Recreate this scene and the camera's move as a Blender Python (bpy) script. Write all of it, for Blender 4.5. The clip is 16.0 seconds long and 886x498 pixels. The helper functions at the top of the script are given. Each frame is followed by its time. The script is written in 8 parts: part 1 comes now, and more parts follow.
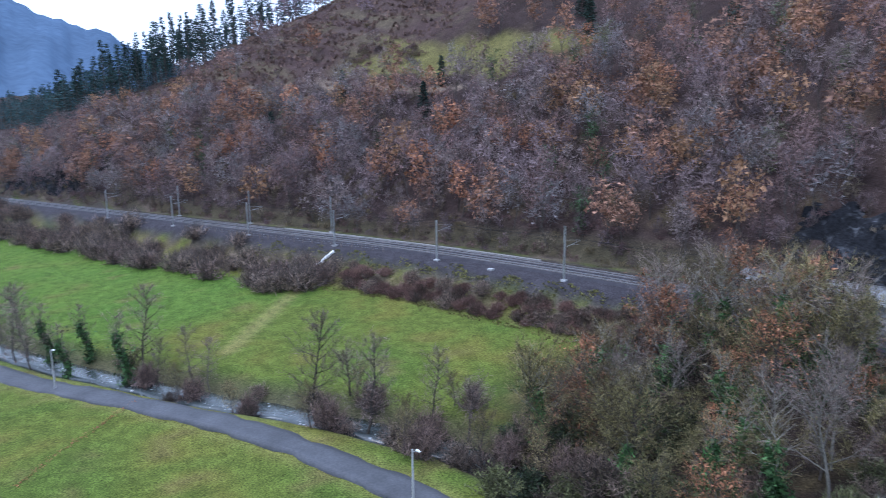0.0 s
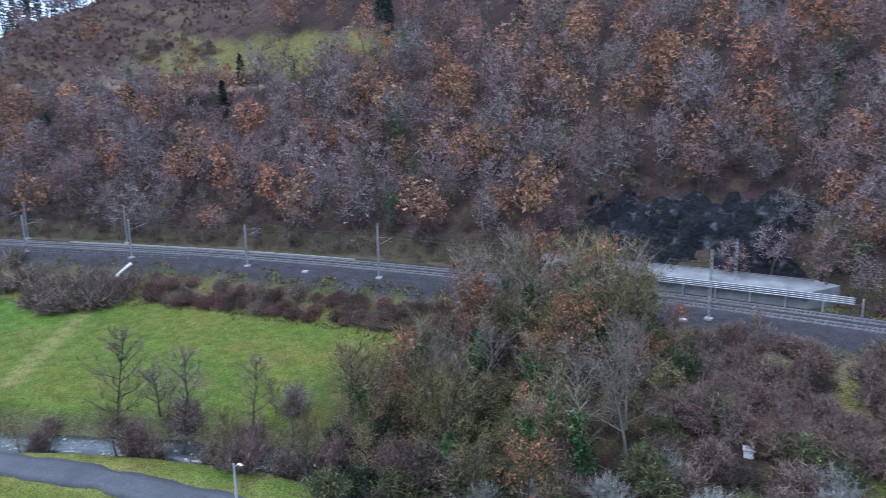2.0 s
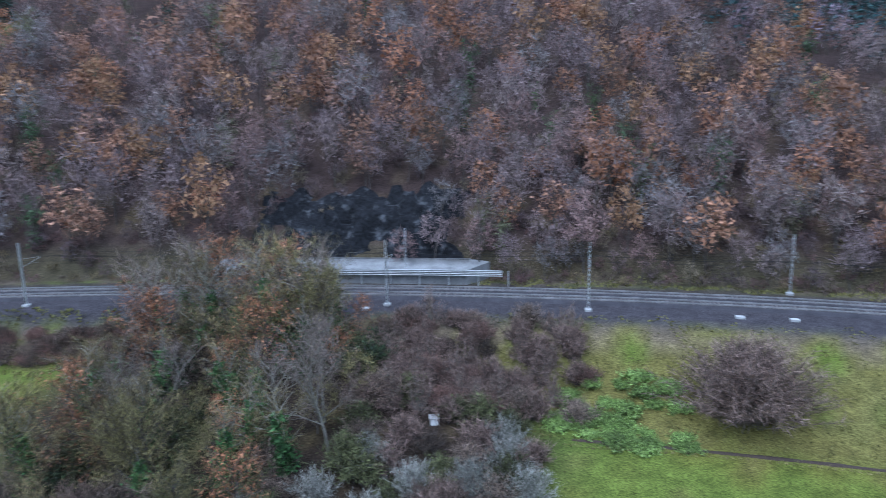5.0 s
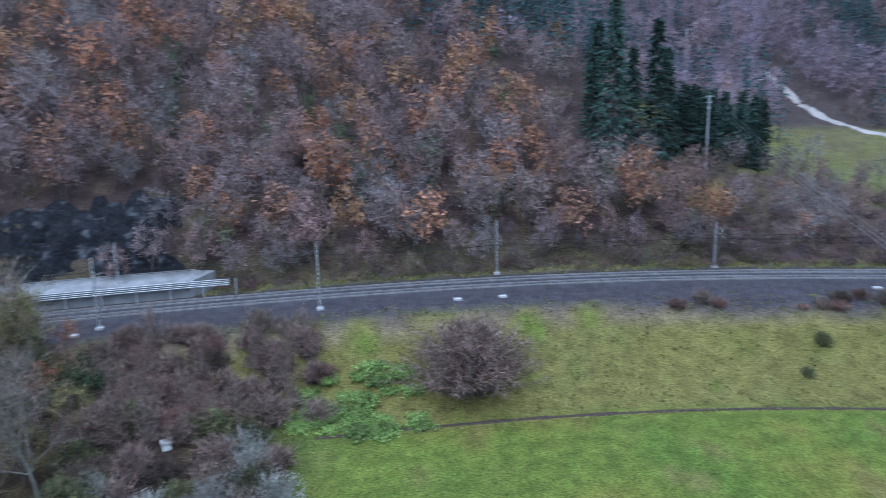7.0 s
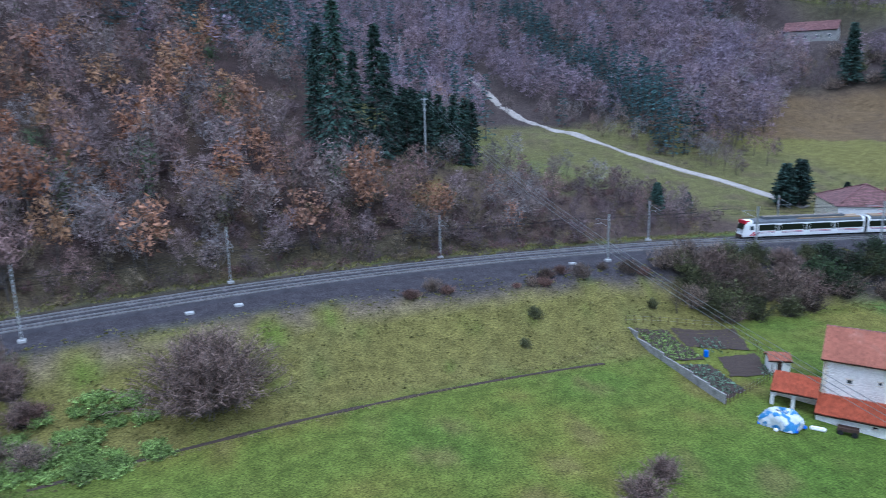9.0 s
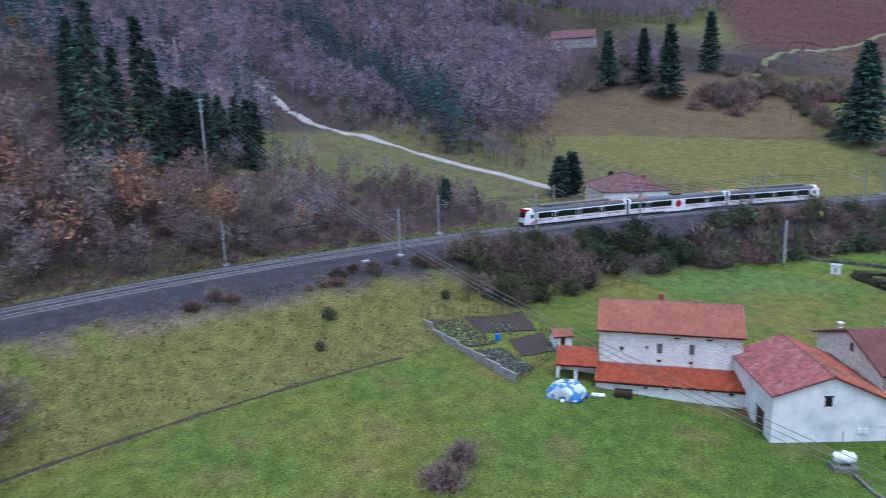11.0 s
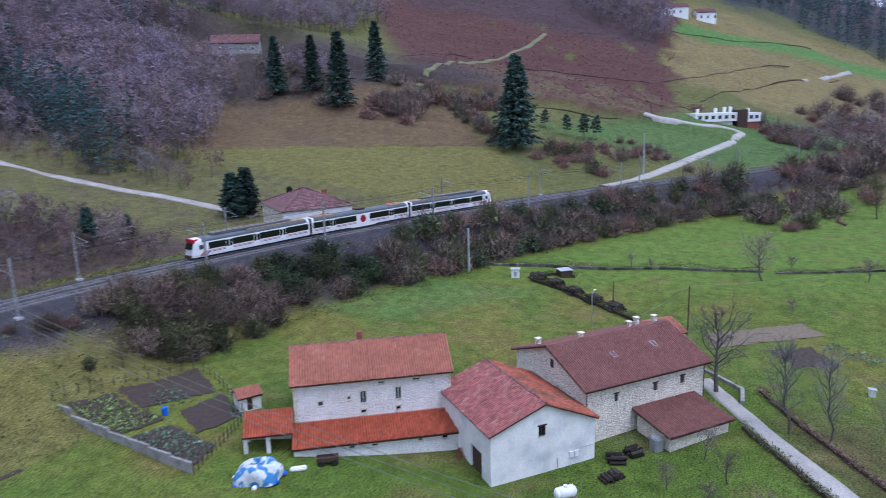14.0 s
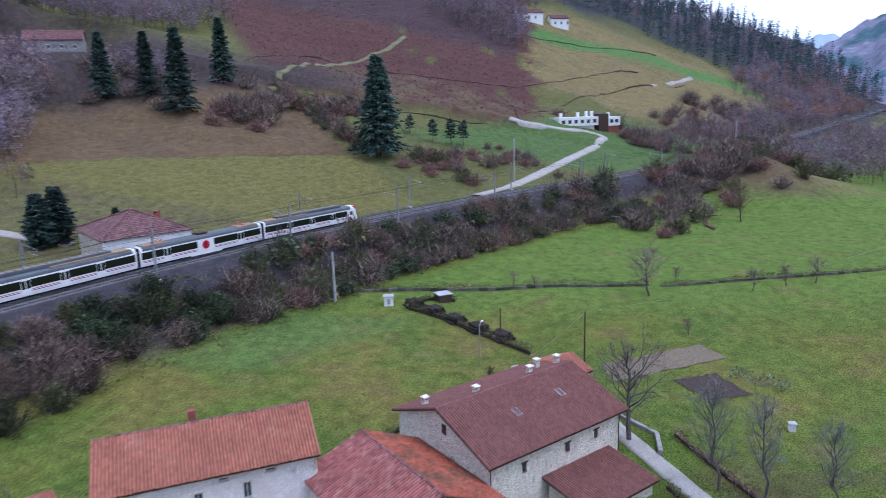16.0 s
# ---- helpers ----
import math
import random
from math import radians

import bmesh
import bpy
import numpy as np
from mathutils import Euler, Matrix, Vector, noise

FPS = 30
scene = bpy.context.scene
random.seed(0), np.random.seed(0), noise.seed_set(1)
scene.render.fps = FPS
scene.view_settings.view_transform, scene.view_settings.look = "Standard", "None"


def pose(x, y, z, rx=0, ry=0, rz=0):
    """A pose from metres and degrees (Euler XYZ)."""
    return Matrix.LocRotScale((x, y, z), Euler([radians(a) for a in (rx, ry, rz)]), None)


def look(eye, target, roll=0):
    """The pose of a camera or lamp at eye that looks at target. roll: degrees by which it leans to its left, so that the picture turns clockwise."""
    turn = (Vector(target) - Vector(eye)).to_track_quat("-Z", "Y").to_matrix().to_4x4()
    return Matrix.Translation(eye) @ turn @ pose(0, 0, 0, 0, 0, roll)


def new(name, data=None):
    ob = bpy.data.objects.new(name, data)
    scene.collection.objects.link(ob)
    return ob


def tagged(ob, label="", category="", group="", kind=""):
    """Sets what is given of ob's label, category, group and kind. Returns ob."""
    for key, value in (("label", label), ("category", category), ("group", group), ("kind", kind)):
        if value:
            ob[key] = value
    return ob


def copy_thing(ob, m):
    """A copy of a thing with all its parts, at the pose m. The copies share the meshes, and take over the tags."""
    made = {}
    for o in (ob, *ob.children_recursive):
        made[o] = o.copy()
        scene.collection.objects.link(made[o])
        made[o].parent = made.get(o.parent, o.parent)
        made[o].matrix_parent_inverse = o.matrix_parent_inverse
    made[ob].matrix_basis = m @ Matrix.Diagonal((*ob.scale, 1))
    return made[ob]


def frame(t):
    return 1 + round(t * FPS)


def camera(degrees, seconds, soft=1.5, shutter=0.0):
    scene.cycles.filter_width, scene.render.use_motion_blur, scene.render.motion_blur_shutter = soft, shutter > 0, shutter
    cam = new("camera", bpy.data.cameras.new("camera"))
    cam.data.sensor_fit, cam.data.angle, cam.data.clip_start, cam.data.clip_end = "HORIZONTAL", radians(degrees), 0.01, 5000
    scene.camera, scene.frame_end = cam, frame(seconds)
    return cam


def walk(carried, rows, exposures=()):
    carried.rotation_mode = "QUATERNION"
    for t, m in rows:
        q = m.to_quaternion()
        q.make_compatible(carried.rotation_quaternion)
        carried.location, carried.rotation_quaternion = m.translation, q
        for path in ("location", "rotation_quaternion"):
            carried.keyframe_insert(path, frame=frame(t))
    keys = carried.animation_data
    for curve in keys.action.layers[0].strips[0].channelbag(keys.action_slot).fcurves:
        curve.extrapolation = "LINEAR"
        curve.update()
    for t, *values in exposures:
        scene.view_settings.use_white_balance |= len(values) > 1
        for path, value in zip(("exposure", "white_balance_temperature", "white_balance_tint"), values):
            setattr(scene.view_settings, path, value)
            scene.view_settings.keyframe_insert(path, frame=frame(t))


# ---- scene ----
cam = camera(65.0, 16.0, soft=0.55, shutter=0.6)
PATH = [
    (0, (4.763, -99.84, 30.217), (3.119, -98.765, 29.839), -0.7),
    (0.5, (4.759, -99.864, 30.106), (3.193, -98.679, 29.727), -0.9),
    (1, (4.606, -99.869, 29.989), (3.132, -98.572, 29.608), -0.9),
    (1.5, (4.678, -99.871, 30.0), (3.289, -98.484, 29.617), -1.1),
    (2, (4.743, -100.042, 30.004), (3.45, -98.566, 29.619), -1.1),
    (2.5, (4.746, -100.15, 29.987), (3.543, -98.601, 29.599), -1.2),
    (3, (4.787, -100.226, 29.974), (3.699, -98.594, 29.584), -1.3),
    (3.2, (4.719, -100.223, 29.963), (3.675, -98.562, 29.574), -1.3),
    (5.3, (3.832, -101.127, 30.424), (3.46, -99.205, 30.012), -1.1),
    (5.5, (3.954, -101.175, 30.375), (3.652, -99.241, 29.962), -1.1),
    (6, (4.275, -101.248, 30.306), (4.143, -99.296, 29.892), -1.3),
    (6.5, (4.295, -101.359, 30.381), (4.349, -99.404, 29.963), -1.4),
    (7, (4.345, -101.724, 30.58), (4.627, -99.79, 30.155), -1.4),
    (7.5, (4.08, -101.983, 30.665), (4.582, -100.095, 30.235), -1.4),
    (8, (3.663, -101.805, 30.499), (4.363, -99.982, 30.067), -1.4),
    (8.5, (3.915, -101.914, 30.447), (4.769, -100.159, 30.011), -1.6),
    (8.7, (4.083, -101.89, 30.389), (4.993, -100.163, 29.954), -1.4),
    (10.8, (7.582, -101.376, 27.855), (8.956, -99.984, 27.437), -1.9),
    (11, (7.987, -101.16, 27.77), (9.409, -99.818, 27.349), -1.8),
    (11.5, (9.124, -100.253, 27.743), (10.671, -99.058, 27.32), -1.8),
    (12, (10.791, -99.037, 27.729), (12.449, -98.003, 27.303), -1.8),
    (12.5, (12.969, -97.735, 27.754), (14.696, -96.82, 27.328), -1.9),
    (13, (15.98, -96.167, 27.816), (17.761, -95.363, 27.391), -1.9),
    (13.5, (19.323, -94.659, 27.792), (21.148, -93.958, 27.367), -1.8),
    (14, (23.316, -93.046, 27.763), (25.181, -92.462, 27.338), -1.8),
    (14.5, (27.231, -91.64, 27.727), (29.126, -91.164, 27.302), -1.8),
    (15, (31.762, -90.395, 27.691), (33.678, -90.007, 27.267), -1.8),
    (15.5, (36.086, -89.369, 27.616), (38.016, -89.062, 27.191), -1.8),
    (16, (40.928, -88.521, 27.554), (42.872, -88.314, 27.13), -1.8),
]
walk(cam, [(t, look(eye, target, roll)) for t, eye, target, roll in PATH], exposures=((0, 0.46, 5180, 15), (3, 0.52, 5130, 11), (6, 0.54, 4980, 8), (9, 0.37, 4980, 10), (11, 0.26, 5120, 15), (16, 0.15, 5260, 21)))

# ---- light ----
world = bpy.data.worlds.new("overcast_world")
scene.world = world
world.use_nodes = True
wn = world.node_tree
wn.nodes.clear()
sky = wn.nodes.new("ShaderNodeTexSky")
sky.sky_type, sky.sun_disc = "NISHITA", False
sky.sun_elevation, sky.sun_rotation = radians(66), radians(199)
sky.dust_density, sky.ozone_density = 3.0, 2.0
cloud = wn.nodes.new("ShaderNodeMix")
cloud.data_type = "RGBA"
cloud.inputs[0].default_value = 0.82
cloud.inputs[7].default_value = (9.4, 10.3, 11.7, 1)
bg = wn.nodes.new("ShaderNodeBackground")
bg.inputs[1].default_value = 0.125
wout = wn.nodes.new("ShaderNodeOutputWorld")
wn.links.new(sky.outputs[0], cloud.inputs[6])
wn.links.new(cloud.outputs[2], bg.inputs[0])
wn.links.new(bg.outputs[0], wout.inputs[0])
sun = new("sun", bpy.data.lights.new("sun", "SUN"))
sun.data.energy, sun.data.angle, sun.data.color = 1.5, radians(30), (1.0, 0.97, 0.92)
sun.matrix_world = look((0, 0, 0), (0.14, 0.40, -0.95))
tagged(sun, kind="structure")


# ---- materials ----
def material(name, base, rough=0.9, metal=0.0, var=0.25, scale=3.0, fine=40.0, bump=0.3, dist=0.02, attr="", island=0.0, obj=0.0, spec=0.3, alt=None, altscale=0.3, altsharp=(0.45, 0.65), stones=0.0, joint=0.5, var2=None):
    """Base colour with broad and fine variation and relief. attr: name of a colour attribute that gives the base colour."""
    m = bpy.data.materials.new(name)
    m.use_nodes = True
    t = m.node_tree
    p = t.nodes["Principled BSDF"]
    p.inputs["Roughness"].default_value, p.inputs["Metallic"].default_value = rough, metal
    p.inputs["Specular IOR Level"].default_value = spec
    geo = t.nodes.new("ShaderNodeNewGeometry")
    def tex(sc, detail=4):
        n = t.nodes.new("ShaderNodeTexNoise")
        n.inputs["Scale"].default_value, n.inputs["Detail"].default_value = sc, detail
        t.links.new(geo.outputs["Position"], n.inputs["Vector"])
        return n
    broad, small = tex(scale), tex(fine, 3)
    def mix(kind, fac, a, b):
        n = t.nodes.new("ShaderNodeMix")
        n.data_type, n.blend_type = "RGBA", kind
        for sock, v in ((0, fac), (6, a), (7, b)):
            if hasattr(v, "is_output"):
                t.links.new(v, n.inputs[sock])
            elif sock == 0:
                n.inputs[0].default_value = v
            else:
                n.inputs[sock].default_value = (*v, 1)
        return n.outputs[2]
    if attr:
        a = t.nodes.new("ShaderNodeVertexColor")
        a.layer_name = attr
        col = a.outputs[0]
    else:
        col = base
    if alt:
        n = tex(altscale, 5)
        r = t.nodes.new("ShaderNodeMapRange")
        r.inputs[1].default_value, r.inputs[2].default_value = altsharp
        t.links.new(n.outputs[0], r.inputs[0])
        col = mix("MIX", r.outputs[0], col, alt)
    def spread(sock, amount):
        r = t.nodes.new("ShaderNodeMapRange")
        r.inputs[1].default_value, r.inputs[2].default_value = 0.25, 0.75
        r.inputs[3].default_value, r.inputs[4].default_value = 1 - amount, 1 + amount
        r.clamp = False
        t.links.new(sock, r.inputs[0])
        return r.outputs[0]
    col = mix("MULTIPLY", 1.0, col, spread(broad.outputs[0], var))
    col = mix("MULTIPLY", 1.0, col, spread(small.outputs[0], var if var2 is None else var2))
    if island:
        col = mix("MULTIPLY", 1.0, col, spread(geo.outputs["Random Per Island"], island))
    if obj:
        o = t.nodes.new("ShaderNodeObjectInfo")
        col = mix("MULTIPLY", 1.0, col, spread(o.outputs["Random"], obj))
    relief = small.outputs[0]
    if stones:
        vor = t.nodes.new("ShaderNodeTexVoronoi")
        vor.feature = "DISTANCE_TO_EDGE"
        vor.inputs["Scale"].default_value = stones
        squash = t.nodes.new("ShaderNodeMapping")
        squash.inputs["Scale"].default_value = (0.75, 0.75, 1.9)
        bend = t.nodes.new("ShaderNodeVectorMath")
        bend.operation = "MULTIPLY_ADD"
        bend.inputs[1].default_value = (0.25, 0.25, 0.25)
        t.links.new(broad.outputs["Color"], bend.inputs[0])
        t.links.new(geo.outputs["Position"], bend.inputs[2])
        t.links.new(bend.outputs[0], squash.inputs[0])
        t.links.new(squash.outputs[0], vor.inputs["Vector"])
        cell = t.nodes.new("ShaderNodeTexVoronoi")
        cell.inputs["Scale"].default_value = stones
        t.links.new(squash.outputs[0], cell.inputs["Vector"])
        sep = t.nodes.new("ShaderNodeSeparateColor")
        t.links.new(cell.outputs["Color"], sep.inputs[0])
        col = mix("MULTIPLY", 1.0, col, spread(sep.outputs[0], joint * 0.35))
        gapm = t.nodes.new("ShaderNodeMapRange")
        gapm.inputs[1].default_value, gapm.inputs[2].default_value = 0.02, 0.14
        gapm.inputs[3].default_value, gapm.inputs[4].default_value = 1 - joint, 1
        t.links.new(vor.outputs["Distance"], gapm.inputs[0])
        col = mix("MULTIPLY", 1.0, col, gapm.outputs[0])
        humps = t.nodes.new("ShaderNodeMapRange")
        humps.inputs[1].default_value, humps.inputs[2].default_value = 0.0, 0.3
        t.links.new(vor.outputs["Distance"], humps.inputs[0])
        relief = humps.outputs[0]
    t.links.new(col, p.inputs["Base Color"])
    if bump:
        b = t.nodes.new("ShaderNodeBump")
        b.inputs["Strength"].default_value, b.inputs["Distance"].default_value = bump, dist
        t.links.new(relief, b.inputs["Height"])
        t.links.new(b.outputs[0], p.inputs["Normal"])
    return m


M = {}
M["ground"] = material("ground_cover", (0.1, 0.1, 0.05), 0.95, var=0.3, var2=0.8, scale=0.5, fine=5.0, bump=0.9, dist=0.2, attr="cover", spec=0.1)
M["ballast"] = material("ballast_stone", (0.044, 0.041, 0.047), 0.95, var=0.35, scale=0.5, fine=9, bump=0.8, dist=0.08, spec=0.2)
M["rail"] = material("rail_steel", (0.22, 0.215, 0.22), 0.5, 0.6, 0.15, 1, 20, 0.1)
M["sleeper"] = material("sleeper_concrete", (0.085, 0.075, 0.072), 0.9, obj=0.2, island=0.25)
M["asphalt"] = material("worn_asphalt", (0.075, 0.077, 0.085), 0.75, var=0.22, scale=0.3, fine=3, bump=0.2)
M["concrete"] = material("grey_concrete", (0.36, 0.36, 0.36), 0.9, var=0.2, scale=0.6, fine=8)
M["lane"] = material("pale_lane", (0.33, 0.305, 0.27), 0.95, var=0.2, scale=0.4, fine=4)
M["dirt"] = material("pale_dirt", (0.30, 0.27, 0.245), 0.95, var=0.25, scale=0.4, fine=3)
M["water"] = material("river_water", (0.05, 0.06, 0.06), 0.08, var=0.2, scale=0.8, fine=3, bump=0.35, dist=0.15, spec=0.6, alt=(0.35, 0.37, 0.38), altscale=1.2, altsharp=(0.62, 0.72))
M["bark"] = material("grey_bark", (0.075, 0.063, 0.056), 0.95, obj=0.25, fine=12)
M["bark_light"] = material("pale_bark", (0.21, 0.195, 0.165), 0.95, obj=0.2, fine=12)
M["twig_mauve"] = material("mauve_twigs", (0.175, 0.122, 0.103), 0.95, island=0.45, bump=0)
M["twig_bush"] = material("dark_bush_twigs", (0.142, 0.106, 0.084), 0.95, island=0.5, obj=0.3, bump=0)
M["twig"] = material("bare_twigs", (0.175, 0.135, 0.115), 0.95, island=0.4, obj=0.2, bump=0)
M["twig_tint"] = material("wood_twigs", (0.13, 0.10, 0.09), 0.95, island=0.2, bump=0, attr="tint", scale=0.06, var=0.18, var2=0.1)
M["twig_moss"] = material("moss_brown_twigs", (0.155, 0.124, 0.062), 0.95, island=0.4, obj=0.3, bump=0)
M["twig_grey"] = material("lichen_grey_twigs", (0.21, 0.205, 0.182), 0.95, island=0.35, obj=0.15, bump=0)
M["leaf_brown"] = material("dry_oak_leaves", (0.25, 0.115, 0.06), 0.9, island=0.4, obj=0.25, bump=0)
M["leaf_olive"] = material("olive_moss_twigs", (0.17, 0.145, 0.064), 0.95, island=0.4, obj=0.2, bump=0)
M["ivy"] = material("ivy_leaves", (0.05, 0.105, 0.032), 0.7, island=0.4, obj=0.2, bump=0)
M["evergreen"] = material("dark_evergreen_leaves", (0.036, 0.056, 0.024), 0.75, island=0.45, obj=0.25, bump=0)
M["leaf_green"] = material("bramble_leaves", (0.16, 0.225, 0.06), 0.8, island=0.4, obj=0.2, bump=0)
M["needle"] = material("dark_needles", (0.034, 0.062, 0.050), 0.85, island=0.4, obj=0.2, bump=0)
M["bramble"] = material("red_bramble_stems", (0.175, 0.105, 0.086), 0.95, island=0.4, obj=0.2, bump=0)
M["hedge"] = material("hedge_leaves", (0.08, 0.084, 0.036), 0.9, island=0.4, obj=0.2, bump=0)
M["stone_white"] = material("limewashed_stone", (0.86, 0.835, 0.79), 0.95, var=0.08, scale=0.6, fine=3.5, bump=1.0, dist=0.1, stones=3.4, joint=0.07, alt=(0.62, 0.58, 0.53), altscale=0.55, altsharp=(0.62, 0.78))
M["render_white"] = material("white_render", (0.72, 0.70, 0.67), 0.9, var=0.10, scale=0.5, fine=5, bump=0.1, alt=(0.45, 0.47, 0.48), altscale=0.35, altsharp=(0.5, 0.8))
M["stone_buff"] = material("buff_rubble_stone", (0.80, 0.73, 0.61), 0.95, var=0.12, scale=1.2, fine=4.0, bump=0.9, dist=0.1, stones=3.2, joint=0.16, alt=(0.56, 0.46, 0.35), altscale=2.6, altsharp=(0.55, 0.72))
M["tile_old"] = material("weathered_clay_tile", (0.37, 0.145, 0.095), 0.85, var=0.16, scale=0.5, fine=5, bump=0.4, island=0.07, alt=(0.44, 0.22, 0.16), altscale=0.45, altsharp=(0.6, 0.75))
M["tile_orange"] = material("orange_clay_tile", (0.36, 0.085, 0.04), 0.85, var=0.15, scale=0.7, fine=5, bump=0.4, island=0.1)
M["tile_moss"] = material("mossy_red_tile", (0.30, 0.085, 0.05), 0.9, var=0.2, scale=0.5, fine=5, bump=0.4, island=0.12, alt=(0.16, 0.075, 0.045), altscale=0.4, altsharp=(0.45, 0.65))
M["tile_dark"] = material("dark_red_tile", (0.195, 0.085, 0.07), 0.8, var=0.1, scale=0.5, fine=4, bump=0.3, island=0.08)
M["tile_mauve"] = material("mauve_clay_tile", (0.17, 0.086, 0.084), 0.85, var=0.22, scale=0.6, fine=5, bump=0.4, island=0.2)
M["wood_dark"] = material("dark_timber", (0.06, 0.035, 0.025), 0.8, fine=14)
M["wood_pale"] = material("grey_timber", (0.22, 0.18, 0.14), 0.9, fine=14)
M["glass"] = material("window_glass", (0.06, 0.07, 0.08), 0.1, var=0.1, spec=0.7, bump=0)
M["void"] = material("painted_dark_inside", (0.012, 0.011, 0.01), 1.0)
M["brick"] = material("red_brick", (0.23, 0.075, 0.055), 0.9, fine=10)
M["galv"] = material("galvanised_steel", (0.40, 0.41, 0.42), 0.5, 0.6, 0.15, 1, 12, 0.1)
M["white_paint"] = material("white_paint", (0.74, 0.735, 0.72), 0.35, var=0.06, scale=0.3, fine=3, bump=0.05)
M["silver"] = material("silver_paint", (0.33, 0.36, 0.40), 0.4, 0.3, 0.12, 0.5, 5, 0.1)
M["tan_roof"] = material("dusty_tan_roof", (0.27, 0.195, 0.125), 0.8, var=0.2, scale=0.8, fine=6)
M["red_paint"] = material("red_paint", (0.42, 0.008, 0.028), 0.35, var=0.08, bump=0.05)
M["purple_paint"] = material("purple_paint", (0.16, 0.03, 0.13), 0.4, var=0.08, bump=0.05)
M["black"] = material("black_rubber", (0.015, 0.015, 0.016), 0.7)
M["blue_tarp"] = material("blue_tarpaulin", (0.05, 0.19, 0.40), 0.45, var=0.2, alt=(0.55, 0.58, 0.6), altscale=1.1, altsharp=(0.47, 0.52), bump=0.5, dist=0.08)
M["blue_plastic"] = material("blue_plastic", (0.02, 0.12, 0.55), 0.4)
M["soil"] = material("dug_soil", (0.05, 0.035, 0.028), 0.95, fine=6, bump=0.8, dist=0.1)
M["cabbage"] = material("cabbage_leaves", (0.12, 0.19, 0.12), 0.7, island=0.4, bump=0)
# near-black base with lighter grey patches
M["rock"] = material("near_black_rock", (0.013, 0.0135, 0.016), 0.92, var=0.5, scale=0.4, fine=1.6, bump=1.0, dist=0.4, alt=(0.062, 0.064, 0.07), altscale=0.5, altsharp=(0.56, 0.68), spec=0.12)
# distance haze is put into the base colours of the backdrop hills
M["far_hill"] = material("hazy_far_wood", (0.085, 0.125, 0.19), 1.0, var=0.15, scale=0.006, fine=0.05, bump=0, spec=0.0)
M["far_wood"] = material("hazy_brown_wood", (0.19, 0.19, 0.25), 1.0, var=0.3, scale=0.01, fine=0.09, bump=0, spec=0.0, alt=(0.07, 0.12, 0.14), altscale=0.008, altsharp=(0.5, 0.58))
M["far_hill_pale"] = material("hazy_pale_ridge", (0.30, 0.37, 0.46), 1.0, var=0.06, scale=0.003, fine=0.02, bump=0, spec=0.0)
M["bracken"] = material("dead_bracken", (0.175, 0.088, 0.07), 0.95, island=0.3, bump=0)

M["bracken_dark"] = material("brown_bracken", (0.14, 0.09, 0.07), 0.95, island=0.3, bump=0)
M["stone_dark"] = material("mossy_stone", (0.12, 0.11, 0.09), 0.95, var=0.35, scale=1.0, fine=5, bump=0.8, dist=0.1, island=0.3)
M["soil_dry"] = material("dry_dug_soil", (0.15, 0.118, 0.078), 0.95, fine=4, bump=0.6, dist=0.1)


M["gallery"] = material("stained_gallery_concrete", (0.21, 0.21, 0.212), 0.9, var=0.25, scale=0.4, fine=6, alt=(0.15, 0.15, 0.155), altscale=0.5, altsharp=(0.5, 0.75))
M["grass_path"] = material("worn_grass_path", (0.14, 0.14, 0.068), 0.95, var=0.25, scale=0.4, fine=3)
M["dry_grass"] = material("dry_grass", (0.155, 0.145, 0.05), 0.95, island=0.35, bump=0, scale=0.15, var=0.25)
M["log_dark"] = material("old_dark_logs", (0.032, 0.024, 0.02), 0.9, obj=0.4, fine=12)
M["bark_wood"] = material("hill_bark", (0.085, 0.072, 0.064), 0.95, fine=12)
M["concrete_old"] = material("weathered_concrete", (0.29, 0.275, 0.26), 0.95, var=0.35, scale=0.5, fine=5, alt=(0.10, 0.105, 0.085), altscale=0.5, altsharp=(0.5, 0.7))
M["roof_grey"] = material("car_roof_grey", (0.095, 0.105, 0.118), 0.6, 0.0, 0.2, 0.5, 5, 0.1)
M["train_glass"] = material("tinted_train_glass", (0.013, 0.017, 0.010), 0.3, var=0.1, spec=0.08, bump=0)
M["frame_pale"] = material("pale_window_frame", (0.62, 0.61, 0.60), 0.8, fine=14)
M["tile_barn"] = material("faded_barn_tile", (0.27, 0.095, 0.085), 0.9, var=0.2, scale=0.5, fine=5, bump=0.4, island=0.12, alt=(0.35, 0.17, 0.14), altscale=0.9, altsharp=(0.52, 0.72))
M["bark_mid"] = material("walnut_bark", (0.11, 0.10, 0.09), 0.95, fine=12)


# ---- mesh helpers ----
def box(bm, lo, hi, m=None):
    """An axis-aligned box, moved by m."""
    v = [bm.verts.new((x, y, z)) for x in (lo[0], hi[0]) for y in (lo[1], hi[1]) for z in (lo[2], hi[2])]
    if m is not None:
        for q in v:
            q.co = m @ q.co
    for f in ((0, 1, 3, 2), (4, 6, 7, 5), (0, 4, 5, 1), (2, 3, 7, 6), (0, 2, 6, 4), (1, 5, 7, 3)):
        bm.faces.new([v[i] for i in f])


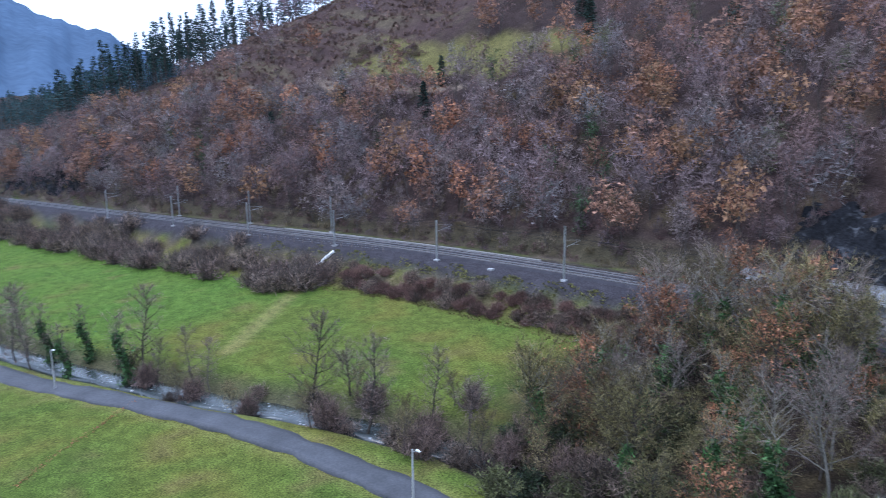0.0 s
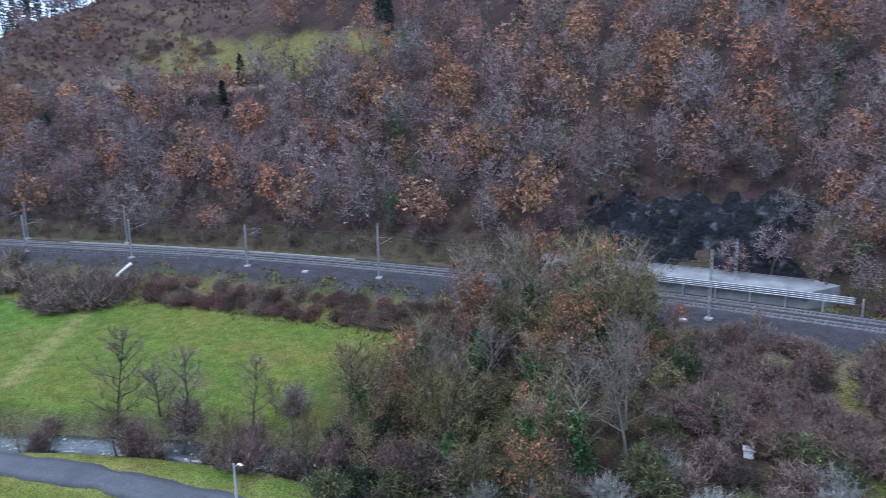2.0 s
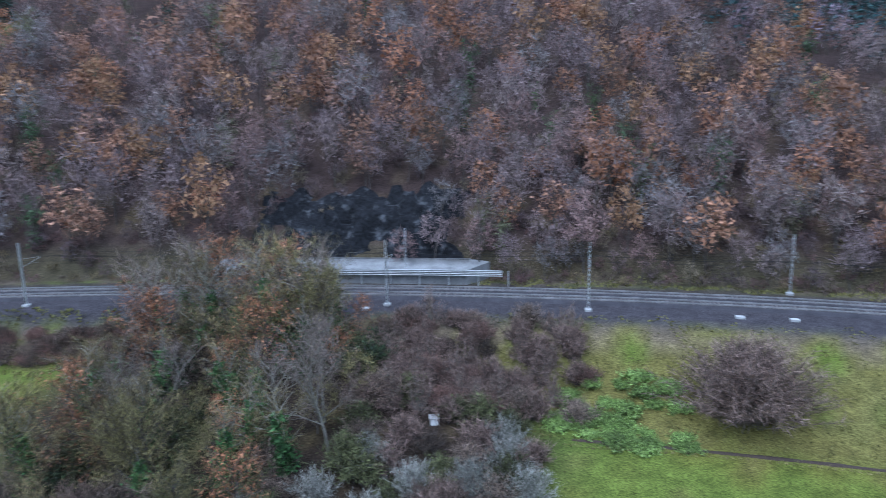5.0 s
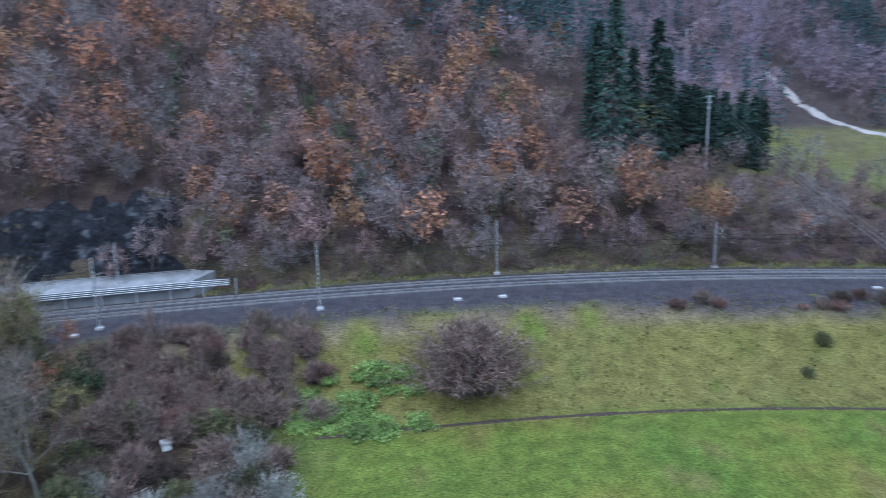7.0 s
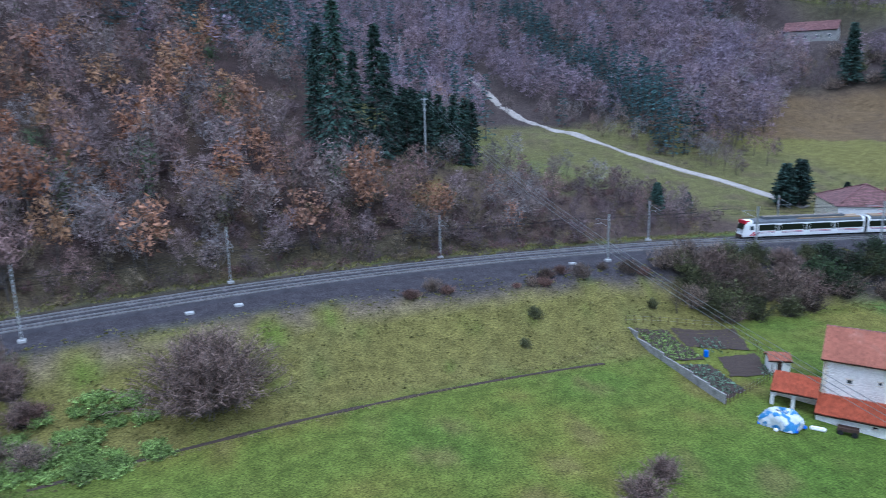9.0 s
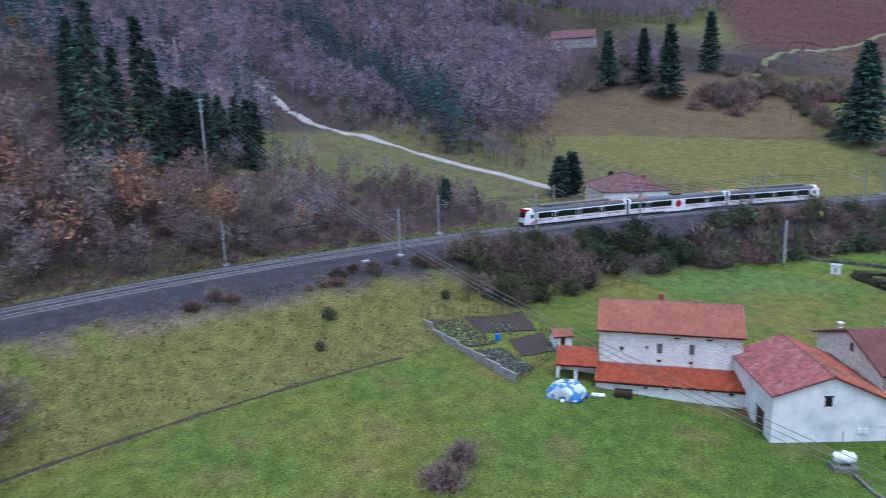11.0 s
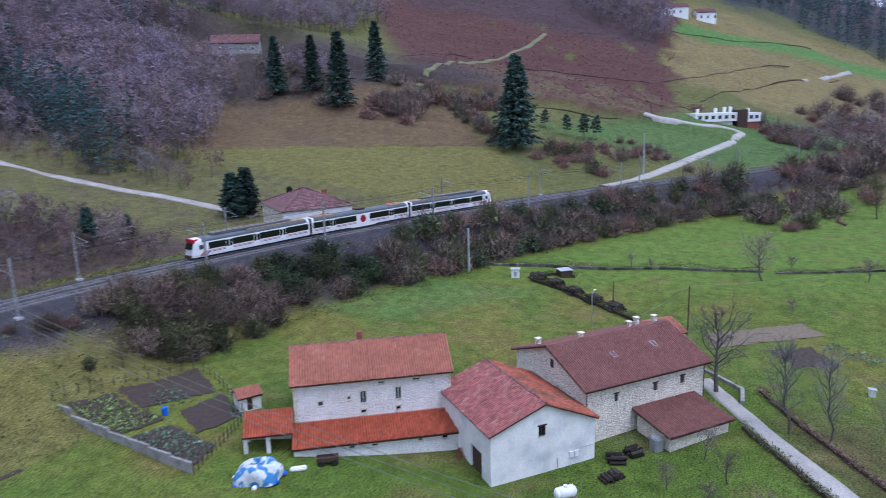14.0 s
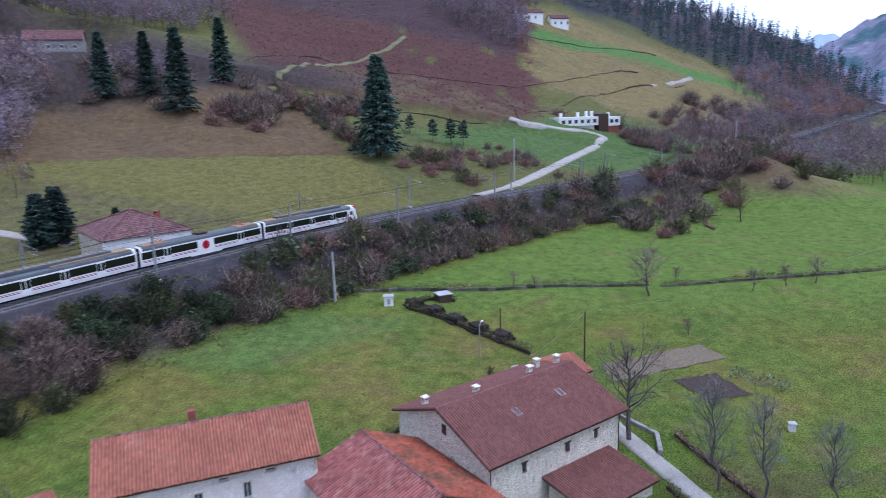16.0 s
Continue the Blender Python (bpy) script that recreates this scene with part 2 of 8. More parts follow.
def rod(bm, a, b, ra, rb=None, n=6):
    """A tapered rod from a to b."""
    a, b = Vector(a), Vector(b)
    rb = ra if rb is None else rb
    q = (b - a).to_track_quat("Z", "Y")
    rings = []
    for c, r in ((a, ra), (b, rb)):
        rings.append([bm.verts.new(c + q @ Vector((r * math.cos(6.28319 * i / n), r * math.sin(6.28319 * i / n), 0))) for i in range(n)])
    for i in range(n):
        bm.faces.new((rings[0][i], rings[0][(i + 1) % n], rings[1][(i + 1) % n], rings[1][i]))
    bm.faces.new(rings[0][::-1])
    bm.faces.new(rings[1])


def part(name, bm, mat, parent=None, label="", smooth=False):
    """Links a bmesh as one mesh object under a thing or a part."""
    bmesh.ops.recalc_face_normals(bm, faces=bm.faces)
    me = bpy.data.meshes.new(name)
    bm.to_mesh(me)
    bm.free()
    me.materials.append(M[mat])
    if smooth:
        me.shade_smooth()
    ob = new(name, me)
    if parent is not None:
        ob.parent = parent
    if label:
        ob["label"] = label
    return ob


def thing(name, m, label, category, group="", kind=""):
    ob = new(name)
    ob.empty_display_size = 0.2
    ob.matrix_world = m
    return tagged(ob, label, category, group, kind)


def raw_mesh(name, verts, faces, mats, index=None, tint=None, attr="tint"):
    """A mesh from arrays of triangles or quads; index: a material slot a face; tint: a colour a vertex."""
    me = bpy.data.meshes.new(name)
    verts, faces = np.asarray(verts, np.float32), np.asarray(faces, np.int32)
    k = faces.shape[1]
    me.vertices.add(len(verts))
    me.vertices.foreach_set("co", verts.ravel())
    me.loops.add(faces.size)
    me.loops.foreach_set("vertex_index", faces.ravel())
    me.polygons.add(len(faces))
    me.polygons.foreach_set("loop_start", np.arange(0, faces.size, k, dtype=np.int32))
    for m in mats:
        me.materials.append(M[m])
    if index is not None:
        me.polygons.foreach_set("material_index", np.asarray(index, np.int32))
    me.update(calc_edges=True)
    if tint is not None:
        a = me.color_attributes.new(attr, "FLOAT_COLOR", "POINT")
        a.data.foreach_set("color", np.c_[tint, np.ones(len(tint))].astype(np.float32).ravel())
    return me


# ---- lie of the land ----
def track_y(x):
    """The line of the railway, midway between its two tracks."""
    x = np.asarray(x, float)
    left = np.where(x < -160, 8 - 180 ** 2 / 840 + 0.4286 * (x + 160), 8 - (x - 20) ** 2 / 840)
    right = np.where(x > 250, np.where(x > 330, -169.5 - 0.60 * (x - 330), -96.96 - 0.907 * (x - 250)), 8 - (x - 20) ** 2 / 504)
    return np.where(x < 20, left, right)


def track_slope(x):
    return (track_y(x + 0.5) - track_y(x - 0.5))


def off(x, y):
    """Distance from the railway, positive towards the hill."""
    return (y - track_y(x)) / np.sqrt(1 + track_slope(x) ** 2)


def ramp(v, a, b):
    t = np.clip((v - a) / (b - a), 0, 1)
    return t * t * (3 - 2 * t)


def waves(x, y, s, seed=0):
    """A cheap smooth noise, about -1 to 1."""
    r = np.random.RandomState(seed)
    out = 0
    for k in range(5):
        a, f, p = r.uniform(0, 6.28), r.uniform(0.6, 1.7) / s, r.uniform(0, 6.28)
        out = out + np.sin((x * np.cos(a) + y * np.sin(a)) * f * 6.28 + p + 1.3 * np.sin((x * np.sin(a) - y * np.cos(a)) * f * 4 + p * 2))
    return out / 3.2


RIVER = [(-175, -112), (-150, -101), (-130, -91), (-114, -82), (-94, -70), (-79, -60), (-66, -53), (-54, -50), (-40, -54), (-28, -63), (-18, -78), (-15, -110)]
UPPER_LANE = [(238, -77.5), (262, -90), (298, -107), (330, -122.5), (341, -127), (344, -118), (335, -108), (330, -95), (333, -86)]
DIRT = [(169.5, 0), (170.5, 24), (171.3, 44), (171.6, 64), (172.2, 90), (176, 112), (182, 138), (185, 160), (188.5, 177), (193, 192)]


def near_line(x, y, pts):
    """Distance to a polyline."""
    best = np.full(np.shape(x), 1e9)
    for (ax, ay), (bx, by) in zip(pts, pts[1:]):
        dx, dy = bx - ax, by - ay
        t = np.clip(((x - ax) * dx + (y - ay) * dy) / (dx * dx + dy * dy), 0, 1)
        best = np.minimum(best, np.hypot(x - ax - t * dx, y - ay - t * dy))
    return best


def height(x, y):
    x, y = np.asarray(x, float), np.asarray(y, float)
    d = off(x, y)
    # valley side
    foot = np.interp(x, (-200, -70, -20, 10, 85, 105, 140, 400), (17, 16, 20, 30, 31, 21, 15, 22))
    drop = np.interp(x, (-200, -90, 0, 85, 120, 170, 400), (7, 7, 9, 9.4, 9, 8, 9))
    e = -d
    near = -0.05 - (drop - 0.05) * ramp(e, 8.5, foot) ** 0.9
    fall = np.interp(x, (-60, 20), (0.092, 0.07))
    low = np.minimum(np.maximum(e - foot, 0) * fall, np.interp(x, (-60, 20, 130, 180), (5.2, 2.9, 2.9, 1.5)))
    near = near - low + 0.25 * waves(x, y, 40, 1) * ramp(e, foot, foot + 20)
    near = near - 2.6 * (1 - ramp(near_line(x, y, RIVER), 1.6, 6.0)) * ramp(e, 12, 20)
    # wooded knoll beside the line
    near = near + 5.5 * np.exp(-((x + 34) / 22) ** 2 - ((y + 17) / 12) ** 2) * ramp(e, 8, 16)
    near = near + 14 * np.exp(-((x - 300) / 38) ** 2 - ((y + 172) / 26) ** 2) * ramp(e, 7, 20)
    # hollow about the farm buildings
    near = near - 0.8 * np.exp(-((x - 92) / 20) ** 2 - ((y + 70) / 24) ** 2) * ramp(e, 20, 34)
    # far valley side rises again
    near = near + 0.35 * np.maximum(e - 190, 0)
    # hill side
    k = np.interp(x, (-700, -480, -400, -330, -260, -100, 20, 60, 95, 130, 180, 240, 300, 400, 500, 700, 1200), (0.2, 0.30, 0.50, 0.66, 0.68, 0.66, 0.64, 0.54, 0.30, 0.19, 0.18, 0.23, 0.30, 0.32, 0.45, 0.7, 0.7))
    onset = np.interp(x, (-100, 60, 110, 150, 200, 260), (11, 11, 16, 28, 22, 12))
    top = np.interp(x, (-700, -460, -360, -150, 0, 150, 400, 800), (130, 240, 1500, 1500, 420, 260, 200, 280))
    g = np.maximum(d - onset, 0)
    rise = top * (1 - np.exp(-k * g / top))
    rise = rise + np.interp(x, (20, 80, 200, 320, 420), (0.0, 0.3, 0.25, 0.12, 0.0)) * np.maximum(d - 170, 0)
    cut = 3.2 * ramp(d, 9.5, 15) * np.interp(x, (-160, -100, -60, 60, 85), (0.3, 0.8, 1, 0.9, 0))
    far = -0.05 + rise + cut + ramp(g, 10, 80) * (2.2 * waves(x, y, 90, 2) + 0.8 * waves(x, y, 25, 3))
    pad = np.exp(-((x - 323) / 24) ** 4 - ((y - 97) / 22) ** 4)
    far = far * (1 - pad) + 50.6 * pad
    return np.where(d < 0, near, far)


def ground_z(x, y):
    return float(height(np.array([x]), np.array([y]))[0])


# ---- ground ----
ROAD_LINE = ROAD = [(-190, -134), (-160, -117), (-131, -101.5), (-117, -94), (-99, -81.5), (-79, -71.5), (-66, -66), (-55, -62.5), (-44, -63), (-33, -70), (-28, -90), (-28, -120)]


def build_ground():
    gx = np.concatenate([np.arange(-1500, -240, 20.0), np.arange(-240, 300, 1.6), np.arange(300, 380, 2.5), np.arange(380, 700, 5), np.arange(700, 1801, 25.0)])
    gy = np.concatenate([np.arange(-900, -150, 22.0), np.arange(-150, 50, 1.6), np.arange(50, 300, 5), np.arange(300, 1201, 30.0)])
    X, Y = np.meshgrid(gx, gy, indexing="ij")
    Z = height(X, Y)
    d = off(X, Y)
    n1, n2, n3 = waves(X, Y, 30, 5), waves(X, Y, 9, 6), waves(X, Y, 110, 7)
    col = np.zeros(X.shape + (3,))
    def lay(mask, c):
        w = np.clip(mask, 0, 1)[..., None]
        col[...] = col * (1 - w) + np.array(c) * w
    lay(np.ones_like(X), (0.102, 0.128, 0.024))
    lay(0.55 * ramp(n1 + n2 * 0.6, 0.0, 1.0), (0.15, 0.13, 0.03))
    lay(0.5 * ramp(-n1 + 0.5 * n2, 0.1, 1.0), (0.068, 0.112, 0.02))
    # bright mown meadows
    lay(0.75 * ramp(X, 150, 175) * ramp(-d, 18, 26), (0.108, 0.168, 0.03))
    lay(0.6 * ramp(-X, 128, 140) * ramp(-d, 16, 24), (0.08, 0.15, 0.024))
    # rough yellowed embankment
    foot = np.interp(X, (-200, -70, -20, 10, 85, 105, 140, 400), (17, 16, 20, 30, 31, 21, 15, 22))
    lay(0.9 * ramp(-d, 9, 13) * (1 - ramp(-d, foot - 2, foot + 1)) * ramp(n2 + 1.1, -0.2, 0.8), (0.135, 0.12, 0.042))
    lay(0.8 * ramp(-d, 9, 13) * (1 - ramp(-d, foot - 3, foot + 3)) * ramp(n1 + n2, -1.3, -0.1), (0.138, 0.122, 0.036))
    # field behind the houses
    lay(0.6 * ramp(X, 105, 115) * (1 - ramp(X, 150, 160)) * (1 - ramp(Y, -38, -30)) * ramp(Y, -92, -86) * ramp(n2 + n1, -0.8, 0.6), (0.15, 0.132, 0.036))
    lay(0.5 * ramp(X, 128, 134) * (1 - ramp(X, 152, 158)) * ramp(Y + 0.9 * (X - 145), -66, -60) * (1 - ramp(Y + 0.9 * (X - 145), -44, -38)), (0.085, 0.15, 0.045))
    lay(0.55 * ramp(X, 62, 80) * (1 - ramp(X, 112, 125)) * ramp(Y, -128, -112) * (1 - ramp(Y, -52, -44)), (0.065, 0.115, 0.016))
    # wooded floor: leaf litter, darkened for the shaded gaps beneath the trees
    knoll = np.exp(-((X + 38) / 34) ** 2 - ((Y + 30) / 22) ** 2)
    lay(ramp(knoll, 0.2, 0.5) * (d < -9), (0.036, 0.026, 0.02))
    wood = ramp(d, 12, 17) * (1 - ramp(X, 85, 110))
    lay(wood, (0.05, 0.034, 0.031))
    lay(wood * 0.5 * ramp(n1 + n2, 0.2, 1.0), (0.075, 0.055, 0.036))
    lay(wood * 0.5 * ramp(-n1 + 0.6 * n2, 0.2, 1.0), (0.05, 0.034, 0.034))
    lay(wood * 0.22 * ramp(n2, 0.2, 0.9) * (1 - ramp(d, 22, 40)), (0.19, 0.15, 0.06))
    lay(ramp(d, 7, 9) * (1 - ramp(d, 15, 22)) * (1 - ramp(X, 96, 125)) * 0.8, (0.062, 0.042, 0.04))
    lay(wood * 0.8 * ramp(np.exp(-((X + 330) / 75) ** 2 - ((d - 190) / 22) ** 2), 0.35, 0.6), (0.23, 0.2, 0.06))
    # open hillside to the east
    east = ramp(X, 85, 110) * ramp(d, 8, 12)
    lay(east * 0.7, (0.115, 0.10, 0.043))
    lay(east * 0.5 * ramp(n1, -0.2, 0.8), (0.09, 0.105, 0.042))
    upper = Y + 1.7 * (X - 219) - 42.7 + 1.5 * n2
    beside = Y + 36 - 0.68 * (X - 265) + 1.5 * n2
    lay(east * 0.85 * (1 - ramp(upper, -1, 1)) * ramp(X, 196, 206) * ramp(beside, -3, 0), (0.142, 0.128, 0.04))
    lay(east * ramp(upper, -1, 1) * ramp(beside, -1.5, 1.5) * (1 - ramp(d, 128, 140)) * ramp(X, 196, 206), (0.128, 0.088, 0.048))
    lay(east * 0.5 * ramp(n2 + n1, 0.1, 0.9) * ramp(upper, -1, 1) * ramp(beside, -1.5, 1.5) * (1 - ramp(d, 128, 140)), (0.10, 0.07, 0.045))
    lay(0.8 * east * (1 - ramp(X + 5 * n2, 140, 150)) * ramp(d, 9, 12) * (1 - ramp(d + 8 * n1, 44, 54)), (0.062, 0.044, 0.038))
    low = east * ramp(X, 136, 148) * (1 - ramp(X, 196, 208)) * ramp(d, 12, 18)
    lay(low * 0.75, (0.118, 0.108, 0.045))
    lay(low * 0.7 * ramp(n2 + 0.5 * n1, 0.0, 0.9), (0.10, 0.078, 0.05))
    wob = 9 * n1
    open_slope = east * ramp(X - 0.25 * (Y + 94) + wob, 425, 445) * (1 - ramp(Y + 0.5 * wob, -102, -94)) * (1 - ramp(X, 610, 660))
    lay(open_slope, (0.178, 0.142, 0.06))
    lay(open_slope * 0.6 * ramp(n2 + n1, -0.2, 0.9), (0.14, 0.115, 0.06))
    lay(open_slope * ramp(X - 0.5 * (Y + 94) * -0.55, 538, 546) * (1 - ramp(X + 0.27 * (Y + 94), 562, 572)), (0.085, 0.165, 0.045))
    lay(east * ramp(X, 327, 332) * ramp(Y + 0.6 * wob, -104, -94) * (1 - ramp(Y - 7 - 0.55 * (X - 330), 0, 14)) * ramp(n3 + n1 + 1.6, 0.1, 0.6), (0.088, 0.044, 0.038))
    lay(0.6 * east * ramp(X, 327, 334) * (1 - ramp(X, 385, 405)) * ramp(Y, -98, -90) * (1 - ramp(Y, -6, 4)) * ramp(n2 + n1 + 0.4, -0.2, 0.5), (0.125, 0.105, 0.055))
    lay(0.8 * east * ramp(X, 470, 500) * ramp(Y, -96, -84), (0.06, 0.045, 0.05))
    lay(east * ramp(d, 120, 140) * (1 - ramp(X, 330, 380)), (0.062, 0.048, 0.046))
    lay(east * ramp(d, 150, 190) * ramp(X, 640, 720), (0.075, 0.07, 0.05))
    lay(east * (1 - ramp(d, 60, 75)) * ramp(X, 285, 300) * (1 - ramp(X, 385, 410)), (0.08, 0.125, 0.04))
    lay(0.8 * ramp(X, 72, 84) * (1 - ramp(X, 108, 118)) * (1 - ramp(Y, -112, -104)) * ramp(n1 + n2, -1.0, 0.3), (0.085, 0.078, 0.032))
    lay(ramp(d, 4, 9) * ramp(X, 360, 400) * (1 - ramp(d + 8 * n1, 34, 52)), (0.095, 0.075, 0.058))
    lay(ramp(X + 40 * n3, 640, 700) * ramp(d, 6, 20), (0.045, 0.05, 0.052))
    lay(ramp(np.exp(-((X - 300) / 42) ** 2 - ((Y + 172) / 30) ** 2), 0.3, 0.6) * (d < -6), (0.12, 0.085, 0.05))
    lay(ramp(np.exp(-((X - 292) / 26) ** 2 - ((Y + 190) / 16) ** 2), 0.35, 0.7) * (d < -20), (0.15, 0.138, 0.05))
    lay(0.6 * (1 - ramp(near_line(X, Y, [(-114, -68), (-140, -43.5)]), 0.8, 2.2)), (0.24, 0.21, 0.08))
    lay(0.5 * (1 - ramp(near_line(X, Y, ROAD_LINE), 2.5, 4.2)), (0.20, 0.19, 0.06))
    lay(0.7 * ramp(X, 96, 104) * (1 - ramp(X, 112, 120)) * ramp(Y, -96, -92) * (1 - ramp(Y, -70, -66)) * 0.6, (0.12, 0.10, 0.06))
    lay(0.8 * ramp(-d, 10, 12) * (1 - ramp(-d, 14, 17)) * ramp(n2 + n1, -0.9, 0.4), (0.15, 0.115, 0.085))
    felled = ramp(d + 6 * n1, 62, 72) * (1 - ramp(X + 6 * n2, -232, -215)) * ramp(X, -420, -380)
    lay(0.9 * felled, (0.072, 0.046, 0.042))
    lay(0.6 * felled * ramp(n2 + n1, 0.1, 0.9), (0.12, 0.10, 0.058))
    lay(0.75 * (1 - ramp(np.abs(d - 86 - 5 * n1), 7, 12)) * ramp(X + 5 * n2, -246, -236) * (1 - ramp(X + 5 * n2, -168, -156)), (0.17, 0.155, 0.05))
    lay(0.85 * (1 - ramp(np.abs(d - 70.5 - 1.5 * n2), 1.2, 2.8)) * ramp(X, -345, -325) * (1 - ramp(X, -186, -176)) * ramp(n2 + n1 + 0.9, 0, 0.6), (0.24, 0.185, 0.14))
    lay(0.8 * (1 - ramp(np.abs(d - 66.5 - 1.5 * n2), 1.5, 3.0)) * ramp(X, -345, -325) * (1 - ramp(X, -235, -220)), (0.035, 0.03, 0.033))
    lay(0.9 * np.exp(-((X - 85) / 9) ** 2 - ((Y - 39) / 8) ** 2), (0.19, 0.14, 0.05))
    lay(0.85 * ramp(X, 88, 96) * (1 - ramp(X, 140, 150)) * ramp(d, 9, 12) * (1 - ramp(d + 10 * n1, 46, 60)), (0.078, 0.054, 0.046))
    lay(0.5 * ramp(n2 * n1, 0.1, 0.6) * ramp(-d, 26, 34), (0.15, 0.115, 0.05))
    # railway formation
    wide = 2.6 * ramp(X, 35, 65)
    lay((1 - ramp(-d, 10.0 + wide, 13.0 + wide + 1.5 * n2)) * (d < 0.1), (0.052, 0.047, 0.054))
    lay((1 - ramp(d, 6.5, 8)) * (d > -0.1), (0.058, 0.048, 0.044))
    lay(0.7 * ramp(d, 6.5, 8) * (1 - ramp(d, 9, 11)) * ramp(n2 + n1, -0.3, 0.7), (0.13, 0.10, 0.085))
    lay(0.8 * (1 - ramp(near_line(X, Y, RIVER), 3.0, 6.5)) * (d < -12), (0.085, 0.07, 0.05))
    col *= 0.93
    col[..., 2] *= 0.98
    ni, nj = X.shape
    ids = np.arange(ni * nj).reshape(ni, nj)
    f = np.stack([ids[:-1, :-1], ids[1:, :-1], ids[1:, 1:], ids[:-1, 1:]], -1).reshape(-1, 4)
    me = raw_mesh("ground", np.stack([X, Y, Z], -1).reshape(-1, 3), f, ["ground"], tint=np.clip(col, 0.01, 1).reshape(-1, 3), attr="cover")
    me.shade_smooth()
    tagged(new("ground", me), "valley ground of winter grass, leaf litter and bracken", "ground", kind="structure")


build_ground()


def smooth_line(pts, step):
    """Points at even steps along a smoothed polyline."""
    p = np.array(pts, float)
    for _ in range(3):
        q = np.empty((2 * len(p) - 2, 2))
        q[0::2], q[1::2] = 0.75 * p[:-1] + 0.25 * p[1:], 0.25 * p[:-1] + 0.75 * p[1:]
        p = np.vstack([p[:1], q, p[-1:]])
    s = np.r_[0, np.cumsum(np.hypot(*np.diff(p, axis=0).T))]
    at = np.arange(0, s[-1], step)
    return np.c_[np.interp(at, s, p[:, 0]), np.interp(at, s, p[:, 1])]


def ribbon(name, pts, width, mat, label, category, lift=0.06, cells=4, step=1.5, level=None, ragged=0.15, drape=False):
    """A strip that lies on the ground along a line."""
    line = smooth_line(pts, step)
    t = np.gradient(line, axis=0)
    t /= np.linalg.norm(t, axis=1)[:, None]
    nrm = np.c_[-t[:, 1], t[:, 0]]
    u = np.linspace(-0.5, 0.5, cells + 1)
    wob = width * (1 + ragged * waves(line[:, 0], line[:, 1], 7, 11))
    P = line[:, None, :] + nrm[:, None, :] * u[None, :, None] * wob[:, None, None]
    Zc = height(P[..., 0], P[..., 1]).max(axis=1, keepdims=True) if level is None else level(line)[:, None]
    if drape:
        Zc = height(P[..., 0], P[..., 1])
    Z = np.broadcast_to(Zc, P.shape[:2]) + lift + 0.05 * (1 - (2 * u) ** 2)
    V = np.concatenate([P, Z[..., None]], -1)
    V = np.concatenate([V[:, :1] - [0, 0, 0.7], V, V[:, -1:] - [0, 0, 0.7]], 1)
    ni, nj = V.shape[:2]
    ids = np.arange(ni * nj).reshape(ni, nj)
    f = np.stack([ids[:-1, :-1], ids[1:, :-1], ids[1:, 1:], ids[:-1, 1:]], -1).reshape(-1, 4)
    return tagged(new(name, raw_mesh(name, V.reshape(-1, 3), f, [mat])), label, category, kind="structure")


ribbon("road", ROAD, 4.2, "asphalt", "narrow worn asphalt lane between meadows", "road")
ribbon("water", RIVER, 5.0, "water", "shallow stream with broken water", "river", lift=0.0, level=lambda l: height(l[:, 0], l[:, 1]) + 0.55)


# ---- railway ----
def along(xs, d, z):
    """Points beside the railway at distance d and height z."""
    sl = track_slope(xs)
    c = 1 / np.sqrt(1 + sl ** 2)
    return np.stack([xs - d * sl * c, track_y(xs) + d * c, np.full_like(xs, z)], -1)


def sweep(xs, profile):
    """Vertices and quads of a profile of (d, z) drawn along the railway."""
    V = np.stack([along(xs, d, z) for d, z in profile], 1)
    ni, nj = V.shape[:2]
    ids = np.arange(ni * nj).reshape(ni, nj)
    f = np.stack([ids[:-1, :-1], ids[1:, :-1], ids[1:, 1:], ids[:-1, 1:]], -1).reshape(-1, 4)
    return V.reshape(-1, 3), f


XS = np.concatenate([np.arange(-420, 420, 2.0), np.arange(420, 900, 10.0)])
rail_line = thing("railway", pose(0, 0, 0), "double track railway on dark stone ballast", "railway", kind="structure")
v, f = sweep(XS, [(-4.6, -0.3), (-3.9, 0.2), (-3.3, 0.3), (-0.6, 0.3), (0, 0.22), (0.6, 0.3), (3.3, 0.3), (3.9, 0.2), (4.7, -0.3)])
bed = new("ballast_bed", raw_mesh("ballast_bed", v, f, ["ballast"]))
bed.parent = rail_line
for c in (-1.95, 1.95):
    for r in (-0.834, 0.834):
        a = c + r
        v, f = sweep(XS, [(a - 0.07, 0.3), (a - 0.04, 0.47), (a - 0.04, 0.5), (a + 0.04, 0.5), (a + 0.04, 0.47), (a + 0.07, 0.3)])
        ob = new("rail", raw_mesh("rail", v, f, ["rail"]))
        ob.parent = rail_line
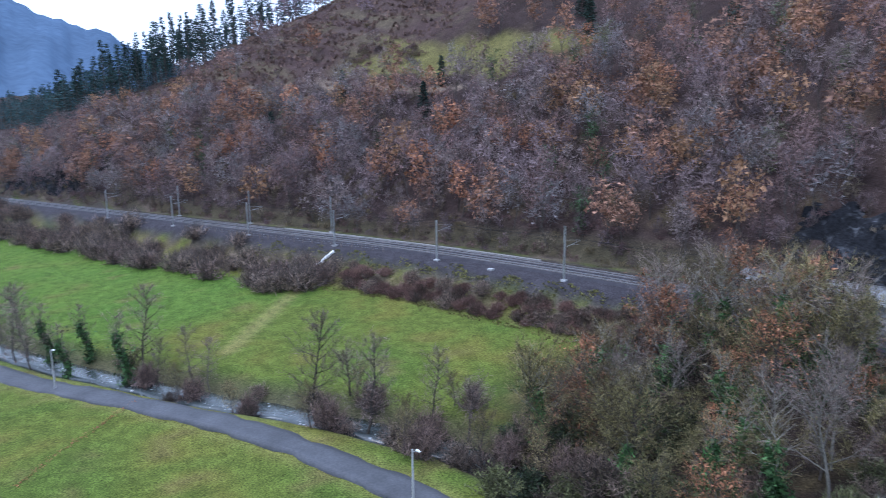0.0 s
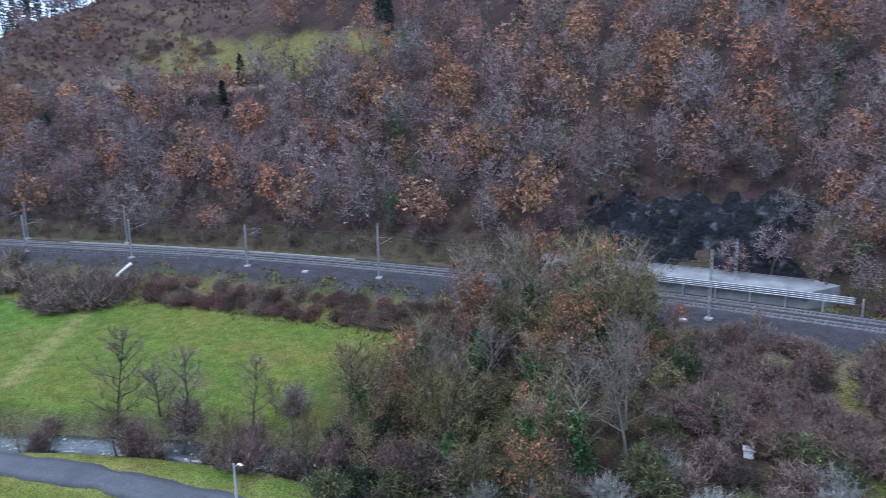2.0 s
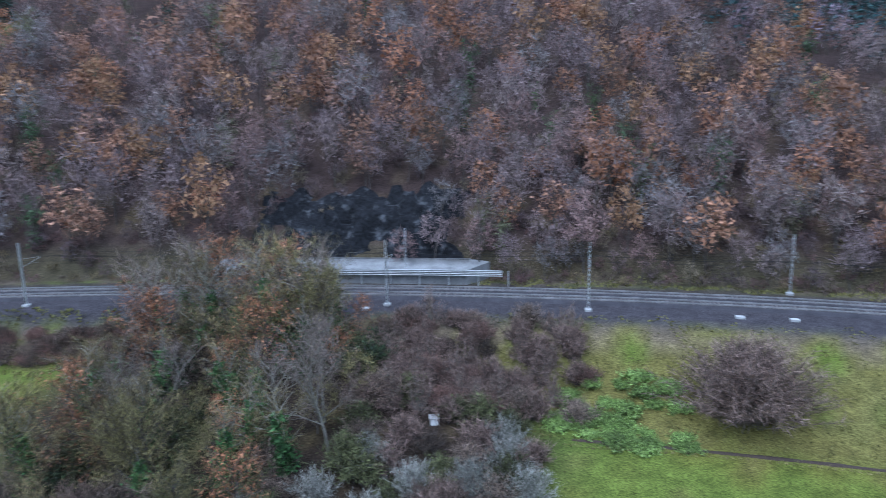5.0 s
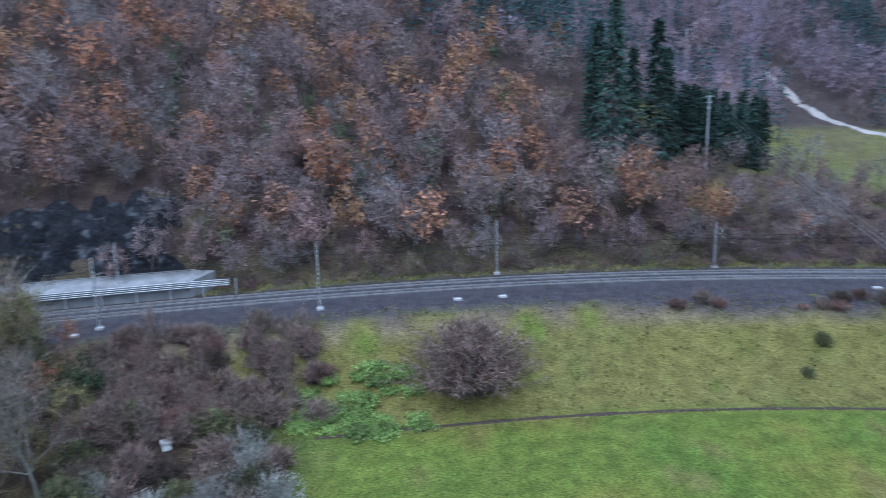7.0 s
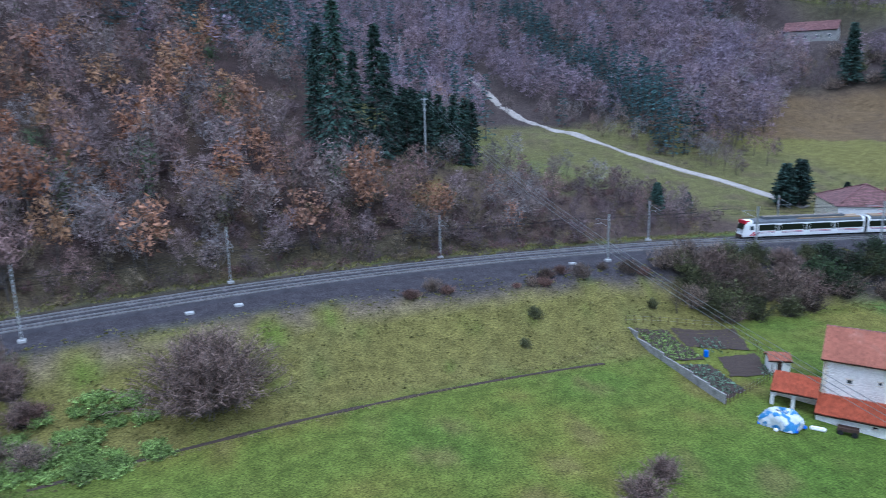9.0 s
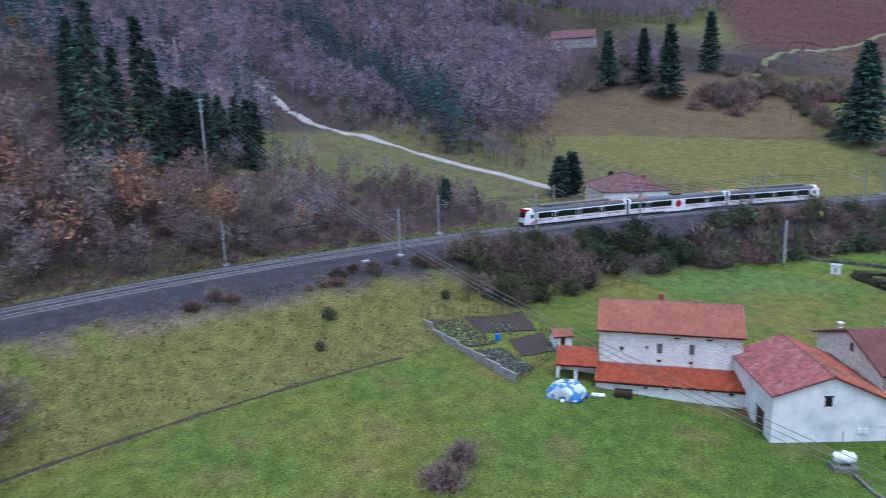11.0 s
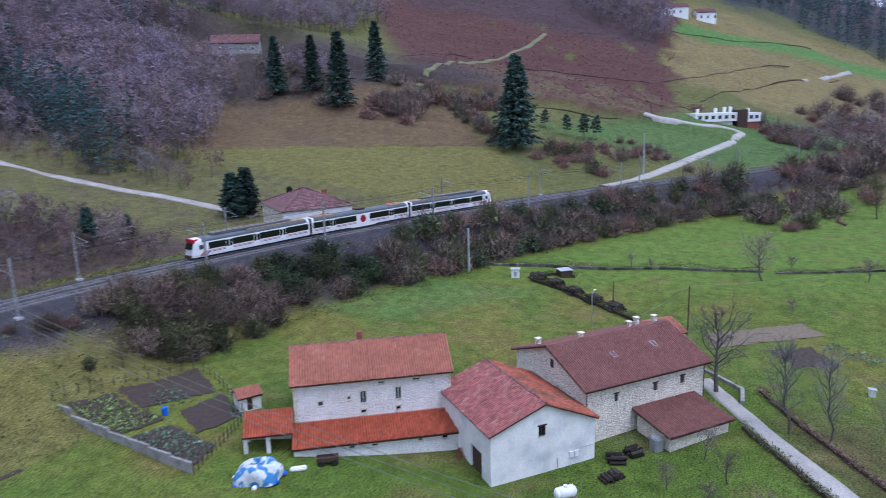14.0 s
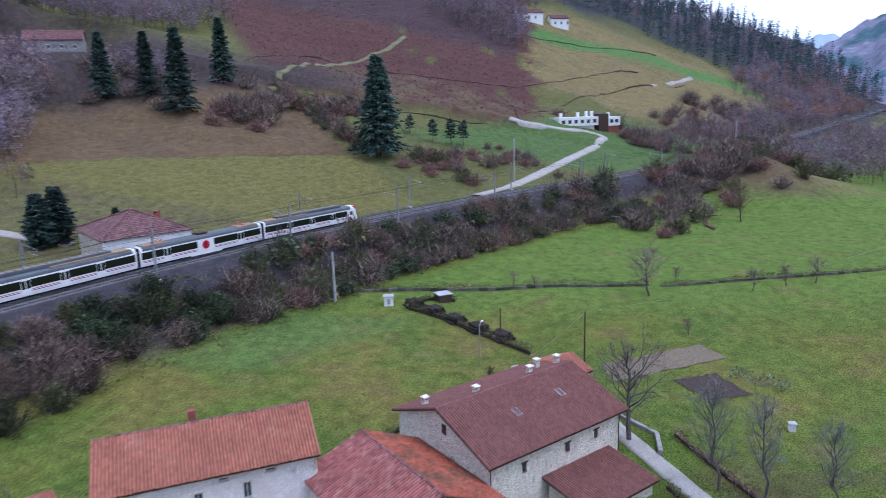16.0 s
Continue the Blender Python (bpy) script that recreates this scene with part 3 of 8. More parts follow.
# sleepers
sx = []
x = -200.0
while x < 290:
    sx.append(x)
    x += 0.62 / math.hypot(1, float(track_slope(np.array([x]))[0]))
sx = np.array(sx)
corner = np.array([(-0.13, -1.3, 0.28), (0.13, -1.3, 0.28), (0.13, 1.3, 0.28), (-0.13, 1.3, 0.28), (-0.11, -1.28, 0.37), (0.11, -1.28, 0.37), (0.11, 1.28, 0.37), (-0.11, 1.28, 0.37)])
quad = np.array([(4, 5, 6, 7), (0, 1, 5, 4), (1, 2, 6, 5), (2, 3, 7, 6), (3, 0, 4, 7)])
V, F = [], []
for c in (-1.95, 1.95):
    mid = along(sx, c, 0)
    ang = np.arctan(track_slope(sx))
    for p, a in zip(mid, ang):
        ca, sa = math.cos(a), math.sin(a)
        V.append(np.c_[p[0] + corner[:, 0] * ca - corner[:, 1] * sa, p[1] + corner[:, 0] * sa + corner[:, 1] * ca, corner[:, 2]])
        F.append(quad + 8 * len(F))
ob = new("sleeper_row", raw_mesh("sleeper_row", np.concatenate(V), np.concatenate(F), ["sleeper"]))
ob.parent = rail_line
tagged(ob, "grey concrete sleepers under both tracks", kind="stuff")


# ---- railway equipment ----
rail_z = 0.5


def mast(x, d, top, arm, label, group):
    p = along(np.array([x]), d, 0)[0]
    z0 = ground_z(p[0], p[1])
    ang = math.degrees(math.atan(float(track_slope(np.array([x]))[0])))
    root = thing("catenary_mast", pose(p[0], p[1], z0, 0, 0, ang), label, "mast", group)
    bm = bmesh.new()
    for s in (-0.13, 0.13):
        box(bm, (s - 0.035, -0.11, -0.2), (s + 0.035, 0.11, top - z0))
    h = 0.5
    while h < top - z0 - 0.4:
        box(bm, (-0.12, -0.09, h), (0.12, 0.09, h + 0.16))
        h += 0.7
    part("column", bm, "galv", root)
    bm = bmesh.new()
    box(bm, (-0.5, -0.5, -0.4), (0.5, 0.5, 0.35))
    bmesh.ops.bevel(bm, geom=bm.edges[:], offset=0.05, segments=1, affect="EDGES")
    part("footing", bm, "concrete", root)
    bm = bmesh.new()
    rod(bm, (0, 0, 6.3), (0, arm, 6.9), 0.035)
    rod(bm, (0, 0, 7.7), (0, arm, 7.0), 0.03)
    rod(bm, (0, arm * 0.45, 6.5), (0, arm * 0.95, 6.15), 0.025)
    part("cantilever", bm, "galv", root)
    for s in (6.3, 7.7):
        bm = bmesh.new()
        for k in range(4):
            rod(bm, (0, math.copysign(0.18 + 0.09 * k, arm), s + (0.03 if s < 7 else -0.03) * k), (0, math.copysign(0.22 + 0.09 * k, arm), s), 0.07, n=8)
        part("insulator", bm, "brick", root, "brown ribbed insulator")
    return root


for x in (-235, -205, -176, -148, -119, -89, -60, -31, 0, 95, 124, 148, 174, 200, 228, 257, 290, 330, 370):
    mast(x, -7.4 if x < 130 else -7.0, 10.3 if -100 < x < 20 else 8.6, 5.3, "galvanised steel catenary mast on a concrete footing beside the track", "catenary masts")
for x in (-220, -190, -161, -30.5, 30.5, 68, 110, 136, 186, 214, 245, 280):
    mast(x, 6.7 if x > -40 else 6.6, 9.6 if x < 60 else 8.2, -4.6, "galvanised catenary mast on the hill side of the track", "catenary masts")


def wire(name, d, z, x0, x1, r, sag, span, label):
    xs = np.arange(x0, x1, 3.0)
    V = []
    base = along(xs, d, 0)
    dip = sag * 4 * ((xs % span) / span) * (1 - (xs % span) / span)
    for a in (0, 2.1, 4.2):
        P = base.copy()
        P[:, 1] += r * math.cos(a)
        P[:, 2] = z - dip + r * math.sin(a)
        V.append(P)
    V = np.stack(V, 1)
    ids = np.arange(V.shape[0] * 3).reshape(-1, 3)
    f = np.concatenate([np.stack([ids[:-1, i], ids[1:, i], ids[1:, (i + 1) % 3], ids[:-1, (i + 1) % 3]], -1) for i in range(3)])
    tagged(new(name, raw_mesh(name, V.reshape(-1, 3), f, ["black"])), label, "cable", "railway wires")


for d in (-1.95, 1.95):
    wire("contact_wire", d, 6.15, -330, 420, 0.022, 0.0, 30, "taut copper contact wire above the track")
    wire("messenger_wire", d, 7.3, -330, 420, 0.022, 0.6, 30, "sagging messenger wire above the track")
wire("feeder_wire", -7.3, 8.4, -330, 420, 0.02, 0.5, 30, "thin feeder wire along the masts")

# low concrete gallery on the hill side of the track
gal = thing("rockfall_gallery", pose(0, 0, 0), "long low grey concrete rockfall gallery with steel guard rails", "gallery")
gx = np.arange(-64, -19.5, 2.0)
v, f = sweep(gx, [(11.5, -0.2), (11.5, 3.3), (5.5, 2.5), (5.5, 2.2), (5.75, 2.2), (5.75, -0.2)])
ob = new("slab", raw_mesh("slab", v, f, ["gallery"]))
ob.parent = gal
bm = bmesh.new()
p0, p1 = along(np.array([-20.05]), 5.6, 0)[0], along(np.array([-16.5]), 10.5, 0)[0]
ends = [Vector(p0), Vector(along(np.array([-20.05]), 11.5, 0)[0]), Vector(p1)]
lo = [bm.verts.new((e.x, e.y, -0.2)) for e in ends]
hi = [bm.verts.new((e.x, e.y, z)) for e, z in zip(ends, (2.48, 3.28, 3.0))]
for i in range(3):
    bm.faces.new((lo[i], lo[(i + 1) % 3], hi[(i + 1) % 3], hi[i]))
bm.faces.new(hi)
part("end_wall", bm, "gallery", gal)
for z in (1.55, 1.85, 2.15, 2.45):
    v, f = sweep(np.arange(-64, -12, 2.0), [(5.38, z), (5.44, z + 0.1), (5.38, z + 0.2), (5.34, z + 0.1), (5.38, z)])
    ob = new("guard_rail", raw_mesh("guard_rail", v, f, ["galv"]))
    ob.parent = gal
for x in range(-63, -12, 5):
    bm = bmesh.new()
    q = along(np.array([float(x)]), 5.5, 0)[0]
    box(bm, (q[0] - 0.1, q[1] - 0.1, -0.2), (q[0] + 0.1, q[1] + 0.08, 2.6))
    part("rail_post", bm, "galv", gal)

# drain covers, pipe and pale cable duct
for x, d in ((21.4, -7.7), (28.7, -7.6), (-105, -8.0), (-34, -9.4), (88, -7.6), (118, -7.9)):
    p = along(np.array([float(x)]), d, 0)[0]
    bm = bmesh.new()
    box(bm, (-0.6, -0.45, -0.1), (0.6, 0.45, 0.3))
    bmesh.ops.bevel(bm, geom=bm.edges[:], offset=0.04, segments=1, affect="EDGES")
    ob = part("drain_cover", bm, "concrete")
    ob.matrix_world = pose(p[0], p[1], ground_z(p[0], p[1]), 0, 0, math.degrees(math.atan(float(track_slope(np.array([float(x)]))[0]))))
    tagged(ob, "pale concrete drain cover beside the track", "drain cover", "drain covers")
bm = bmesh.new()
for k in range(6):
    a = Vector((-144.2 + 0.35 * k, -38.6 + 0.75 * k, 0))
    b = Vector((-144.2 + 0.35 * (k + 1), -38.6 + 0.75 * (k + 1), 0))
    a.z, b.z = ground_z(a.x, a.y) + 0.35, ground_z(b.x, b.y) + 0.35
    rod(bm, a, b, 0.38, n=8)
tagged(part("drain_chute", bm, "white_paint"), "white drainage chute down the embankment", "drain")
v, f = sweep(np.arange(-176, -100, 2.0), [(5.3, -0.1), (5.3, 0.16), (5.6, 0.16), (5.6, -0.1)])
tagged(new("cable_duct", raw_mesh("cable_duct", v, f, ["concrete_old"])), "long weathered cable duct beside the track", "cable duct")


# ---- train ----
def car_shell(L, cab):
    """A car's shell from x = 0 to L, with a sloping cab at the end named by cab (0: none, 1: at L, -1: at 0)."""
    bm = bmesh.new()
    sec = [(-1.36, 0.42), (-1.45, 0.9), (-1.46, 3.0), (-1.36, 3.45), (-1.05, 3.72), (0, 3.82), (1.05, 3.72), (1.36, 3.45), (1.46, 3.0), (1.45, 0.9), (1.36, 0.42)]
    xs = [0.0, 0.35, 0.9, 1.6, L * 0.3, L * 0.6, L - 1.6, L - 0.9, L - 0.35, L]
    rings = []
    for x in xs:
        ring = []
        for y, z in sec:
            px, py = x, y
            for side, e in ((1, L - x), (-1, x)):
                if cab == side and e < 1.7:
                    k = 1 - e / 1.7
                    py = y * (1 - 0.16 * k * k)
                    px = x - side * k * max(0, z - 1.9) * 0.42
            ring.append(bm.verts.new((px, py, z)))
        rings.append(ring)
    n = len(sec)
    for a, b in zip(rings, rings[1:]):
        for i in range(n - 1):
            bm.faces.new((a[i], b[i], b[i + 1], a[i + 1]))
        bm.faces.new((a[n - 1], b[n - 1], b[0], a[0]))
    bm.faces.new(rings[0][::-1])
    bm.faces.new(rings[-1])
    return bm


def strip(x0, x1, z0, z1, side, proud=0.012, depth=0.05):
    bm = bmesh.new()
    y = side * 1.46
    box(bm, (x0, min(y - side * depth, y + side * proud), z0), (x1, max(y - side * depth, y + side * proud), z1))
    return bm


def build_car(root, m, L, cab):
    body = part("car_body", car_shell(L, cab), "white_paint", root, "white car body with red and purple stripes")
    body.matrix_basis = m
    doors = {1: (6.6, 12.6, 18.6), -1: (L - 6.6, L - 12.6, L - 18.6), 0: (5.2, L - 5.2)}[cab]
    doors = sorted(doors)
    lo, hi = (0.4 if cab != -1 else 3.4), (L - 0.4 if cab != 1 else L - 3.4)
    for side in (-1, 1):
        cuts = [lo] + [v for c in doors for v in (c - 0.75, c + 0.75)] + [hi]
        spans = list(zip(cuts[0::2], cuts[1::2]))
        if cab == 0:
            spans = [(lo, doors[0] - 0.75), (doors[0] + 0.75, L / 2 - 1.9), (L / 2 + 1.9, doors[1] - 0.75), (doors[1] + 0.75, hi)]
        for a, b in spans:
            part("window_band", strip(a - 0.1, b + 0.1, 1.62, 2.84, side), "train_glass", body, "dark tinted window band")
            for z in (1.08, 1.3):
                part("stripe", strip(a + 0.05, b - 0.05, z, z + (0.1 if z < 1.2 else 0.08), side, 0.008), "purple_paint" if z < 1.2 else "red_paint", body, "thin red and purple stripe")
        for c in doors:
            for s in (-0.36, 0.36):
                part("door", strip(c + s - 0.34, c + s + 0.34, 0.55, 2.85, side, 0.02), "white_paint", body, "white sliding door leaf")
                part("door_window", strip(c + s - 0.29, c + s + 0.29, 1.5, 2.74, side, 0.026), "train_glass", body, "narrow dark door window")
        if cab:
            e = L - 1.9 if cab == 1 else 1.9
            part("cab_window", strip(e - 0.45, e + 0.35, 1.8, 2.6, side, 0.02), "glass", body, "dark cab side window")
            for k in range(3):
                bm = bmesh.new()
                y = side * 1.445
                x0 = (L - 2.9 + 0.55 * k) if cab == 1 else (2.9 - 0.55 * k)
                s = cab
                q = [(x0, 0.62), (x0 + s * 0.35, 0.62), (x0 - s * 0.45, 1.4), (x0 - s * 0.8, 1.4)]
                va = [bm.verts.new((a, y + side * 0.03, z)) for a, z in q]
                vb = [bm.verts.new((a, y - side * 0.03, z)) for a, z in q]
                bm.faces.new(va)
                bm.faces.new(vb[::-1])
                for i in range(4):
                    bm.faces.new((va[i], vb[i], vb[(i + 1) % 4], va[(i + 1) % 4]))
                part("cab_stripe", bm, "purple_paint" if k == 0 else "red_paint", body, "slanted stripe on the cab side")
        else:
            bm = bmesh.new()
            rod(bm, (L / 2, side * 1.40, 1.95), (L / 2, side * 1.485, 1.95), 0.78, n=28)
            part("round_emblem", bm, "red_paint", body, "plain round red emblem")
            bm = bmesh.new()
            box(bm, (L / 2 - 0.09, min(side * 1.42, side * 1.497), 1.5), (L / 2 + 0.09, max(side * 1.42, side * 1.497), 2.4))
            part("emblem_bar", bm, "black", body, "dark bar across the emblem")
            part("lower_panel", strip(L / 2 - 3.4, L / 2 + 3.4, 0.25, 0.75, side, -0.02), "white_paint", body, "white skirt panel")
    # roof
    bm = bmesh.new()
    a, b = (0.5, L - 0.6)
    for x0, x1 in ((a, b),):
        rows = []
        for x in np.linspace(x0 + (1.5 if cab == -1 else 0), x1 - (1.5 if cab == 1 else 0), 12):
            rows.append([bm.verts.new((x, y, z)) for y, z in ((-1.475, 3.08), (-1.385, 3.47), (-1.06, 3.75), (0, 3.86), (1.06, 3.75), (1.385, 3.47), (1.475, 3.08))])
        for p, q in zip(rows, rows[1:]):
            for i in range(6):
                bm.faces.new((p[i], q[i], q[i + 1], p[i + 1]))
    part("roof", bm, "roof_grey", body, "silver grey roof")
    bm = bmesh.new()
    if cab:
        x0, x1 = (0.8, 11.5) if cab == 1 else (L - 14.5, L - 0.8)
    else:
        x0, x1 = 1.0, 5.5
    box(bm, (x0, -1.2, 3.68), (x1, 1.2, 3.9))
    if not cab:
        other = bmesh.new()
        box(other, (L - 5.5, -1.2, 3.68), (L - 1.0, 1.2, 3.9))
        part("dusty_roof_panel", other, "tan_roof", body, "tan dusty roof panel")
    part("dusty_roof_panel", bm, "tan_roof", body, "tan dusty roof panel")
    if cab:
        x0, x1 = (4.0, L - 4.5) if cab == 1 else (4.5, L - 4.0)
        for y0 in (-0.75, 0.15):
            bm = bmesh.new()
            box(bm, (x0, y0, 3.83), (x1, y0 + 0.6, 4.3))
            bmesh.ops.bevel(bm, geom=bm.edges[:], offset=0.05, segments=1, affect="EDGES")
            part("roof_unit", bm, "roof_grey", body, "long grey roof equipment box")
        n = int((x1 - x0) / 1.2)
        for k in range(n):
            bm = bmesh.new()
            box(bm, (x0 + 1.2 * k + 0.3, -0.72, 4.305), (x0 + 1.2 * k + 1.0, 0.72, 4.33))
            part("roof_grille", bm, "wood_pale", body, "weathered grille on the roof")
    else:
        for px in (4.3, L - 4.3):
            bm = bmesh.new()
            s = 1 if px < L / 2 else -1
            for y in (-0.55, 0.55):
                rod(bm, (px - s * 0.9, y, 3.85), (px + s * 0.7, y * 0.8, 4.35), 0.035)
                rod(bm, (px + s * 0.7, y * 0.8, 4.35), (px - s * 0.8, y * 0.7, 4.75 if px < L / 2 else 4.45), 0.03)
            rod(bm, (px - s * 0.8, -0.85, 4.78 if px < L / 2 else 4.48), (px - s * 0.8, 0.85, 4.78 if px < L / 2 else 4.48), 0.04)
            rod(bm, (px - 1, -0.6, 3.95), (px - 1, 0.6, 3.95), 0.05)
            rod(bm, (px + 1, -0.6, 3.95), (px + 1, 0.6, 3.95), 0.05)
            part("pantograph", bm, "red_paint", body, "red folded pantograph")
        bm = bmesh.new()
        box(bm, (L / 2 - 1.1, -0.8, 3.84), (L / 2 + 1.1, 0.8, 4.15))
        bmesh.ops.bevel(bm, geom=bm.edges[:], offset=0.08, segments=2, affect="EDGES")
        part("roof_unit", bm, "wood_dark", body, "dark roof equipment box")
    # running gear
    for bx in (3.6, L - 3.6):
        bm = bmesh.new()
        for y in (-1.05, 1.05):
            box(bm, (bx - 1.9, y - 0.1, 0.3), (bx + 1.9, y + 0.1, 0.6))
        box(bm, (bx - 0.4, -1.1, 0.25), (bx + 0.4, 1.1, 0.7))
        for wx in (-1.25, 1.25):
            for y in (-0.83, 0.83):
                rod(bm, (bx + wx, y - 0.06, 0.45), (bx + wx, y + 0.06, 0.45), 0.45, n=16)
            rod(bm, (bx + wx, -0.8, 0.45), (bx + wx, 0.8, 0.45), 0.08)
        part("bogie", bm, "black", body, "dark bogie with wheels")
    bm = bmesh.new()
    box(bm, (6.2, -1.2, 0.18), (L - 6.2, 1.2, 0.5))
    part("underframe_box", bm, "black", body, "dark equipment under the floor")
    if cab:
        s = cab
        e = L if cab == 1 else 0.0
        bm = bmesh.new()
        q = [(e + s * 0.03 - s * 0.03, 1.95), (e - s * 0.50, 3.05)]
        for k, (w0, w1) in enumerate(((-1.1, 1.1),)):
            v = [bm.verts.new((q[0][0] + s * 0.02, w0, q[0][1])), bm.verts.new((q[0][0] + s * 0.02, w1, q[0][1])), bm.verts.new((q[1][0] + s * 0.05, w1 * 0.95, q[1][1])), bm.verts.new((q[1][0] + s * 0.05, w0 * 0.95, q[1][1]))]
            bm.faces.new(v)
        ext = bmesh.ops.extrude_face_region(bm, geom=bm.faces[:])
        bmesh.ops.translate(bm, verts=[g for g in ext["geom"] if isinstance(g, bmesh.types.BMVert)], vec=(-s * 0.12, 0, 0))
        part("windscreen", bm, "train_glass", body, "dark sloping windscreen")
        bm = bmesh.new()
        box(bm, (min(e - s * 1.5, e - s * 0.38), -1.26, 2.98), (max(e - s * 1.5, e - s * 0.38), 1.26, 3.72))
        bmesh.ops.bevel(bm, geom=bm.edges[:], offset=0.08, segments=2, affect="EDGES")
        part("red_cab_brow", bm, "red_paint", body, "red band above the windscreen")
        bm = bmesh.new()
        box(bm, (min(e - s * 0.5, e + s * 0.22), -1.15, 0.25), (max(e - s * 0.5, e + s * 0.22), 1.15, 0.85))
        bmesh.ops.bevel(bm, geom=bm.edges[:], offset=0.1, segments=2, affect="EDGES")
        part("buffer_beam", bm, "wood_dark", body, "dark buffer beam")
        for y in (-0.8, 0.8):
            bm = bmesh.new()
            rod(bm, (e - s * 0.05, y, 1.35), (e + s * 0.06, y, 1.35), 0.14, n=12)
            part("headlight", bm, "galv", body, "round headlight")


train = thing("train", pose(0, 0, 0), "white three-car electric commuter train with red and purple stripes", "train")


def run_train(x):
    for i, (L, cab) in enumerate(((26.1, -1), (26.4, 0), (26.1, 1))):
        a = Vector(along(np.array([x]), 1.95, 0)[0])
        ang = math.atan(float(track_slope(np.array([x + L * 0.42]))[0]))
        build_car(train, Matrix.Translation((a.x, a.y, rail_z)) @ Matrix.Rotation(ang, 4, "Z"), L, cab)
        if i < 2:
            bm = bmesh.new()
            box(bm, (L - 0.03, -1.40, 0.5), (L + 0.6, 1.40, 3.66))
            g = part("gangway", bm, "black", train, "black rubber gangway bellows")
            g.matrix_basis = Matrix.Translation((a.x, a.y, rail_z)) @ Matrix.Rotation(ang, 4, "Z")
        x = x + (L + 0.5) * math.cos(ang)


run_train(126)


# ---- houses ----
def frame_at(ax, ay, ux, uy):
    n = math.hypot(ux, uy)
    ux, uy = ux / n, uy / n
    return Matrix(((ux, -uy, 0, ax), (uy, ux, 0, ay), (0, 0, 1, 0), (0, 0, 0, 1)))


def panel(bm, o, ex, w, z0, z1, holes, inward, gable=0.0, peak=0.5):
    """A wall from z0 to z1 along ex with openings cut through; gable: height of a triangle on top with its peak at a share of the width."""
    o, ex, inward = Vector(o), Vector(ex), Vector(inward)
    xs = sorted({0, w, *[v for h in holes for v in (h[0], h[2])]})
    zs = sorted({z0, z1, *[v for h in holes for v in (h[1], h[3])]})
    P = lambda x, z, i: bm.verts.new(o + ex * x + Vector((0, 0, z)) + inward * i)
    for a, b in zip(xs, xs[1:]):
        for c, d in zip(zs, zs[1:]):
            mx, mz = (a + b) / 2, (c + d) / 2
            if any(h[0] < mx < h[2] and h[1] < mz < h[3] for h in holes):
                continue
            for i in (0, 1):
                bm.faces.new([P(a, c, i), P(b, c, i), P(b, d, i), P(a, d, i)])
    for x0, c, x1, d in holes:
        for (xa, za), (xb, zb) in (((x0, c), (x1, c)), ((x1, c), (x1, d)), ((x1, d), (x0, d)), ((x0, d), (x0, c))):
            bm.faces.new([P(xa, za, 0), P(xb, zb, 0), P(xb, zb, 1), P(xa, za, 1)])
    if gable:
        for i in (0, 1):
            bm.faces.new([P(0, z1, i), P(w, z1, i), P(w * peak, z1 + gable, i)])


def tiles(bm, o, ex, w, up, step=0.4, wide=0.3, seed=1, rise=0.2):
    """Rows of barrel tiles from the eave o along ex, climbing by the vector up."""
    r = random.Random(seed)
    o, ex, up = Vector(o), Vector(ex), Vector(up)
    L = up.length
    u = up / L
    nrm = ex.cross(u)
    if nrm.z < 0:
        nrm = -nrm
    rows, cols = max(2, int(L / step)), max(2, int(w / wide))
    for i in range(rows):
        for j in range(cols):
            jit = r.uniform(-0.04, 0.04)
            a, b = i * L / rows - 0.03 + jit, (i + 1) * L / rows + 0.06 + jit
            v = []
            for f, q in ((a, 0.045), (b, 0.01)):
                for k, h in enumerate((0.0, 0.8, 1.0, 0.8, 0.0)):
                    x = (j + k / 4) * w / cols
                    v.append(bm.verts.new(o + ex * x + u * f + nrm * (q + h * rise + r.uniform(0, 0.012))))
            for k in range(4):
                bm.faces.new((v[k], v[k + 1], v[k + 6], v[k + 5]))


def deck(bm, o, ex, w, up, thick=0.14):
    o, ex, up = Vector(o), Vector(ex), Vector(up)
    n = ex.cross(up).normalized()
    if n.z < 0:
        n = -n
    q = [o, o + ex * w, o + ex * w + up, o + up]
    a, b = [bm.verts.new(p) for p in q], [bm.verts.new(p - n * thick) for p in q]
    bm.faces.new(a)
    bm.faces.new(b[::-1])
    for i in range(4):
        bm.faces.new((a[i], b[i], b[(i + 1) % 4], a[(i + 1) % 4]))


def roof_side(root, o, ex, w, up, mat, seed, label, step=0.4, wide=0.3):
    bm = bmesh.new()
    deck(bm, o, ex, w, up)
    d = part("roof_deck", bm, "wood_dark", root, "dark timber roof edge")
    bm = bmesh.new()
    tiles(bm, o, ex, w, up, step, wide, seed)
    t = part("roof_tiles", bm, mat, root, label)
    tagged(t, kind="stuff")
    return t


def ridge_caps(root, a, b, mat, seed=3, r=0.13):
    a, b = Vector(a), Vector(b)
    n = int((b - a).length / 0.42)
    rr = random.Random(seed)
    bm = bmesh.new()
    for i in range(n):
        p, q = a + (b - a) * (i / n), a + (b - a) * ((i + 1.12) / n)
        lift = Vector((0, 0, rr.uniform(0.04, 0.09)))
        rod(bm, p + lift, q + lift, r * rr.uniform(0.9, 1.1), r * 0.85, n=7)
    part("ridge_tiles", bm, mat, root, "rounded ridge tiles")


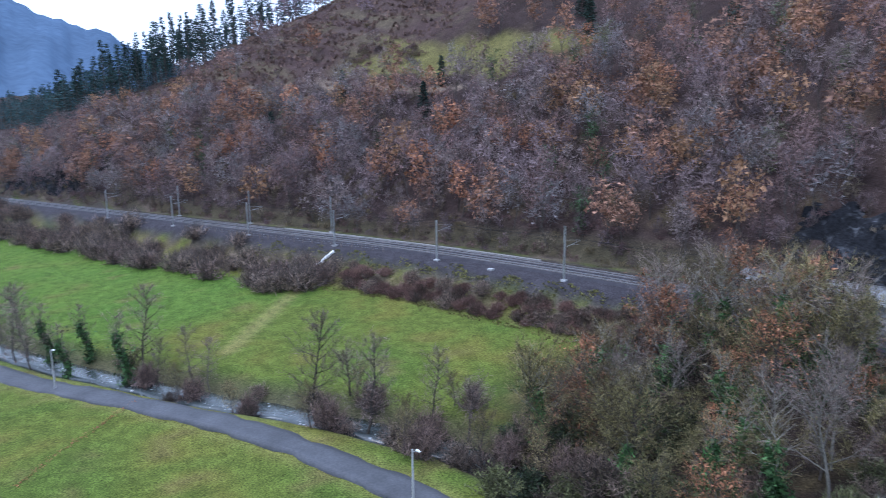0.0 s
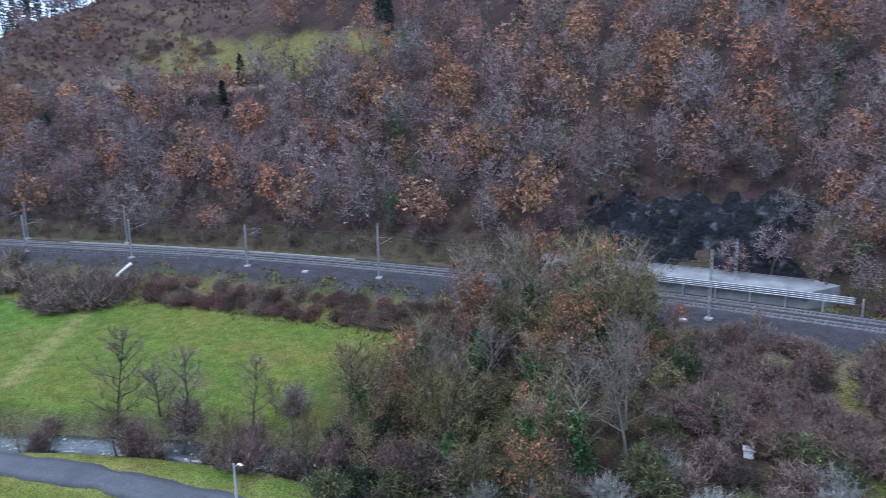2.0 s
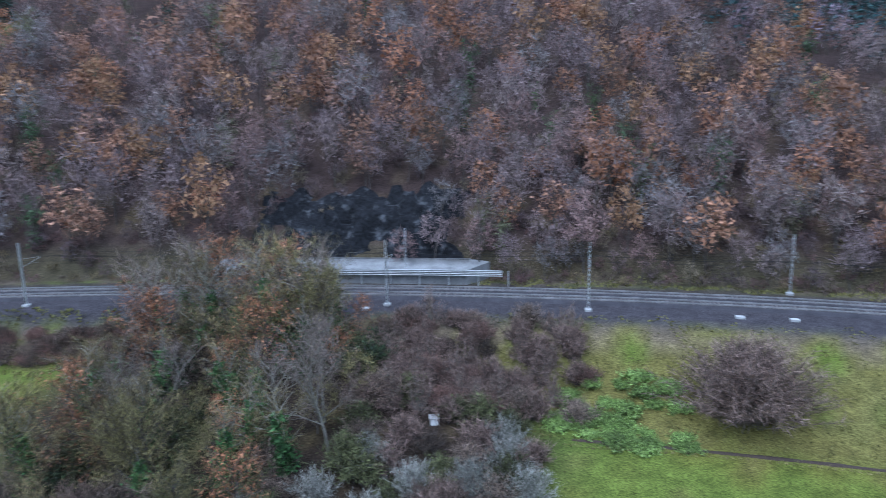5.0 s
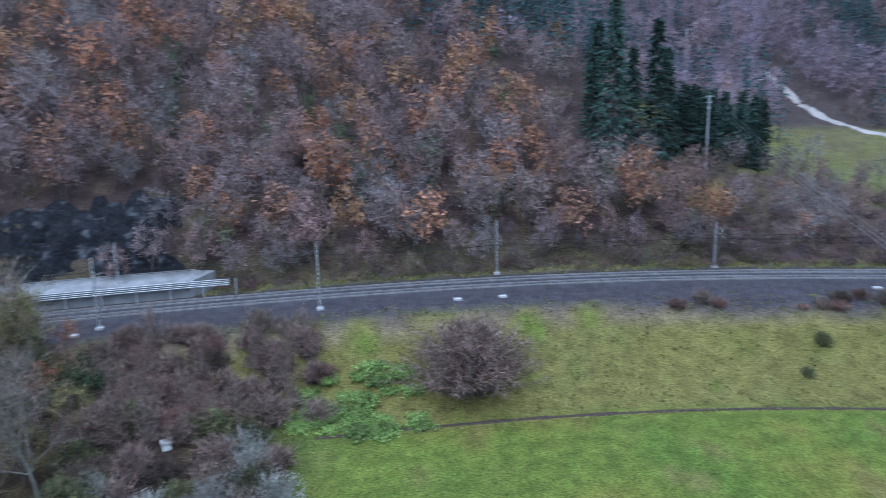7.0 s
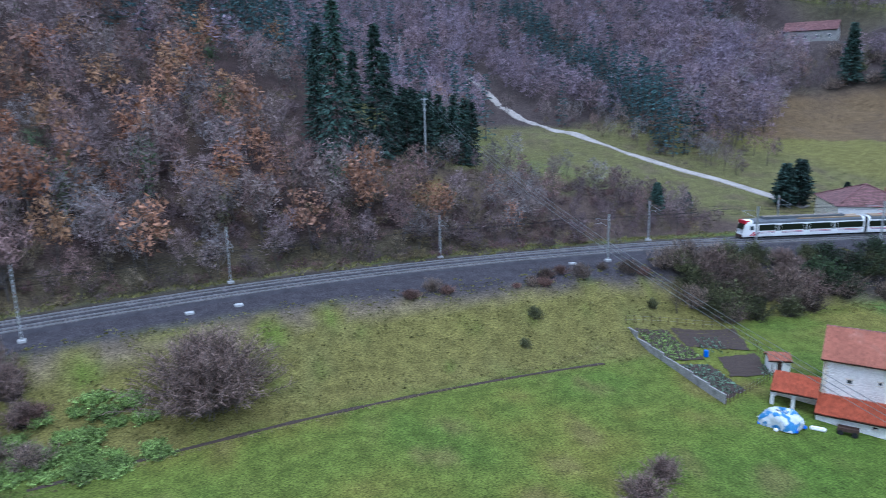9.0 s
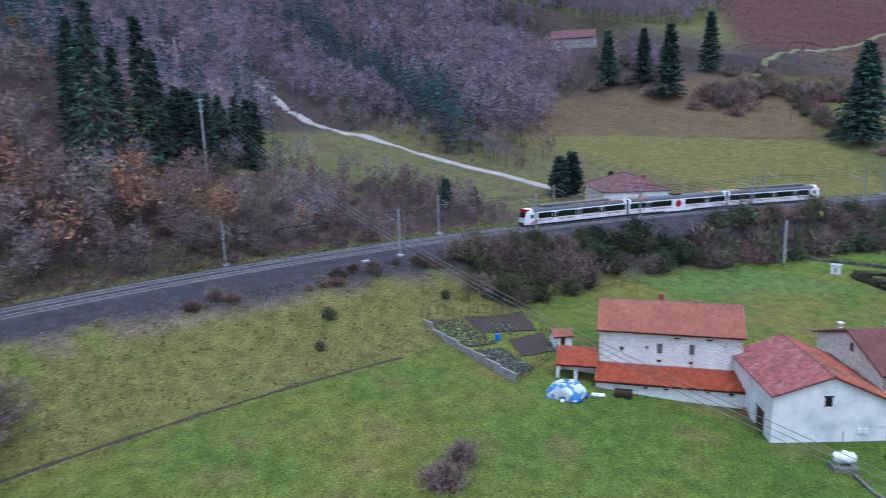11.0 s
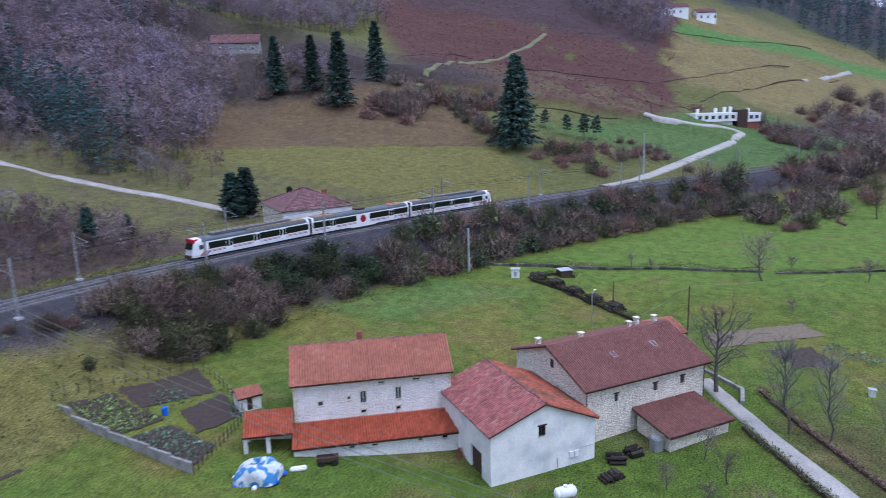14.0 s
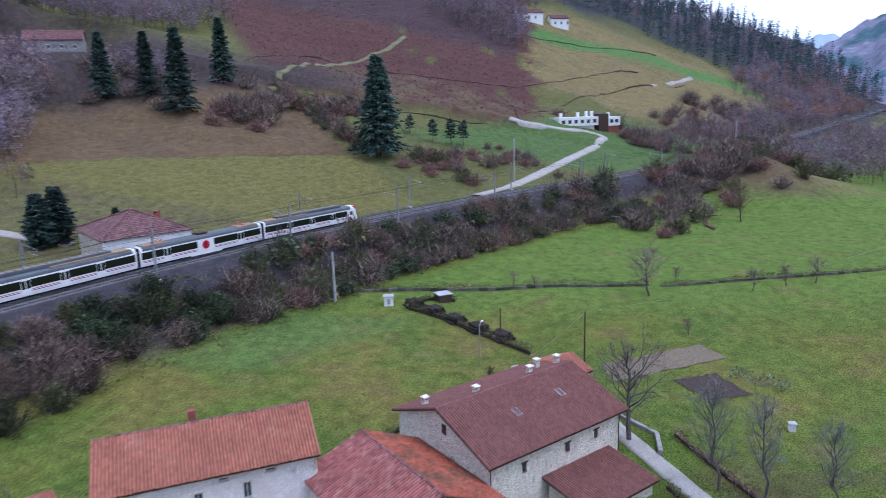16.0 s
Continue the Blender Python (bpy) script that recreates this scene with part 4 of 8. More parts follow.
def window_in(root, o, ex, inward, x0, z0, x1, z1, mat="frame_pale", bars=True, glass=True):
    """A window set back in its opening: frame and pane, or near-black sheet if unglazed."""
    o, ex, inward = Vector(o), Vector(ex), Vector(inward)
    n = inward.normalized()
    base = Matrix(((ex.x, n.x, 0, o.x), (ex.y, n.y, 0, o.y), (0, 0, 1, 0), (0, 0, 0, 1)))
    bm = bmesh.new()
    t = 0.07
    for a, c, b, d in ((x0, z0, x0 + t, z1), (x1 - t, z0, x1, z1), (x0 + t, z0, x1 - t, z0 + t), (x0 + t, z1 - t, x1 - t, z1)):
        box(bm, (a, 0.16, c), (b, 0.24, d), base)
    if bars:
        box(bm, ((x0 + x1) / 2 - 0.03, 0.17, z0 + t), ((x0 + x1) / 2 + 0.03, 0.23, z1 - t), base)
    w = part("window", bm, mat, root)
    bm = bmesh.new()
    box(bm, (x0 + t * 0.5, 0.19, z0 + t * 0.5), (x1 - t * 0.5, 0.21, z1 - t * 0.5), base)
    # without glass, a near-black sheet paints the dark of the interior
    part("pane", bm, "glass" if glass else "void", w, "dark pane, near-black sheet in unglazed windows")
    bm = bmesh.new()
    box(bm, (x0 - 0.12, -0.05, z0 - 0.1), (x1 + 0.12, 0.14, z0), base)
    part("sill", bm, "stone_buff", w)
    bm = bmesh.new()
    box(bm, (x0 - 0.15, -0.02, z1), (x1 + 0.15, 0.14, z1 + 0.18), base)
    part("lintel", bm, mat if mat == "wood_dark" else "stone_buff", w)


def chimney(root, x, y, z0, z1, mat="brick", cap="concrete", s=0.35):
    bm = bmesh.new()
    box(bm, (x - s, y - s, z0), (x + s, y + s, z1))
    c = part("chimney", bm, mat, root)
    if cap is None:
        return
    bm = bmesh.new()
    box(bm, (x - s - 0.1, y - s - 0.1, z1 + 0.25), (x + s + 0.1, y + s + 0.1, z1 + 0.36))
    for a in (-1, 1):
        for b in (-1, 1):
            box(bm, (x + a * s * 0.8 - 0.06, y + b * s * 0.8 - 0.06, z1), (x + a * s * 0.8 + 0.06, y + b * s * 0.8 + 0.06, z1 + 0.25))
    part("chimney_cap", bm, cap, c)


GZ = -13.4


def farmhouse():
    root = thing("farmhouse", frame_at(89.57, -53.13, 0.4515, -0.892), "whitewashed stone farmhouse with red tiled roof and orange lean-to", "house", "farm buildings")
    L, eave, ridge, half = 19.4, -4.42, -1.36, 5.25
    x0, x1, y0, y1 = 0.35, L - 0.35, 0.55, 2 * half - 0.55
    wins = [(3.1, -7.35, 3.75, -6.75), (6.55, -6.9, 7.0, -6.45), (8.1, -7.5, 8.85, -5.95), (12.3, -7.4, 13.05, -5.85), (10.3, -5.25, 11.1, -4.95), (14.4, -5.25, 15.3, -4.95), (8.1, -8.75, 8.8, -8.3), (12.3, -8.75, 12.9, -8.3)]
    bm = bmesh.new()
    panel(bm, (x0, y0, 0), (1, 0, 0), x1 - x0, GZ, eave + 0.1, [(a - x0, c, b - x0, d) for a, c, b, d in wins], (0, 0.5, 0))
    part("front_wall", bm, "stone_white", root)
    bm = bmesh.new()
    panel(bm, (x0, y1, 0), (1, 0, 0), x1 - x0, GZ, eave + 0.1, [], (0, -0.5, 0))
    part("back_wall", bm, "stone_white", root)
    for x, s in ((x0 + 0.003, 1), (x1 - 0.003, -1)):
        bm = bmesh.new()
        panel(bm, (x, y0 + 0.003, 0), (0, 1, 0), y1 - y0 - 0.006, GZ, eave + 0.1, [], (s * 0.5, 0, 0), gable=ridge - eave - 0.45)
        part("end_wall", bm, "stone_white", root)
    for i, (a, c, b, d) in enumerate(wins):
        window_in(root, (0, y0, 0), (1, 0, 0), (0, 1, 0), a, c, b, d, bars=i in (2, 3), glass=i < 4)
    for x in (x0, x1):
        bm = bmesh.new()
        z, k = GZ, 0
        while z < eave - 0.3:
            w = 0.55 if k % 2 else 0.35
            box(bm, (min(x, x + (w if x < 5 else -w)) - 0.02, y0 - 0.03, z), (max(x, x + (w if x < 5 else -w)) + 0.02, y0 + 0.2, z + 0.3))
            z, k = z + 0.33, k + 1
        part("quoins", bm, "stone_buff", root, "grey stone quoins at the corner")
    roof_side(root, (0, 0, eave), (1, 0, 0), L, (0, half, ridge - eave), "tile_old", 5, "weathered red barrel tiles")
    roof_side(root, (0, 2 * half, eave), (1, 0, 0), L, (0, -half, ridge - eave), "tile_old", 6, "weathered red barrel tiles")
    ridge_caps(root, (0, half, ridge + 0.05), (L, half, ridge + 0.05), "tile_mauve")
    chimney(root, 8.6, half + 0.6, ridge - 0.6, ridge + 1.1, cap=None)
    # lean-to along the front
    lz0, lz1, ly = -9.25, -10.45, -3.7
    wins = [(6.2, -11.2, 6.9, -10.85), (8.8, -11.2, 9.5, -10.85), (14.2, -11.15, 14.7, -10.8), (17.0, -11.2, 17.7, -10.75)]
    bm = bmesh.new()
    panel(bm, (0.2, ly + 0.4, 0), (1, 0, 0), L - 0.5, GZ, lz1 + 0.15, [(a, c, b, d) for a, c, b, d in wins], (0, 0.4, 0))
    part("lean_to_wall", bm, "stone_white", root)
    for a, c, b, d in wins:
        window_in(root, (0.2, ly + 0.4, 0), (1, 0, 0), (0, 1, 0), a, c, b, d, bars=False, glass=False)
    for x in (0.2, L - 0.3):
        bm = bmesh.new()
        v = [bm.verts.new((x + dx, y, z)) for dx in (0, 0.35 if x < 5 else -0.35) for y, z in ((ly + 0.41, GZ), (y0 - 0.01, GZ), (y0 - 0.01, lz0 - 0.1), (ly + 0.41, lz1 + 0.1))]
        bm.faces.new(v[:4])
        bm.faces.new(v[4:][::-1])
        for i in range(4):
            bm.faces.new((v[i], v[i + 4], v[(i + 1) % 4 + 4], v[(i + 1) % 4]))
        part("lean_to_end", bm, "stone_white", root)
    roof_side(root, (0.0, ly, lz1), (1, 0, 0), L + 0.1, (0, y0 - ly, lz0 - lz1), "tile_orange", 7, "bright orange barrel tiles")
    # open shelter at the side
    roof_side(root, (-5.4, -2.6, -8.9), (1, 0, 0), 5.6, (0, 3.6, 1.5), "tile_orange", 8, "orange barrel tiles over the shelter")
    for x, y in ((-5.1, -2.2), (-2.6, -2.2), (-5.1, 0.6)):
        bm = bmesh.new()
        box(bm, (x - 0.22, y - 0.22, GZ), (x + 0.22, y + 0.22, -9.0 if y < 0 else -7.9))
        part("stone_pier", bm, "stone_white", root)
    bm = bmesh.new()
    box(bm, (-5.2, 0.9, GZ), (0.2, 1.2, -7.7))
    part("shelter_back", bm, "stone_buff", root)


farmhouse()


def barn():
    root = thing("barn", frame_at(92.7, -82.3, 0.642, -0.767), "white rendered barn with mossy red tiled roof", "barn", "farm buildings")
    W, D, pk = 6.9, 14.6, -4.7
    zl, zr = -7.05, -7.75
    wl, wr = -W + 0.35, W - 0.3
    hole = [(W - 0.35 - 0.7, -8.55, W - 0.35 + 0.2, -7.35)]
    bm = bmesh.new()
    h0, c0, h1, c1 = hole[0][0] + wl, hole[0][1], hole[0][2] + wl, hole[0][3]
    top = lambda x: zl + (pk - 0.15 - zl) * (x - wl) / -wl if x < 0 else pk - 0.15 + (zr + 0.05 - pk + 0.15) * x / wr
    for i in (0.25, 0.65):
        for xa, xb, za, zb in ((wl, h0, GZ, None), (h0, 0, c1, None), (0, h1, c1, None), (h0, h1, GZ, c0), (h1, wr, GZ, None)):
            bm.faces.new([bm.verts.new(p) for p in ((xa, i, za), (xb, i, za), (xb, i, zb or top(xb)), (xa, i, zb or top(xa)))])
    for (xa, za), (xb, zb) in (((h0, c0), (h1, c0)), ((h1, c0), (h1, c1)), ((h1, c1), (h0, c1)), ((h0, c1), (h0, c0))):
        bm.faces.new([bm.verts.new(p) for p in ((xa, 0.25, za), (xb, 0.25, zb), (xb, 0.65, zb), (xa, 0.65, za))])
    part("front_wall", bm, "render_white", root)
    window_in(root, (wl, 0.25, 0), (1, 0, 0), (0, 1, 0), *hole[0], mat="wood_dark", glass=False)
    bm = bmesh.new()
    panel(bm, (wl, 0.253, 0), (0, 1, 0), D - 0.6, GZ, zl, [(2.2, GZ + 0.02, 5.0, -10.2)], (0.4, 0, 0))
    part("side_wall", bm, "render_white", root)
    bm = bmesh.new()
    box(bm, (wl + 0.2, 2.5, GZ), (wl + 0.25, 5.2, -10.2))
    part("barn_door", bm, "wood_dark", root)
    bm = bmesh.new()
    panel(bm, (wr, 0.253, 0), (0, 1, 0), D - 0.6, GZ, zr, [], (-0.4, 0, 0))
    panel(bm, (wl, D - 0.35, 0), (1, 0, 0), wr - wl, GZ, zr, [], (0, -0.4, 0), gable=pk - zr - 0.2)
    part("rear_walls", bm, "render_white", root)
    for s, z, seed in ((-1, zl, 11), (1, zr, 12)):
        o = (s * W, -0.15, z - 0.05)
        roof_side(root, o, (0, 1, 0), D, (-s * W, 0, pk - z + 0.05), "tile_barn" if s < 0 else "tile_moss", seed, "weathered red barrel tiles, mossy and uneven", 0.45, 0.34)
    ridge_caps(root, (0, -0.15, pk + 0.05), (0, D - 0.15, pk + 0.05), "tile_mauve", 4, 0.17)
    for x in (3.2, 3.9):
        bm = bmesh.new()
        box(bm, (x, 0.1, -11.9), (x + 0.5, 0.24, -11.2))
        part("meter_box", bm, "white_paint", root)
    bm = bmesh.new()
    rod(bm, (4.5, 0.21, -11.0), (wr - 0.2, 0.21, -11.0), 0.03)
    part("pipe", bm, "galv", root)
    bm = bmesh.new()
    rod(bm, (1.7, 0.2, GZ), (1.7, 0.2, -11.6), 0.04)
    part("standpipe", bm, "galv", root)


barn()


def stone_house():
    root = thing("stone_house", frame_at(98.6, -86.0, 0.673, -0.740), "long buff stone house with dark red tiled roof and skylights", "house", "farm buildings")
    L, D, eave, ridge = 19.6, 16.6, -5.75, -2.7
    x0, x1, y0, y1 = 0.5, L - 0.8, 0.7, D - 0.7
    wins = [(4.7, -8.1, 5.3, -7.1), (10.6, -8.0, 11.3, -7.0), (14.9, -7.9, 15.6, -6.9)]
    bm = bmesh.new()
    panel(bm, (x0, y0, 0), (1, 0, 0), x1 - x0, GZ, eave + 0.15, [(a - x0, c, b - x0, d) for a, c, b, d in wins], (0, 0.5, 0))
    part("front_wall", bm, "stone_buff", root)
    for a, c, b, d in wins:
        window_in(root, (0, y0, 0), (1, 0, 0), (0, 1, 0), a, c, b, d, mat="wood_dark")
    bm = bmesh.new()
    panel(bm, (x0, y1, 0), (1, 0, 0), x1 - x0, GZ, eave + 0.15, [], (0, -0.5, 0))
    part("back_wall", bm, "stone_buff", root)
    gw = [(6.9, -5.6, 7.6, -4.4), (5.2, -7.6, 6.0, -7.2)]
    for x, s, h in ((x0 + 0.003, 1, gw), (x1 - 0.003, -1, [])):
        bm = bmesh.new()
        panel(bm, (x, y0 + 0.003, 0), (0, 1, 0), y1 - y0 - 0.006, GZ, eave + 0.2, [q for q in h if q[3] < eave], (s * 0.5, 0, 0), gable=ridge - eave - 0.4)
        part("end_wall", bm, "stone_buff", root)
    bm = bmesh.new()
    box(bm, (x0 - 0.04, 7.2, -5.3), (x0 + 0.2, 7.9, -4.2))
    part("gable_window", bm, "wood_dark", root, "small dark window in the gable")
    roof_side(root, (0, 0, eave), (1, 0, 0), L, (0, D / 2, ridge - eave), "tile_dark", 13, "dark red interlocking tiles", 0.38, 0.3)
    roof_side(root, (0, D, eave), (1, 0, 0), L, (0, -D / 2, ridge - eave), "tile_dark", 14, "dark red interlocking tiles", 0.38, 0.3)
    ridge_caps(root, (0, D / 2, ridge + 0.04), (L, D / 2, ridge + 0.04), "tile_dark", 5, 0.1)
    sl = Vector((0, D / 2, ridge - eave)).normalized()
    up = Vector((1, 0, 0)).cross(sl)
    for x, f in ((7.6, 0.56), (14.2, 0.6)):
        o = Vector((x, 0, eave)) + sl * (f * 8.8)
        m = Matrix(((1, sl.x, up.x, o.x), (0, sl.y, up.y, o.y), (0, sl.z, up.z, o.z), (0, 0, 0, 1)))
        bm = bmesh.new()
        box(bm, (-0.35, -0.55, 0.0), (0.35, 0.55, 0.18), m)
        w = part("skylight", bm, "silver", root)
        bm = bmesh.new()
        box(bm, (-0.27, -0.47, 0.17), (0.27, 0.47, 0.195), m)
        part("pane", bm, "water", w, "sky-reflecting skylight pane")
    for x, y, h in ((1.3, D / 2 + 3.6, 1.0), (6.0, D / 2 + 0.9, 0.7), (14.0, D / 2 + 1.2, 0.9), (16.5, D / 2 + 2.6, 1.3), (18.6, D / 2 + 1.5, 1.1)):
        z = ridge - (y - D / 2) * (ridge - eave) / (D / 2)
        chimney(root, x, y, z - 0.4, z + 0.75 * h, "stone_buff", "stone_buff", 0.27)
    for x in (x0 + 0.1, x1 - 0.1):
        bm = bmesh.new()
        rod(bm, (x, y0 - 0.12, GZ), (x, y0 - 0.12, eave), 0.05)
        part("downpipe", bm, "wood_dark", root)
    # porch roof on the front
    px0, px1, pz0, pz1, py = 7.3, 17.3, -9.5, -10.55, -5.9
    roof_side(root, (px0, py, pz1), (1, 0, 0), px1 - px0, (0, y0 - py - 0.05, pz0 - pz1), "tile_dark", 15, "dark brown-red porch tiles", 0.38, 0.3)
    bm = bmesh.new()
    panel(bm, (px0 + 0.6, py + 0.6, 0), (1, 0, 0), px1 - px0 - 1.0, GZ, pz1 + 0.02, [], (0, 0.35, 0))
    part("porch_wall", bm, "stone_buff", root)
    bm = bmesh.new()
    panel(bm, (px0 + 0.6, py + 0.603, 0), (0, 1, 0), 5.6, GZ, pz1 + 0.15, [], (0.35, 0, 0))
    part("porch_wall", bm, "stone_buff", root)
    bm = bmesh.new()
    panel(bm, (px1 - 0.4, py + 0.603, 0), (0, 1, 0), 5.6, GZ, pz1 + 0.15, [], (-0.35, 0, 0))
    part("porch_wall", bm, "stone_buff", root)
    bm = bmesh.new()
    box(bm, (px0 - 0.9, py + 1.2, GZ), (px0 + 0.3, py + 2.5, GZ + 2.4))
    bmesh.ops.bevel(bm, geom=bm.edges[:], offset=0.12, segments=2, affect="EDGES")
    part("water_tank", bm, "galv", root, "grey plastic water tank")
    # small outbuilding behind
    roof_side(root, (20.3, 9.5, -5.6), (1, 0, 0), 4.4, (0, 3.4, 1.3), "tile_old", 16, "old red tiles of the outbuilding")
    roof_side(root, (20.3, 16.3, -5.6), (1, 0, 0), 4.4, (0, -3.4, 1.3), "tile_old", 17, "old red tiles of the outbuilding")
    bm = bmesh.new()
    box(bm, (20.6, 9.9, GZ), (24.4, 15.9, -5.6))
    part("outbuilding_wall", bm, "render_white", root)


stone_house()


def simple_house(name, m, L, D, z0, eave, ridge, wall, tile, label, wins=(), hip=False, seed=20, group=""):
    root = thing(name, m, label, "house", group)
    bm = bmesh.new()
    panel(bm, (0.4, 0.4, 0), (1, 0, 0), L - 0.8, z0, eave + 0.1, [(a - 0.4, c, b - 0.4, d) for a, c, b, d in wins], (0, 0.4, 0))
    part("front_wall", bm, wall, root)
    for a, c, b, d in wins:
        window_in(root, (0, 0.4, 0), (1, 0, 0), (0, 1, 0), a, c, b, d)
    bm = bmesh.new()
    panel(bm, (0.4, D - 0.4, 0), (1, 0, 0), L - 0.8, z0, eave + 0.1, [], (0, -0.4, 0))
    part("back_wall", bm, wall, root)
    for x, s in ((0.403, 1), (L - 0.403, -1)):
        bm = bmesh.new()
        panel(bm, (x, 0.403, 0), (0, 1, 0), D - 0.806, z0, eave + 0.1, [], (s * 0.4, 0, 0), gable=0 if hip else ridge - eave - 0.4)
        part("end_wall", bm, wall if name != "old_house" or s < 0 else "stone_buff", root)
    if hip:
        bm = bmesh.new()
        q = D / 2 * 0.85
        c = [Vector(p) for p in ((0, 0, eave), (L, 0, eave), (L, D, eave), (0, D, eave), (q, D / 2, ridge), (L - q, D / 2, ridge))]
        for f in ((0, 1, 5, 4), (1, 2, 5), (2, 3, 4, 5), (3, 0, 4)):
            v = [bm.verts.new(c[i]) for i in f]
            bm.faces.new(v)
        part("roof_deck", bm, "wood_dark", root)
        bm = bmesh.new()
        rr = random.Random(seed)
        for f in ((0, 1, 5, 4), (1, 2, 5, 5), (2, 3, 4, 5), (3, 0, 4, 4)):
            a, b, e, g = [c[i] for i in f]
            n = 16
            for i in range(n):
                for j in range(int((b - a).length / 0.5)):
                    w = int((b - a).length / 0.5)
                    P = lambda s, t: (a + (b - a) * s) * (1 - t) + (g + (e - g) * s) * t + Vector((0, 0, 0.1 - 0.06 * (t * n - i) + rr.uniform(0, 0.02)))
                    v = [bm.verts.new(P(s, t)) for s, t in ((j / w, i / n), ((j + 0.92) / w, i / n), ((j + 0.92) / w, (i + 1) / n), (j / w, (i + 1) / n))]
                    bm.faces.new(v)
        tagged(part("roof_tiles", bm, tile, root), "weathered mauve clay tiles", kind="stuff")
        ridge_caps(root, c[4] + Vector((0, 0, 0.1)), c[5] + Vector((0, 0, 0.1)), tile)
        for i, j in ((0, 4), (3, 4), (1, 5), (2, 5)):
            ridge_caps(root, c[i] + Vector((0, 0, 0.1)), c[j] + Vector((0, 0, 0.1)), tile)
    else:
        roof_side(root, (0, 0, eave), (1, 0, 0), L, (0, D / 2, ridge - eave), tile, seed, "clay tile roof", 0.5, 0.4)
        roof_side(root, (0, D, eave), (1, 0, 0), L, (0, -D / 2, ridge - eave), tile, seed + 1, "clay tile roof", 0.5, 0.4)
    return root


# house beside the railway: its pale front faces along the line
h4 = simple_house("old_house", frame_at(150.6, -18.2, 0.70, -0.70), 16.0, 19.0, -0.6, 5.3, 9.0, "render_white", "tile_mauve", "old white house with hipped clay roof beside the railway", [(3.0, 2.6, 3.8, 3.8), (7.2, 2.6, 8.0, 3.8), (10.6, 2.8, 11.2, 3.8), (3.0, -0.3, 3.9, 1.6)], hip=True, seed=22)
chimney(h4, 13.0, 11.0, 5.6, 7.7, "brick", "brick", 0.5)

# farm high above the field
simple_house("hill_farm", frame_at(315.5, 110, 0.42, -0.90), 23.0, 12.0, ground_z(323, 98) - 4, 55.8, 60.2, "concrete_old", "tile_mauve", "long stone hill farm with pale red roof", [(4, 52.5, 5.2, 54), (9, 52.5, 10.2, 54), (14, 52.5, 15.2, 54), (19, 52.5, 20.2, 54)], seed=24)


def modern_house():
    z = ground_z(346, -118) - 0.6
    root = thing("modern_house", frame_at(345, -107.5, 0.42, -0.9) @ Matrix.Translation((0, 0, z)) @ Matrix.Scale(0.92, 4), "white flat-roofed modern house on a green terrace", "house")
    wins = [(1.5 + 3.3 * k, 3.6, 3.3 + 3.3 * k, 5.0) for k in range(6)]
    bm = bmesh.new()
    panel(bm, (0, 0, 0), (1, 0, 0), 21, 2.4, 6.4, wins, (0, 0.4, 0))
    panel(bm, (0, 0.003, 0), (0, 1, 0), 9, 2.4, 6.4, [], (0.4, 0, 0))
    panel(bm, (21, 0.003, 0), (0, 1, 0), 9, 2.4, 6.4, [], (-0.4, 0, 0))
    box(bm, (0.02, 0.4, 6.1), (20.98, 9, 6.35))
    part("upper_storey", bm, "white_paint", root, "white upper storey")
    for w in wins:
        window_in(root, (0, 0, 0), (1, 0, 0), (0, 1, 0), *w, mat="wood_dark")
    bm = bmesh.new()
    box(bm, (1, 0.7, -3), (19, 8.6, 2.4))
    part("lower_storey", bm, "stone_buff", root, "stone lower storey")
    bm = bmesh.new()
    box(bm, (21.003, -0.6, -3), (26, 8.5, 7.6))
    part("dark_block", bm, "wood_dark", root, "dark clad stair block")
    bm = bmesh.new()
    box(bm, (26.003, 0.2, 1.8), (33, 9, 6.0))
    part("white_wing", bm, "white_paint", root)
    bm = bmesh.new()
    box(bm, (26.1, 0.6, -3), (32.6, 8.8, 1.8))
    part("wing_base", bm, "brick", root)
    for a in (27.3, 30.0):
        bm = bmesh.new()
        box(bm, (a, 0.1, 3.2), (a + 1.8, 0.25, 4.8))
        part("window", bm, "glass", root)
    for x, h in ((2.5, 8.4), (11.5, 8.6), (16, 9.0), (19, 9.0), (28, 8.0)):
        bm = bmesh.new()
        box(bm, (x, 3.5, 6.0), (x + 1.1, 4.6, h))
        part("chimney", bm, "white_paint", root)


modern_house()

for i, (x, y, w, d) in enumerate(((572, -92, 20, 11), (584, -116, 15, 10))):
    z = ground_z(x, y)
    simple_house("hill_house", frame_at(x, y, 0.35, -0.94), w, d, z - 4, z + 5, z + 8.2, "white_paint", "tile_mauve", "white farmhouse high on the hillside", [(3, z + 1, 4.5, z + 3), (8, z + 1, 9.5, z + 3), (13, z + 1, 14.5, z + 3)], seed=40 + 2 * i)


